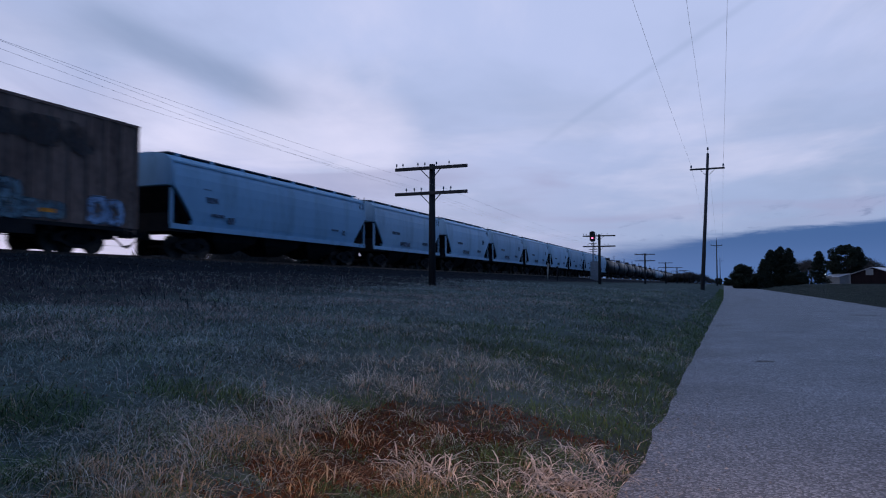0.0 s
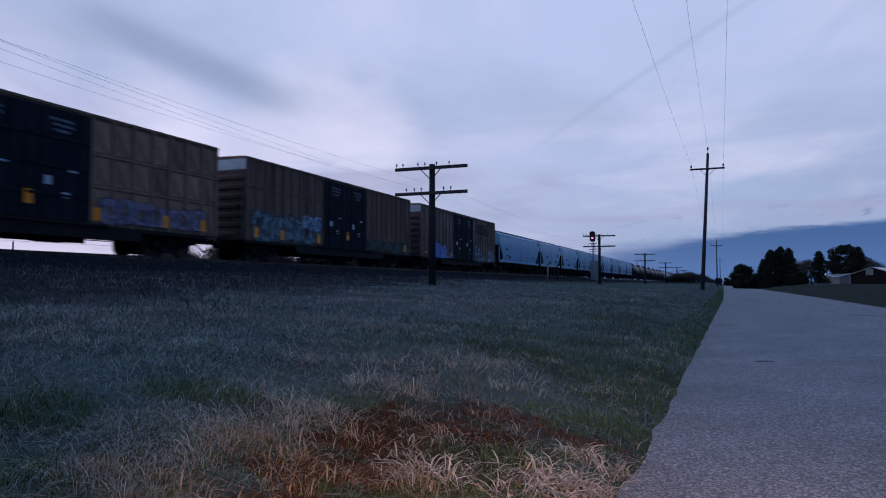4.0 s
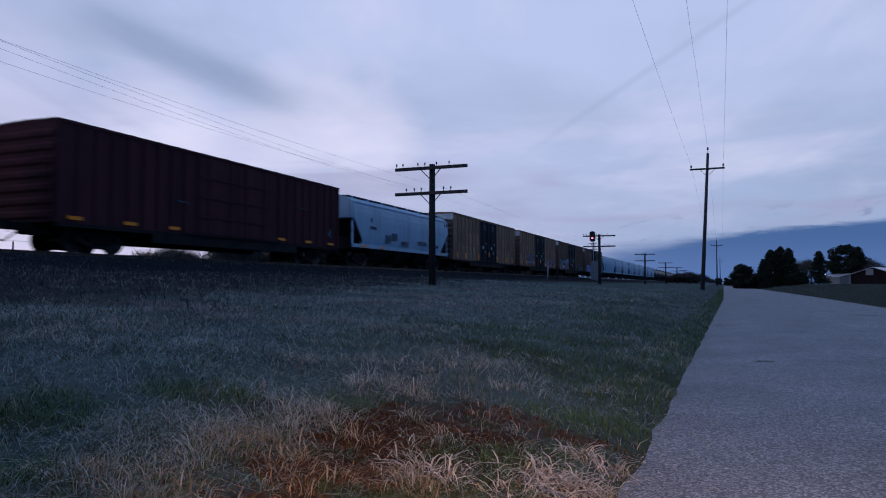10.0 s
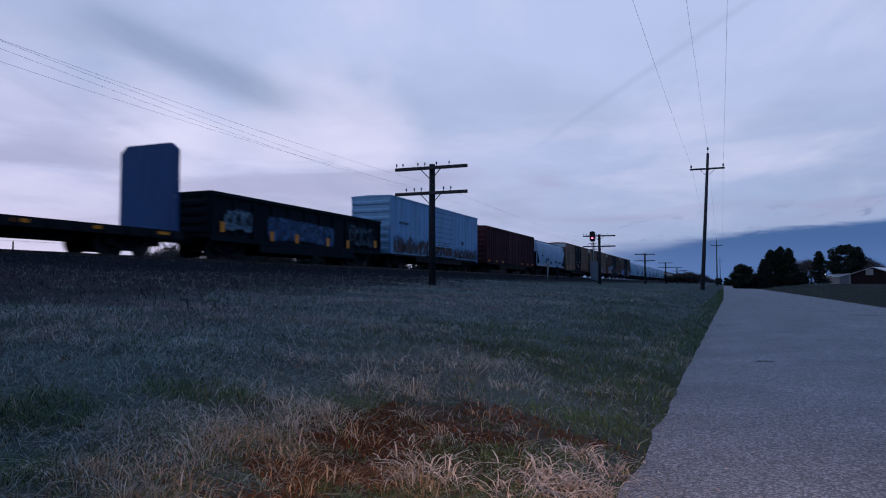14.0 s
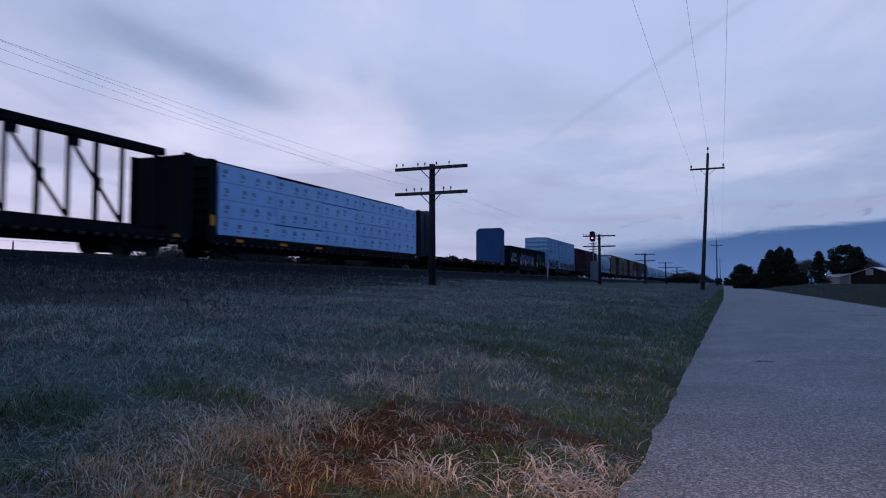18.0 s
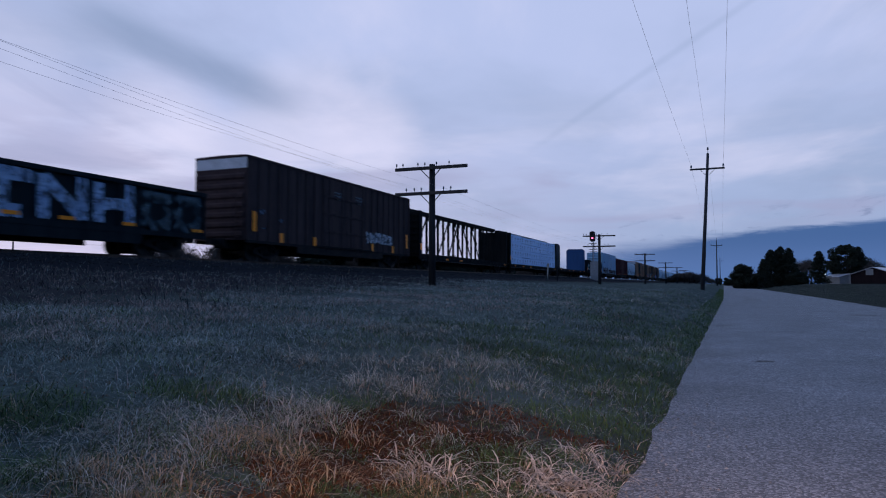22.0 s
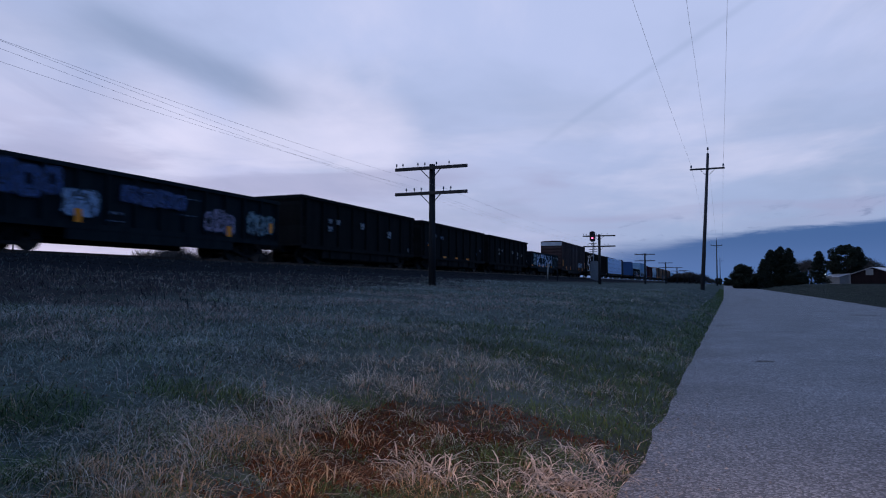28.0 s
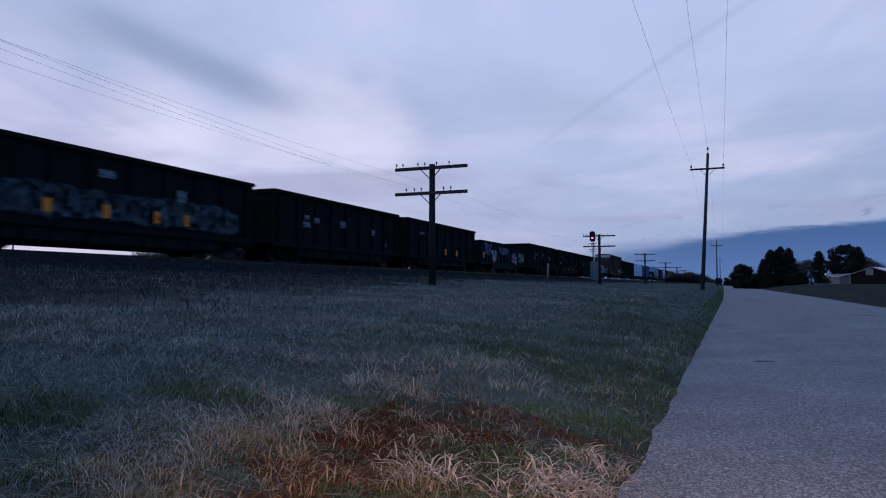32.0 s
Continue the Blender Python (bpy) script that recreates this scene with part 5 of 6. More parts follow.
# ----- tank cars -----
def made_tank(length, r):
    bm = bmesh.new()
    n, half = 28, length / 2
    prof = [(-half, 0.02), (-half + 0.06, r * 0.5), (-half + 0.25, r * 0.86), (-half + 0.55, r), (half - 0.55, r), (half - 0.25, r * 0.86), (half - 0.06, r * 0.5), (half, 0.02)]
    last = None
    for yy, rr in prof:
        ring = [bm.verts.new((rr * math.cos(i * math.tau / n), yy, 2.55 + rr * math.sin(i * math.tau / n))) for i in range(n)]
        if last:
            for i in range(n):
                bm.faces.new((last[i], last[(i + 1) % n], ring[(i + 1) % n], ring[i])).smooth = True
        last = ring
    return bm


def tank_car(y, length, material, label):
    half = length / 2
    car = enlist(thing("tank_car", (0, 0, 0), label, "tank car", "tank cars"), y)
    part("tank", shared(("tank", round(length, 1)), lambda: made_tank(length, 1.5), material), material, car)
    running_gear(car, length, 1.9)
    part("stub_sill", shared(("tank_sill", round(length, 1)), lambda: boxes((-0.35, 0.35, -half, -half + 3.6, 0.7, 1.2), (-0.35, 0.35, half - 3.6, half, 0.7, 1.2)), steel), steel, car)
    bm = lambda: tube(tube(bmesh.new(), (0, 0, 4.0), (0, 0, 4.5), 0.55, n=16), (0, 0, 4.5), (0, 0, 4.56), 0.6, n=16)
    part("manway_dome", shared("manway_dome", bm, material), material, car)
    part("platform", shared("tank_platform", lambda: boxes((-1.5, 1.5, -1.2, 1.2, 3.96, 4.02)), steel), steel, car)
    for s in (-1, 1):
        bm2 = lambda: tube(tube(tube(bmesh.new(), (0, -1.2, 4.02), (0, -1.2, 4.95), 0.03, n=6), (0, 1.2, 4.02), (0, 1.2, 4.95), 0.03, n=6), (0, -1.2, 4.95), (0, 1.2, 4.95), 0.03, n=6)
        part("railing", shared("tank_railing", bm2, steel), steel, car, "", (s * 1.45, 0, 0))
        part("saddle", shared("saddle", lambda: boxes((-1.1, 1.1, -0.4, 0.4, 0.95, 1.6)), steel), steel, car, "", (0, s * (half - 1.9), 0))
        ladder(car, 3.0, (s * 1.5, 0.6 * s, 1.0), 0, steel)
    return car


# the short hoppers ahead, then the long string of tank cars
def head_car(proto, y):
    c = copy_thing(proto, Matrix.Translation((TRACK_X, y, RAIL_Z)))
    CARS.append((c, y))
    for o in c.children_recursive:
        if o.name.startswith("wheelset"):
            WHEELSETS.append(o)
    return c


for k in range(1, 8):
    head_car(small, 45.85 + 12.93 * k)
tank_a = tank_car(154.2, 15.6, tank_black, "black tank car with a dome platform")
y_next = 154.2
for k in range(34):
    y_next += 17.4
    if k in (6, 7, 13, 19, 20):
        if k == 6:
            tank_b = tank_car(y_next, 15.6, tank_white, "pale grey tank car with a dome platform")
        else:
            head_car(tank_b, y_next)
    else:
        head_car(tank_a, y_next)


# ---------- places along a line of sight, for the still things ----------
def spot(az_px, depth):
    """The plan position that lies az_px thousandths of the depth to the right of the camera's heading."""
    r = az_px * depth / 1000
    return (r * math.cos(YAW) - depth * math.sin(YAW), r * math.sin(YAW) + depth * math.cos(YAW))


# ---------- telegraph line along the railway ----------
TOP_Z = 4.83          # the pole's height over ground at 0.9


def insulator():
    bm = bmesh.new()
    tube(bm, (0, 0, 0), (0, 0, 0.10), 0.010, n=6)
    tube(bm, (0, 0, 0.08), (0, 0, 0.17), 0.034, 0.026, n=8)
    return bm


def telegraph_pole(x, y, rise=0.0):
    base = ground_z(x, y)
    sink = base - 0.9 - rise
    p = thing("telegraph_pole", (x, y, base), "short dark wooden telegraph pole with two crossarms", "telegraph pole", "telegraph poles")
    part("pole", tube(bmesh.new(), (0, 0, -0.5), (0, 0, TOP_Z - sink), 0.15, 0.115, n=12), creosote, p)
    for z, pins in ((4.67 - sink, (-1.48, -1.2, -0.55, -0.25, 0.25, 0.78)), (3.67 - sink, (-1.05, -0.7, -0.4, 0.55, 0.85))):
        arm = part("crossarm", boxes((-1.53, 1.53, -0.055, 0.055, -0.06, 0.06)), arm_wood, p, "", (0, -0.16, z))
        for s in (-1, 1):
            part("brace", bar(bmesh.new(), (s * 0.42, -0.16, z - 0.05), (s * 0.06, -0.13, z - 0.42), 0.03, 0.03), arm_wood, p)
        for q in pins:
            part("insulator", shared("insulator", insulator, glass_knob), glass_knob, arm, "", (q, 0, 0.06))
    return p


POLES = [(-10.4, -18.0), (-10.4, 25.0), (-10.35, 66.5), (-10.3, 111.0), (-10.3, 158.0), (-10.3, 204.0), (-10.3, 250.0), (-10.3, 297.0)]
for px, py in POLES:
    telegraph_pole(px, py, 1.5 if py < 0 else 0.0)


def wire(points, sags, radius, name, label, category="wire", group=""):
    """A wire from support to support, sagging between them."""
    verts, faces = [], []
    for (a, b), sag in zip(zip(points, points[1:]), sags):
        a, b = Vector(a), Vector(b)
        n = 14
        for k in range(n):
            for f in (k / n, (k + 1) / n):
                c = a.lerp(b, f) - Vector((0, 0, 4 * sag * f * (1 - f)))
                verts += [c + Vector((radius, 0, -radius * 0.6)), c + Vector((-radius, 0, -radius * 0.6)), c + Vector((0, 0, radius))]
            m = len(verts) - 6
            faces += [(m, m + 1, m + 4, m + 3), (m + 1, m + 2, m + 5, m + 4), (m + 2, m, m + 3, m + 5)]
    ob = bulk(name, [tuple(v) for v in verts], faces, wire_metal, None, label, category, True, "")
    return tagged(ob, group=group)


for z, q, back in ((3.67, -1.05, 2.56), (3.67, -0.7, 2.56), (3.67, -0.4, 1.4), (3.67, 0.55, 1.4)):
    pts = [(px + q, py - 0.16, 0.9 + z + 0.2 + (back if k == 0 else 0.0)) for k, (px, py) in enumerate(POLES[:4])]
    wire(pts, (0.74, 0.25, 0.3), 0.0024, "telegraph_wire", "thin grey telegraph wire strung between the poles", "wire", "telegraph wires")

# ---------- power line beside the road ----------
def utility_pole(x, y, base, h, lean, label):
    p = thing("utility_pole", (x, y, base), label, "utility pole", "utility poles")
    top = Vector((math.sin(lean) * h, 0, math.cos(lean) * h))
    part("pole", tube(bmesh.new(), (0, 0, -0.4), top, 0.165, 0.10, n=12), grey_wood, p)
    f = (h - 1.25) / h
    c = top * f
    arm = part("crossarm", boxes((-1.28, 1.28, -0.055, 0.055, -0.065, 0.065)), grey_wood, p, "", (c.x, -0.15, c.z))
    for s in (-1, 1):
        part("brace", bar(bmesh.new(), (c.x + s * 0.55, -0.15, c.z - 0.05), (c.x + s * 0.05, -0.14, c.z - 0.55), 0.03, 0.03), grey_wood, p)
        part("insulator", shared("line_insulator", lambda: tube(tube(bmesh.new(), (0, 0, 0), (0, 0, 0.12), 0.02, n=6), (0, 0, 0.1), (0, 0, 0.28), 0.085, 0.05, n=10), glass_knob), glass_knob, arm, "", (s * 1.18, 0, 0.06))
    part("top_pin", tube(tube(bmesh.new(), top, top + Vector((0, 0, 0.3)), 0.02, n=6), top + Vector((0, 0, 0.28)), top + Vector((0, 0, 0.5)), 0.085, 0.05, n=10), glass_knob, p)
    return [Vector((x + c.x - 1.18, y - 0.15, base + c.z + 0.32)), Vector((x + top.x, y, base + top.z + 0.48)), Vector((x + c.x + 1.18, y - 0.15, base + c.z + 0.32))]


UTIL = []
for az, depth, h, lean, gz in ((376.5, 54, 11.05, 0.056, 0.62), (398.5, 160, 10.9, 0.0, 0.75), (403.0, 268, 10.9, 0.0, 0.8)):
    x, y = spot(az, depth)
    UTIL.append(utility_pole(x, y, max(ground_z(x, y), 0.25), h - max(0.0, ground_z(x, y) - 0.25), lean, "tall grey wooden utility pole with one crossarm" + (", leaning" if lean else "")))
BACK = [Vector((-3.0, -42.0, 10.3)), Vector((-1.48, -42.0, 11.3)), Vector((0.1, -42.0, 10.3))]
for k in range(3):
    wire([BACK[k]] + [u[k] for u in UTIL], (0.9, 0.9, 0.9), 0.0045, "power_line", "thin power line strung above the grass verge", "wire", "power lines")
x, y = BACK[1].x, BACK[1].y
utility_pole(x, y, ground_z(x, y), BACK[1].z - 0.48 - ground_z(x, y), 0.0, "tall grey wooden utility pole with one crossarm")


# ---------- block signal and its case ----------
def block_signal():
    x, y = -19.55, 119.0
    base = 1.86
    s = thing("block_signal", (x, y, base), "dark railway block signal on a mast, its lower lamp lit red", "railway signal")
    part("mast", tube(bmesh.new(), (0, 0, 0), (0, 0, 7.0), 0.085, n=12), case_silver, s, "silver signal mast")
    head = bmesh.new()
    prof = [(math.cos(a) * 0.50, 7.25 + 0.55 * (1 if math.sin(a) > 0 else -1) + 0.35 * math.sin(a)) for a in [i * math.tau / 20 for i in range(20)]]
    f = [[head.verts.new((px, dy, pz)) for px, pz in prof] for dy in (-0.04, 0.04)]
    for i in range(20):
        head.faces.new((f[0][i], f[0][(i + 1) % 20], f[1][(i + 1) % 20], f[1][i]))
    head.faces.new(f[0][::-1])
    head.faces.new(f[1])
    h = part("signal_head", head, signal_black, s, "black rounded backplate", (-0.1, -0.2, 0))
    for z, m in ((7.62, signal_black), (6.98, signal_red)):
        part("lens", tube(bmesh.new(), (0, -0.02, 0), (0, -0.06, 0), 0.17 if m is signal_red else 0.16, n=16), m, h, "glowing red lens" if m is signal_red else "dark lens", (0, -0.05, z))
        hood = bmesh.new()
        for i in range(9):
            a = math.pi * i / 8
            b = math.pi * (i + 1) / 8
            if i < 8:
                tube(hood, (0.34 * math.cos(a), -0.05, z + 0.34 * math.sin(a)), (0.34 * math.cos(a), -0.35, z + 0.34 * math.sin(a)), 0.03, n=5)
        part("hood", hood, signal_black, h)
    part("platform", boxes((-0.7, 0.5, -0.5, 0.4, 6.05, 6.10)), steel, s)
    for z in (4.6, 5.0):
        part("bracket_arm", boxes((-0.75, 0.65, -0.05, 0.05, z, z + 0.08)), steel, s)
    l = ladder(s, 6.0, (0, 0.35, 0.1), math.pi / 2, steel)
    c = thing("relay_case", (x + 0.45, y - 1.1, base), "silver-grey upright railway relay case beside the signal", "relay case")
    part("body", boxes((-0.72, 0.72, -0.5, 0.5, 0.12, 2.75)), case_silver, c)
    part("plinth", boxes((-0.76, 0.76, -0.54, 0.54, -0.3, 0.12)), case_silver, c)
    part("roof_cap", stack(bmesh.new(), [(0.80, 0.58, 2.76), (0.80, 0.58, 2.82), (0.3, 0.58, 2.98)]), case_silver, c)
    for q in (-0.36, 0.36):
        d = part("door", boxes((-0.34, 0.34, -0.015, 0.015, 0.2, 2.65)), case_silver, c, "", (q, -0.517, 0))
        part("handle", boxes((-0.02, 0.02, -0.03, 0.0, 1.3, 1.5)), steel, d, "", (-q * 0.7, -0.016, 0))


block_signal()
for az, depth, h, r, lean, m, lab in ((151.5, 74, 1.35, 0.085, 0.09, post_white, "leaning weathered white marker post by the track"), (166.5, 72, 1.1, 0.05, -0.02, creosote, "thin dark wooden post by the track")):
    x, y = spot(az, depth)
    z = ground_z(x, y)
    p = thing("marker_post", (x, y, z), lab, "post", "trackside posts")
    part("post", tube(bmesh.new(), (0, 0, -0.2), (math.sin(lean) * h, 0, h + 0.45), r, r * 0.9, n=8), m, p)
    part("plate", boxes((-0.12, 0.12, -0.015, 0.015, -0.3, 0.0)), m, p, "", (math.sin(lean) * h, -r - 0.016, h + 0.40))

# ---------- trees ----------
def scatter_leaves(centres, count, size, rng, flat=0.6):
    """Many small crooked leaf clumps, thrown round the given lobes (x, y, z, rx, rz)."""
    verts, faces = [], []
    for _ in range(count):
        cx, cy, cz, rx, rz = rng.choice(centres)
        a, u = rng.uniform(0, math.tau), rng.uniform(-1, 1)
        r = rng.random() ** 0.45
        s = math.sqrt(1 - u * u)
        p = Vector((cx + rx * r * s * math.cos(a), cy + rx * r * s * math.sin(a), cz + rz * r * u))
        d1 = Vector((rng.gauss(0, 1), rng.gauss(0, 1), rng.gauss(0, flat))).normalized() * size * rng.uniform(0.6, 1.5)
        d2 = Vector((rng.gauss(0, 1), rng.gauss(0, 1), rng.gauss(0, 1))).normalized() * size * rng.uniform(0.4, 0.9)
        k = len(verts)
        verts += [p - d1, p + d2 * 0.5, p + d1, p - d2 * 0.6, p + (d1 + d2) * 0.3 + Vector((0, 0, size * 0.4))]
        faces += [(k, k + 1, k + 4), (k + 1, k + 2, k + 4), (k + 2, k + 3, k + 4), (k + 3, k, k + 4), (k + 3, k + 2, k + 1, k)]
    return verts, faces


def limbs(bm, base, way, length, r, rng, depth, tips):
    end = base + way * length
    tube(bm, base, end, r, r * 0.62, n=6 if depth > 1 else 4, caps=False)
    if depth == 0:
        tips.append(end)
        return
    for _ in range(rng.choice((2, 3, 3))):
        w = (way + Vector((rng.gauss(0, 0.5), rng.gauss(0, 0.5), rng.gauss(0.15, 0.3)))).normalized()
        limbs(bm, base + way * length * rng.uniform(0.6, 1.0), w, length * rng.uniform(0.6, 0.82), r * 0.6, rng, depth - 1, tips)


def tree(name, label, h, spread_r, kind, seed, group="trees"):
    """kind: round (leafy crown), cone (cedar), bare (twigs alone). Returned at the origin, to be copied."""
    rng = random.Random(seed)
    t = thing(name, (0, 0, 0), label, "bush" if name == "bush" else "tree", group)
    bm, tips = bmesh.new(), []
    if kind == "cone":
        tube(bm, (0, 0, -0.3), (0, 0, h * 0.95), h * 0.022, 0.02, n=8)
        part("trunk", bm, bark, t)
        lobes = []
        for k in range(26):
            f = 0.06 + 0.92 * k / 25
            rr = spread_r * (1 - f) ** 0.5 * rng.uniform(0.75, 1.1)
            for q in range(4):
                a = rng.uniform(0, math.tau)
                lobes.append((math.cos(a) * rr * 0.5, math.sin(a) * rr * 0.5, h * f, rr * 0.55 + 0.1, h * 0.045))
        v, f = scatter_leaves(lobes, 4200, 0.26, rng)
        bulk("crown", v, f, leaf_dark, t)
        return t
    tube(bm, (0, 0, -0.3), (0.05, 0, h * 0.22), h * 0.03, h * 0.024, n=8)
    for q in range(5):
        a = q * math.tau / 5 + rng.uniform(-0.4, 0.4)
        w = Vector((math.cos(a) * 0.55, math.sin(a) * 0.55, 1)).normalized()
        limbs(bm, Vector((0, 0, h * 0.2)), w * 1.0, h * 0.27, h * 0.014, rng, 3, tips)
    part("trunk", bm, bark, t)
    if kind == "bare":
        lobes = [(p.x, p.y, p.z, spread_r * 0.16, h * 0.09) for p in tips]
        verts, faces = [], []
        for _ in range(2600 if name != "bush" else 5200):
            cx, cy, cz, rx, rz = rng.choice(lobes)
            p = Vector((cx + rng.gauss(0, rx * 0.6), cy + rng.gauss(0, rx * 0.6), cz + rng.gauss(0, rz * 0.6)))
            d = Vector((rng.gauss(0, 0.5), rng.gauss(0, 0.5), 0.6)).normalized() * rng.uniform(0.25, 0.7)
            o = Vector((0.02, 0.012, 0))
            k = len(verts)
            verts += [p - o, p + o, p + d]
            faces.append((k, k + 1, k + 2))
        bulk("crown", verts, faces, twig, t)
        return t
    lobes = []
    for k in range(34):
        a, u = rng.uniform(0, math.tau), rng.uniform(-0.9, 1)
        s = math.sqrt(1 - u * u) * rng.uniform(0.6, 1.0)
        lobes.append((math.cos(a) * spread_r * s * 0.78, math.sin(a) * spread_r * s * 0.78, h * (0.56 if name != "bush" else 0.44) + u * h * (0.36 if name != "bush" else 0.44), spread_r * rng.uniform(0.2, 0.36), h * rng.uniform(0.08, 0.14)))
    v, f = scatter_leaves(lobes, 9000 if name != "bush" else 4600, 0.36 if name != "bush" else 0.34, rng)
    bulk("crown", v, f, leaf_dark, t)
    return t


def plant(proto, az, depth, turn=0.0, size=1.0, sink=0.1):
    x, y = spot(az, depth)
    t = copy_thing(proto, Matrix.Translation((x, y, ground_z(x, y) - sink)) @ Matrix.Rotation(turn, 4, "Z"))
    t.scale = (size, size, size)
    return t


round_tree = tree("broadleaf_tree", "dark full-crowned tree beside the farm buildings", 10.2, 5.4, "round", 5)
cedar = tree("cedar_tree", "dark dense cedar tree in a windbreak", 8.2, 3.0, "cone", 6)
bare_tree = tree("bare_tree", "grey leafless tree in the distance", 7.0, 3.0, "bare", 7)
shrub = tree("bush", "grey leafless twiggy shrub in a hedge", 4.3, 3.4, "bare", 9, "bushes")
bush = tree("bush", "low rounded dark bush in a hedge", 4.6, 2.9, "round", 8, "bushes")
PLANTED = [(round_tree, 0.587, 170, 0.0, 0.96), (bush, 0.442, 140, 0.3, 1.25), (cedar, 0.477, 150, 0.0, 0.98), (cedar, 0.491, 152, 1.0, 1.05), (cedar, 0.503, 149, 2.0, 0.97), (cedar, 0.466, 146, 2.6, 0.75)]
for k, (proto, az, depth, turn, size) in enumerate(PLANTED):
    if proto.location.length == 0:
        x, y = spot(az * 1000, depth)
        proto.matrix_basis = Matrix.Translation((x, y, ground_z(x, y) - 0.1)) @ Matrix.Rotation(turn, 4, "Z")
        proto.scale = (size,) * 3
    else:
        plant(proto, az * 1000, depth, turn, size)
for az, depth, size in ((0.547, 158, 0.92), (0.511, 160, 0.6)):
    plant(cedar, az * 1000, depth, az * 40, size)
for az, depth, size in ((0.430, 150, 0.55), (0.512, 145, 0.7), (0.608, 175, 0.8), (0.452, 150, 0.9), (0.520, 170, 0.8), (0.59, 168, 0.8), (0.625, 190, 1.0), (0.64, 200, 1.1), (0.66, 190, 1.0), (0.415, 330, 1.0), (0.425, 330, 0.9), (0.40, 380, 0.9), (0.61, 240, 1.5), (0.63, 240, 1.6), (0.645, 250, 1.6)):
    plant(bush, az * 1000, depth, az * 90, size)
x, y = spot(519, 210)
bare_tree.matrix_basis = Matrix.Translation((x, y, ground_z(x, y) - 0.1))
for az, depth, size in ((0.505, 220, 1.3), (0.512, 190, 1.05), (0.526, 185, 1.0), (0.535, 200, 1.15), (0.530, 215, 1.15), (0.544, 230, 1.3), (0.618, 200, 1.2), (0.632, 210, 1.1), (0.43, 190, 0.6), (0.435, 170, 0.5)):
    plant(bare_tree, az * 1000, depth, az * 70, size)
for az, depth, size in ((0.333, 310, 1.1), (0.339, 300, 1.25), (0.345, 305, 1.4), (0.351, 300, 1.45), (0.357, 320, 1.55), (0.362, 310, 1.5), (0.367, 300, 1.4), (0.372, 305, 1.45), (0.379, 300, 1.3), (0.388, 330, 1.1)):
    plant(shrub, az * 1000, depth, az * 300, size * 1.2, 2.2)
# the hedge beyond the track, seen under the cars
shrub.matrix_basis = Matrix.Translation((-46.5, 47.5, ground_z(-46.5, 47.5) - 1.2))
rng = random.Random(77)
for k in range(52):
    y = 50 + 3.7 * k + rng.uniform(-0.8, 0.8)
    x = -48 + rng.uniform(-2.5, 2.5)
    if 65.5 < y < 70 or 85 < y < 89 or 104 < y < 107:
        continue
    size = rng.uniform(1.5, 1.8) * (0.9 if k < 3 else 1.0)
    t = copy_thing(bare_tree if k % 6 == 2 else shrub if k < 5 or k % 3 == 0 else bush, Matrix.Translation((x, y, ground_z(x, y) - 1.5)) @ Matrix.Rotation(k * 1.3, 4, "Z"))
    t.scale = (size * (0.62 if k % 6 == 2 else 1.0),) * 3
# a power line beyond the hedge
far_pts = []
for az, depth in ((-1.05, 92), (-0.6265, 110), (-0.15, 150), (0.1, 230)):
    x, y = spot(az * 1000, depth)
    z = ground_z(x, y)
    p = thing("far_utility_pole", (x, y, z), "thin dark utility pole across the fields", "utility pole", "far utility poles")
    part("pole", tube(bmesh.new(), (0, 0, -0.3), (0, 0, 7.75 - z), 0.16, 0.11, n=8), grey_wood, p)
    part("top_pin", tube(bmesh.new(), (0, 0, 7.75 - z), (0, 0, 8.0 - z), 0.04, n=6), glass_knob, p)
    far_pts.append((x, y, 7.9))
wire(far_pts, (0.4, 0.4, 0.4), 0.03, "far_power_line", "dark power line far beyond the track")


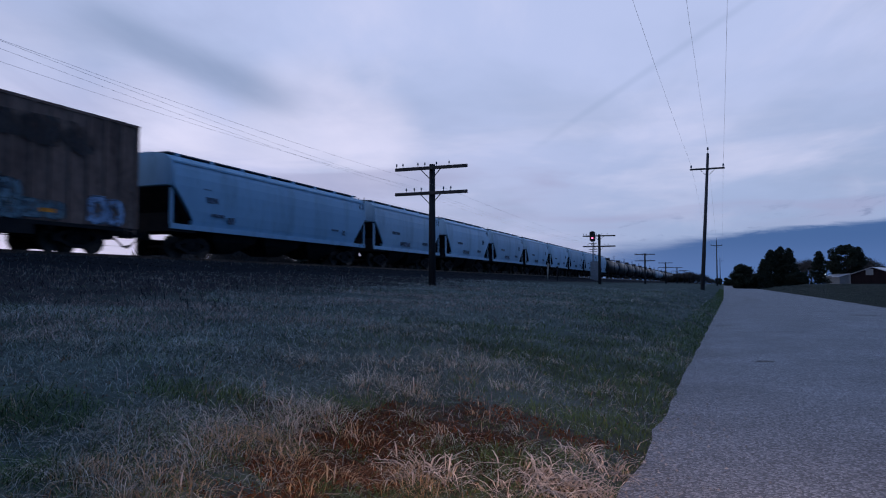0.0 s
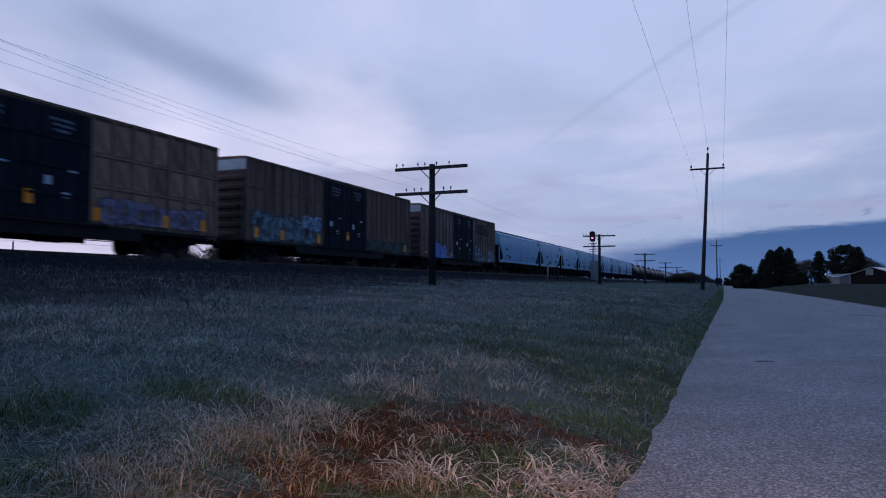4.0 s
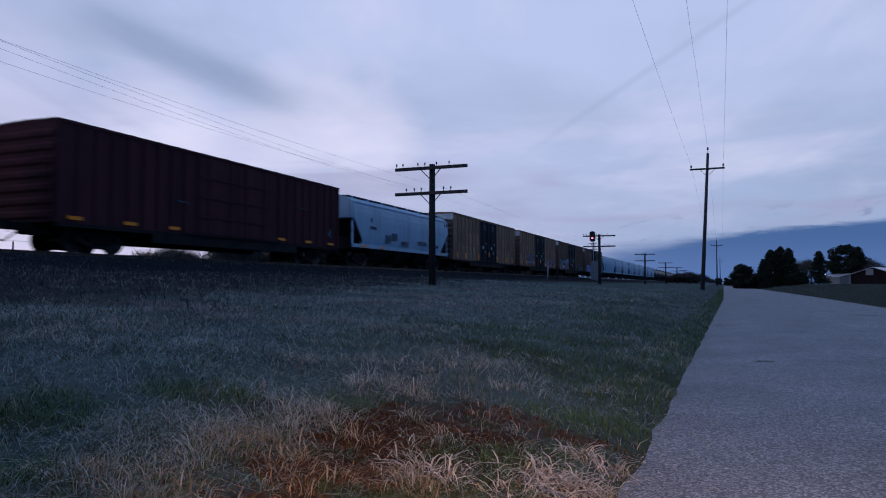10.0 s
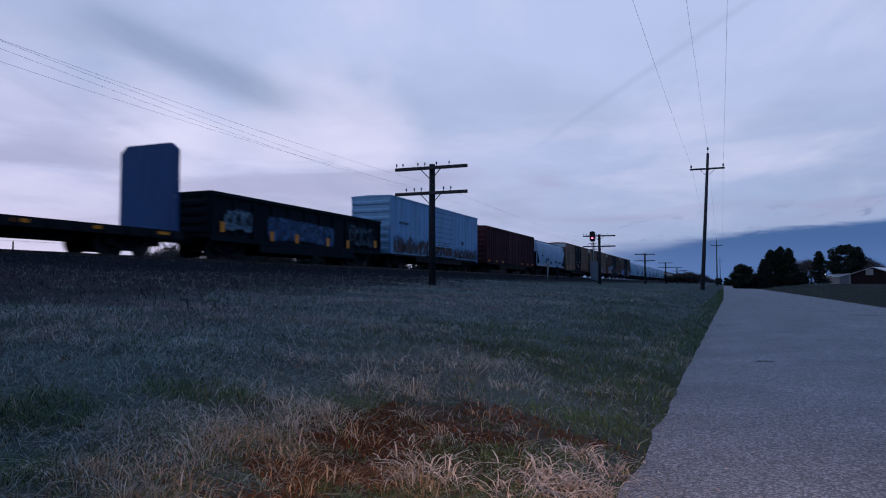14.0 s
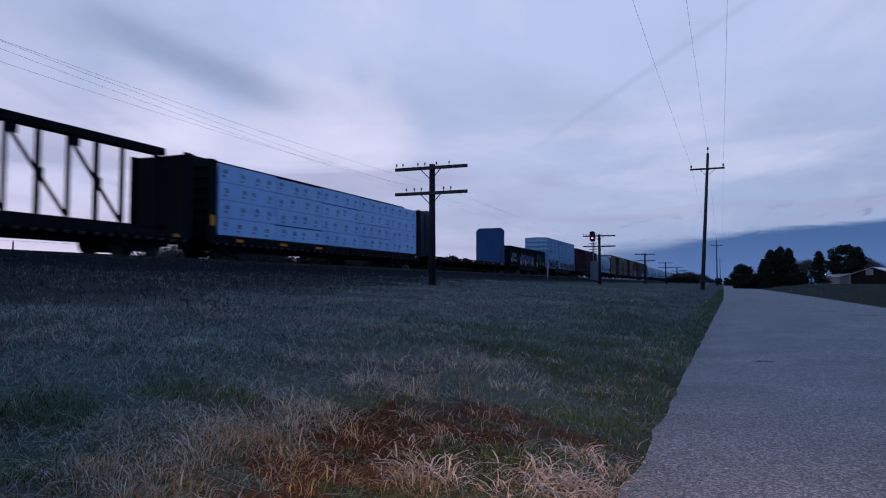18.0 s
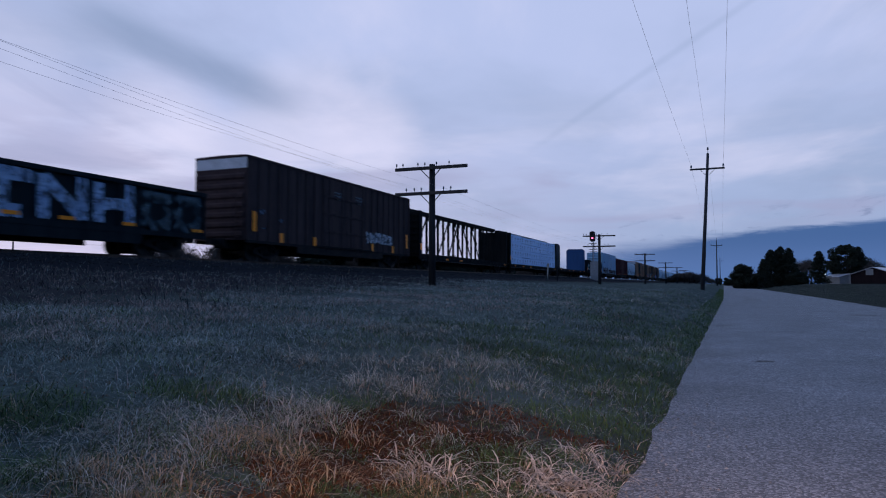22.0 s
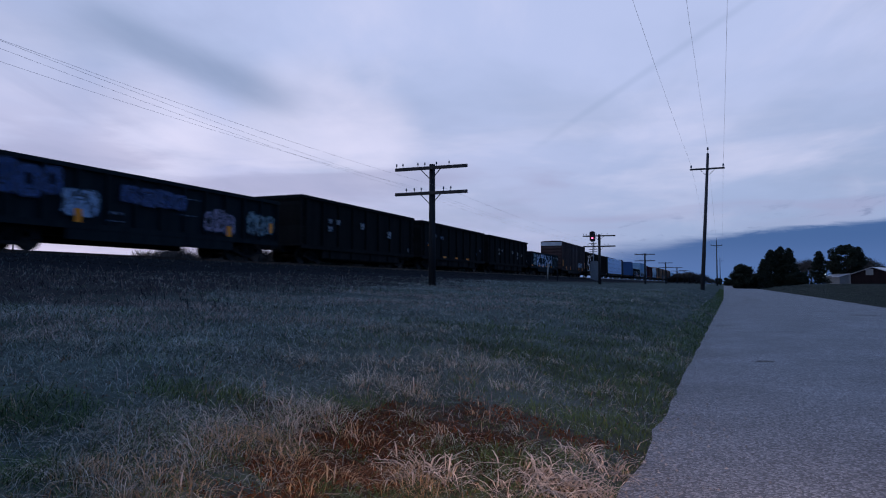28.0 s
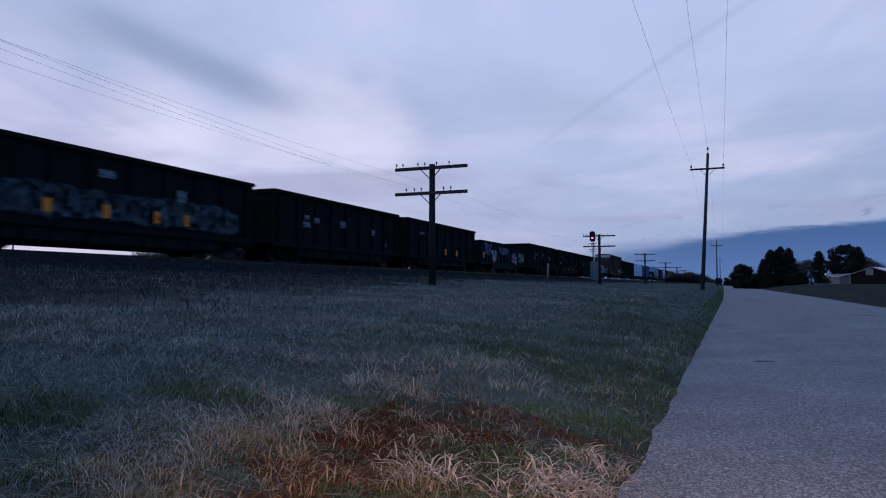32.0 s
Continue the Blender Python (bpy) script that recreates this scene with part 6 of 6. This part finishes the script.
# ---------- farm buildings beyond the road ----------
def gabled(name, az, depth, w, d, eave, ridge, turn, wall, roof, label, wins, panel=None):
    x, y = spot(az, depth)
    z = ground_z(x, y)
    b = thing(name, (x, y, z), label, "house" if name == "farmhouse" else "barn", "farm buildings")
    b.rotation_euler = (0, 0, turn)
    for sy in (-1, 1):
        bm = bmesh.new()
        prof = [(-w / 2, -0.3), (w / 2, -0.3), (w / 2, eave), (0, ridge), (-w / 2, eave)]
        f = [[bm.verts.new((px, yy, pz)) for px, pz in prof] for yy in (sy * d / 2 - 0.09, sy * d / 2 + 0.09)]
        for i in range(5):
            bm.faces.new((f[0][i], f[0][(i + 1) % 5], f[1][(i + 1) % 5], f[1][i]))
        bm.faces.new(f[0][::-1])
        bm.faces.new(f[1])
        part("gable_wall", bm, wall, b)
    for sx in (-1, 1):
        part("side_wall", boxes((-0.09, 0.09, -d / 2 + 0.1, d / 2 - 0.1, -0.3, eave - 0.05)), wall, b, "", (sx * (w / 2 - 0.09), 0, 0))
        part("corner_board", boxes((-0.12, 0.12, -0.04, 0.04, -0.3, eave - 0.05)), barn_white, b, "white corner board", (sx * (w / 2 - 0.06), -d / 2 - 0.135, 0))
        bm = bmesh.new()
        over = 0.4
        rise = (ridge - eave) / (w / 2)
        pts = [(0, ridge + 0.02), (w / 2 + over, eave - rise * over + 0.02), (w / 2 + over, eave - rise * over + 0.14), (0, ridge + 0.14)]
        f = [[bm.verts.new((sx * px, yy, pz)) for px, pz in pts] for yy in (-d / 2 - over, d / 2 + over)]
        for i in range(4):
            bm.faces.new((f[0][i], f[0][(i + 1) % 4], f[1][(i + 1) % 4], f[1][i]))
        bm.faces.new(f[0][::-1])
        bm.faces.new(f[1])
        part("roof_slope", bm, roof, b)
    for wx, wz, ww, wh in wins:
        win = part("window", boxes((-ww / 2, ww / 2, -0.03, 0.03, -wh / 2, wh / 2)), barn_white, b, "white-framed window", (wx, -d / 2 - 0.125, wz))
        part("pane", boxes((-ww / 2 + 0.08, ww / 2 - 0.08, -0.012, 0.012, -wh / 2 + 0.08, wh / 2 - 0.08)), dark_glass, win, "", (0, -0.045, 0))
    if panel:
        part("gable_panel", boxes((-0.75, 0.75, -0.03, 0.03, -0.7, 0.7)), barn_white, b, "pale panel in the gable", (panel[0], -d / 2 - 0.125, panel[1]))
    return b


gabled("farmhouse", 637, 160, 9.2, 14.0, 2.15, 3.75, -0.42, barn_red, metal_roof, "low dark red farm building with a pale metal roof", [], (-0.6, 2.75))
gabled("shed", 580, 168, 5.2, 5.0, 1.7, 2.35, 0.5, barn_white, metal_roof, "small pale shed beside the farm building", [])
x, y = spot(556, 150)
z = ground_z(x, y)
yl = thing("yard_lamp", (x, y, z), "small white yard lamp on a post by the trees", "lamp")
part("post", tube(bmesh.new(), (0, 0, -0.2), (0, 0, 2.1), 0.05, n=8), creosote, yl)
part("bulb", tube(bmesh.new(), (0, 0, 2.1), (0, 0, 2.3), 0.07, 0.05, n=10), yard_light, yl, "glowing white bulb")


# ---------- grass and weeds ----------
def grass_material(name, col, other, third, scale, rough=0.75):
    """Blades coloured one by one, in drifts of a third colour."""
    m = bpy.data.materials.new(name)
    m.use_nodes = True
    nd, lk = m.node_tree.nodes, m.node_tree.links
    b = nd["Principled BSDF"]
    b.inputs["Roughness"].default_value = rough
    b.inputs["Specular IOR Level"].default_value = 0.1
    geo = nd.new("ShaderNodeNewGeometry")
    ramp = nd.new("ShaderNodeValToRGB")
    els = ramp.color_ramp.elements
    els[0].color, els[1].color = rgba(col), rgba(other)
    lk.new(geo.outputs["Random Per Island"], ramp.inputs[0])
    n = nd.new("ShaderNodeTexNoise")
    n.inputs["Scale"].default_value, n.inputs["Detail"].default_value = scale, 4
    lk.new(geo.outputs["Position"], n.inputs["Vector"])
    mr = nd.new("ShaderNodeMapRange")
    mr.inputs[1].default_value, mr.inputs[2].default_value = 0.46, 0.64
    lk.new(n.outputs["Fac"], mr.inputs[0])
    mx = nd.new("ShaderNodeMix")
    mx.data_type = "RGBA"
    lk.new(mr.outputs[0], mx.inputs[0])
    lk.new(ramp.outputs[0], mx.inputs[6])
    mx.inputs[7].default_value = rgba(third)
    lk.new(mx.outputs[2], b.inputs["Base Color"])
    return m


litter = grass_material("grey_field_grass", (0.122, 0.155, 0.150), (0.335, 0.385, 0.372), (0.134, 0.176, 0.164), 0.5)
straw = grass_material("dead_straw", (0.10, 0.098, 0.085), (0.52, 0.50, 0.43), (0.22, 0.21, 0.18), 1.6)
gold = grass_material("golden_straw", (0.10, 0.066, 0.038), (0.54, 0.41, 0.27), (0.22, 0.145, 0.08), 2.5)
fresh = grass_material("green_grass", (0.026, 0.052, 0.018), (0.105, 0.165, 0.060), (0.046, 0.075, 0.030), 0.9)
thatch = grass_material("rusty_thatch", (0.034, 0.013, 0.005), (0.135, 0.050, 0.018), (0.072, 0.026, 0.009), 5.0)
bandy = grass_material("brown_bank_straw", (0.17, 0.125, 0.110), (0.50, 0.385, 0.345), (0.26, 0.20, 0.18), 0.6)
verge = grass_material("verge_weeds", (0.036, 0.044, 0.036), (0.070, 0.080, 0.066), (0.050, 0.060, 0.050), 0.15)
matted = grass_material("matted_straw", (0.13, 0.105, 0.085), (0.62, 0.53, 0.44), (0.30, 0.25, 0.205), 3.0)
burnt = grass_material("burnt_weeds", (0.018, 0.018, 0.021), (0.054, 0.049, 0.052), (0.029, 0.028, 0.031), 0.3)
RND = np.random.default_rng(4)


def blades(name, roots, heights, widths, leans, material, label, ways=None, category="grass"):
    """Curved tapering blades, one per root (x, y, z), all in one mesh."""
    n = len(roots)
    p = np.asarray(roots, dtype=np.float64)
    h, w, ln = (np.asarray(v, dtype=np.float64)[:, None] for v in (heights, widths, leans))
    a = RND.uniform(0, math.tau, n) if ways is None else np.asarray(ways)
    out = np.stack([np.cos(a), np.sin(a), np.zeros(n)], 1)
    b = a + RND.uniform(0.8, 2.3, n)
    side = np.stack([np.cos(b), np.sin(b), np.zeros(n)], 1)
    upv = np.array([[0.0, 0.0, 1.0]])
    rows = []
    for f, taper in ((0.0, 0.8), (0.4, 1.0), (0.75, 0.6)):
        c = p + out * (h * ln * f ** 1.7) + upv * (h * f * (1 - 0.55 * np.minimum(ln, 1.3) * f ** 1.3))
        rows += [c - side * w * taper / 2, c + side * w * taper / 2]
    tip = p + out * (h * ln * 1.05) + upv * (h * np.maximum(0.06, 1 - 0.72 * ln))
    verts = np.stack(rows + [tip], 1).reshape(-1, 3)
    base = (np.arange(n) * 7)[:, None]
    quads = np.concatenate([base + np.array([[0, 1, 3, 2]]), base + np.array([[2, 3, 5, 4]])], 1).reshape(-1, 2, 4)
    tris = base + np.array([[4, 5, 6]])
    loops = np.concatenate([quads.reshape(n, 8), tris], 1).reshape(-1)
    starts = (np.arange(n) * 11)[:, None] + np.array([[0, 4, 8]])
    me = bpy.data.meshes.new(name)
    me.vertices.add(n * 7)
    me.loops.add(n * 11)
    me.polygons.add(n * 3)
    me.vertices.foreach_set("co", verts.reshape(-1).astype(np.float32))
    me.loops.foreach_set("vertex_index", loops.astype(np.int32))
    me.polygons.foreach_set("loop_start", starts.reshape(-1).astype(np.int32))
    me.polygons.foreach_set("use_smooth", np.ones(n * 3, dtype=bool))
    me.update(calc_edges=True)
    me.materials.append(material)
    return tagged(new(name, me), label, category, "", "stuff")


def drift(x, y, scale, seed):
    """Smooth random hills over the plan, from -1 to 1, at two sizes."""
    total = 0.0
    for gain, s in ((0.7, scale), (0.3, scale * 2.7)):
        u, v = x * s + seed * 17.3, y * s + seed * 5.9
        i, j = np.floor(u), np.floor(v)
        fu, fv = u - i, v - j
        fu, fv = fu * fu * (3 - 2 * fu), fv * fv * (3 - 2 * fv)
        cell = lambda a, b: np.modf(np.abs(np.sin(a * 127.1 + b * 311.7 + seed * 74.7) * 43758.5453))[0] * 2 - 1
        total = total + gain * ((cell(i, j) * (1 - fu) + cell(i + 1, j) * fu) * (1 - fv) + (cell(i, j + 1) * (1 - fu) + cell(i + 1, j + 1) * fu) * fv)
    return total


def zone(x, y, spots, fray=0.7):
    """How far inside one of the patches (x, y, half width, half length) a place lies, 0 to 1, with ragged rims."""
    rag = fray * drift(x, y, 5.0, 3.0) + 0.5 * fray * drift(x, y, 1.5, 8.0)
    best = np.zeros(len(x))
    for a, b, ra, rl in spots:
        u = (x - a) * math.cos(YAW) + (y - b) * math.sin(YAW)
        v = (y - b) * math.cos(YAW) - (x - a) * math.sin(YAW)
        best = np.maximum(best, 1.05 - (u / ra) ** 2 - (v / rl) ** 2 + rag)
    return np.clip(best * 1.6, 0, 1)


RUST = [(-1.60, 3.10, 0.30, 0.36), (-1.46, 3.70, 0.50, 0.30), (-1.62, 2.30, 0.22, 0.24), (-1.25, 4.15, 0.36, 0.28), (-1.51, 2.62, 0.24, 0.24), (-0.72, 4.15, 0.34, 0.14)]
GOLD = [(-1.8, 2.52, 0.37, 0.28), (-2.0, 1.94, 0.23, 0.25), (-1.75, 2.95, 0.18, 0.19), (-1.3, 2.73, 0.19, 0.21), (-1.44, 2.31, 0.14, 0.07), (-1.76, 1.96, 0.16, 0.09), (-1.35, 4.13, 0.26, 0.19)]
CREAM = [(-0.70, 3.22, 0.22, 0.24), (-1.24, 2.92, 0.09, 0.12), (-0.58, 3.75, 0.11, 0.14), (-0.86, 2.9, 0.10, 0.07)]
LUSH = [(-0.99, 3.37, 0.19, 0.22), (-0.67, 4.69, 0.7, 0.3), (-0.71, 6.32, 1.0, 1.06), (-1.41, 7.09, 1.1, 0.9), (-2.86, 2.22, 0.28, 0.32), (-2.68, 3.07, 0.37, 0.26), (-1.95, 3.62, 0.36, 0.22), (-2.23, 1.7, 0.13, 0.16), (-1.47, 2.36, 0.07, 0.09), (-1.35, 3.22, 0.2, 0.13), (-0.68, 13.45, 2.2, 3.6), (-1.81, 8.78, 2.0, 0.7)]
PALE = [(-1.97, 5.87, 0.59, 0.84), (-1.92, 4.18, 0.48, 0.41), (-1.96, 3.08, 0.35, 0.23), (-0.68, 5.31, 0.35, 0.26), (-0.94, 5.91, 0.3, 0.3), (-2.65, 4.91, 0.68, 0.44), (-2.05, 2.65, 0.21, 0.18), (-1.29, 5.01, 0.32, 0.25)]
BAND = [(-5.74, 4.97, 1.28, 0.8), (-5.37, 6.8, 1.72, 0.91), (-6.0, 11.31, 3.06, 1.41), (-6.25, 15.96, 3.22, 2.07), (-7.26, 7.17, 1.35, 0.71), (-4.98, 3.85, 0.56, 0.5), (-7.0, 24.0, 2.6, 3.0)]
DARK = [(-1.8, 2.86, 0.10, 0.08), (-1.31, 4.78, 0.18, 0.12), (-3.81, 11.65, 0.36, 0.73), (-2.88, 3.07, 0.08, 0.08), (-2.67, 3.2, 0.08, 0.08), (-0.61, 3.64, 0.13, 0.10), (-1.49, 3.89, 0.12, 0.12), (-3.1, 2.63, 0.18, 0.12), (-5.39, 7.16, 0.2, 0.36), (-1.99, 9.29, 0.36, 0.42)]


def scattered(n, r0, r1, lo=-58, hi=14):
    """Places over the field, thinning out with the square of the distance."""
    r = r0 * (r1 / r0) ** RND.random(n)
    a = np.radians(RND.uniform(lo, hi, n))
    return r * np.sin(a), r * np.cos(a)


def road_rim(y):
    return -0.5 + np.where(y < 50, 0.0183 * y, 0.915 + 0.009 * (y - 50))


def rooted(x, y, keep, over=0.03):
    """The places that are kept, by chance, off the road, set on the ground."""
    ok = (RND.random(len(x)) < keep) & (x < road_rim(y) + over + 0.13 * drift(x, y, 1.6, 2.0))
    return np.array([(a, b, ground_z(min(a, road_left(b) - 0.01), b) - 0.012) for a, b in zip(x[ok], y[ok])])


def tufted(x, y, keep, per, radius, over=0.03):
    """Clumps of blades, and for each blade the way it falls: outwards from its clump, combed to one side."""
    ok = RND.random(len(x)) < keep
    x, y = x[ok], y[ok]
    count = np.maximum(2, (per * RND.uniform(0.4, 1.6, len(x))).astype(int))
    comb, wide = RND.uniform(0, math.tau, len(x)), radius * RND.uniform(0.5, 1.5, len(x))
    own = np.repeat(np.arange(len(x)), count)
    dx, dy = RND.normal(0, 1, len(own)) * wide[own], RND.normal(0, 1, len(own)) * wide[own]
    way = np.arctan2(dy + 0.7 * radius * np.sin(comb[own]), dx + 0.7 * radius * np.cos(comb[own])) + RND.normal(0, 0.4, len(own))
    bx, by = x[own] + dx, y[own] + dy
    on = bx < road_rim(by) + over
    bx, by, way = bx[on], by[on], way[on]
    return np.array([(a, b, ground_z(min(a, road_left(b) - 0.01), b) - 0.012) for a, b in zip(bx, by)]), way


def off(r):
    return np.hypot(r[:, 0], r[:, 1])


def sized(r, lo, hi):
    return RND.uniform(lo, hi, len(r))


def near_land(x, y):
    """Weights of the grass kinds at the given places."""
    rust, lush, dark = zone(x, y, RUST, 1.5), zone(x, y, LUSH), zone(x, y, DARK, 0.4)
    cream, bank = zone(x, y, CREAM), x < -7.4 - 0.19 * np.clip(y - 6, 0, 36) + 2.2 * drift(x, y, 0.3, 2.0)
    return rust, lush, dark, cream, bank


# flat grey litter under everything
x, y = scattered(150000, 1.7, 48.0)
rust, lush, dark, cream, bank = near_land(x, y)
strip = np.clip(1.3 - (road_rim(y) - x) / np.maximum(1.6, 0.28 * y), 0, 1)
r = rooted(x, y, np.where(bank, 0.12, (0.60 + 0.6 * drift(x, y, 0.8, 5.0)) * np.clip(0.10 + 0.105 * np.hypot(x, y), 0, 1)) * (1 - 0.85 * rust) * (1 - 0.6 * lush) * (1 - 0.9 * dark) * (1 - 0.7 * cream) * (1 - 0.55 * strip))
blades("field_grass", r, sized(r, 0.04, 0.13) * (1 + 0.02 * off(r)), 0.0013 + 0.00040 * off(r), sized(r, 0.7, 2.0), litter, "dull grey-brown field grass lying low")
# short green grass in patches
x, y = scattered(190000, 1.7, 40.0)
rust, lush, dark, cream, bank = near_land(x, y)
strip = np.clip(1.3 - (road_rim(y) - x) / np.maximum(1.6, 0.28 * y), 0, 1)
r = rooted(x, y, np.where(bank, 0.02, np.clip(0.16 + 0.55 * drift(x, y, 0.55, 4.0), 0.05, 1) + 0.8 * lush + 0.5 * strip) * (1 - 0.9 * rust) * (1 - 0.8 * dark) * (1 - 0.9 * cream))
blades("green_grass", r, sized(r, 0.03, 0.10) * (1 + 0.4 * zone(r[:, 0], r[:, 1], LUSH)), 0.0016 + 0.00042 * off(r), sized(r, 0.3, 1.5), fresh, "short dark green spring grass in patches")
# pale tufts
x, y = scattered(7200, 1.7, 30.0)
rust, lush, dark, cream, bank = near_land(x, y)
r, way = tufted(x, y, np.where(bank, 0.02, np.clip(0.10 - 0.6 * drift(x, y, 0.9, 6.0), 0.02, 0.5) * np.clip(np.hypot(x, y) / 5.0, 0.45, 1) + 0.40 * zone(x, y, PALE)) * (1 - 0.93 * rust) * (1 - 0.65 * lush) * (1 - dark) * (1 - cream), 20, 0.05)
blades("straw_tufts", r, sized(r, 0.05, 0.17), sized(r, 0.0006, 0.0022) + 0.00036 * off(r), sized(r, 0.5, 1.9), straw, "pale dead grass tufts bent over", way)
# golden tufts near the rusty patches
x, y = scattered(2000, 1.6, 5.2, -58, 2)
rust, lush, dark, cream, bank = near_land(x, y)
r, way = tufted(x, y, (0.95 * zone(x, y, GOLD) + 0.04) * (1 - 0.5 * lush) * (1 - dark) * (1 - 0.8 * cream) * (1 - 0.6 * rust), 26, 0.038)
blades("golden_tufts", r, sized(r, 0.04, 0.13), sized(r, 0.0012, 0.0038), sized(r, 0.3, 1.8), gold, "golden-brown dead grass tufts", way)
# rust-red thatch
x, y = scattered(120000, 1.6, 6.0, -58, 6)
rust, lush, dark, cream, bank = near_land(x, y)
r = rooted(x, y, rust * (1 - 0.6 * cream) + 0.02)
blades("rusty_thatch", r, sized(r, 0.02, 0.06), sized(r, 0.004, 0.009), sized(r, 0.5, 1.9), thatch, "red-brown dead thatch between the tufts")
# cream mats at the road's edge, in curled locks
x, y = scattered(4200, 2.4, 5.0, -36, 2)
r, way = tufted(x, y, 0.62 * zone(x, y, CREAM, 0.9) * (1 - zone(x, y, DARK, 0.4)), 9, 0.06, 0.10)
way = way + RND.normal(0, 0.8, len(way))
r[:, 2] += RND.uniform(0, 0.03, len(r))
blades("matted_straw", r, sized(r, 0.05, 0.14), sized(r, 0.002, 0.0105), sized(r, 0.9, 2.4), matted, "cream dead grass matted flat at the road edge", way)
# single long curled leaves on top
x, y = scattered(1500, 1.8, 7.5, -58, 4)
r = rooted(x, y, 0.10 + 0.5 * zone(x, y, PALE) + 0.45 * zone(x, y, GOLD) + 0.25 * zone(x, y, CREAM))
blades("straw_stalks", r, sized(r, 0.09, 0.19), sized(r, 0.003, 0.0085), sized(r, 0.5, 1.6), matted, "long single curled dead grass leaves")
# brown straw along the foot of the bank
x, y = scattered(64000, 3.0, 40.0, -58, 0)
r = rooted(x, y, 0.9 * zone(x, y, BAND, 1.1) + 0.03)
blades("bank_straw", r, sized(r, 0.06, 0.20), 0.001 + 0.00038 * off(r), sized(r, 0.5, 1.9), bandy, "mauve-brown dead straw along the foot of the bank")
x, y = scattered(5000, 4.0, 40.0, -58, 4)
r = rooted(x, y, np.clip(0.25 - 0.9 * drift(x, y, 0.3, 9.0), 0, 1))
blades("tall_straw", r, sized(r, 0.12, 0.34), 0.0012 + 0.00022 * off(r), sized(r, 0.1, 1.2), bandy, "tall thin dead grass stalks")
x, y = -19.6 + 14.0 * RND.random(42000) ** 1.2, -10 + 150 * RND.random(42000) ** 1.7
r = rooted(x, y, np.where(x < -6.8 - 0.19 * np.clip(y - 6, 0, 36) + 2.5 * drift(x, y, 0.3, 2.0), 0.8, 0.04))
blades("embankment_weeds", r, sized(r, 0.06, 0.26), sized(r, 0.004, 0.013), sized(r, 0.3, 1.7), burnt, "dark dead weeds on the embankment slope")
x, y = RND.uniform(6.0, 24.0, 24000), 16 + 180 * RND.random(24000) ** 1.5
r = np.array([(a, b, ground_z(a, b) - 0.01) for a, b in zip(x, y) if a > road_left(b) + ROAD_WIDTH + 0.05])
blades("verge_grass", r, sized(r, 0.05, 0.16), 0.006 + 0.0006 * off(r), sized(r, 0.8, 1.8), verge, "dark low grass on the far verge")
y = 1.6 + 120 * RND.random(18000) ** 2.2
x = road_rim(y) - (0.6 * RND.random(18000) ** 2 - 0.05)
r = rooted(x, y, np.where((y < 4.2), 0.15, 0.9), 0.09)
blades("edge_grass", r, sized(r, 0.04, 0.13), 0.002 + 0.00045 * off(r), sized(r, 0.4, 1.6), fresh, "dark green grass spilling over the road edge")


# ---------- what moves ----------
def travelled(t):
    """Metres that the train has gone at t seconds: it gathers speed slowly."""
    return 11.50 * t + 0.01022 * t * t


def motions():
    times = [2.0 * k for k in range(17)]
    for car, y in CARS + BUNDLES:
        walk(car, [(t, pose(TRACK_X, y + travelled(t), RAIL_Z)) for t in times])
    spin = [(k / 30, pose(0, 0, WHEEL_R, -math.degrees(travelled(k / 30) / WHEEL_R))) for k in range(961)]
    first = WHEELSETS[0]
    walk(first, spin)
    for w in WHEELSETS[1:]:
        w.rotation_mode = "QUATERNION"
        w.animation_data_create()
        w.animation_data.action = first.animation_data.action
        w.animation_data.action_slot = first.animation_data.action_slot


motions()
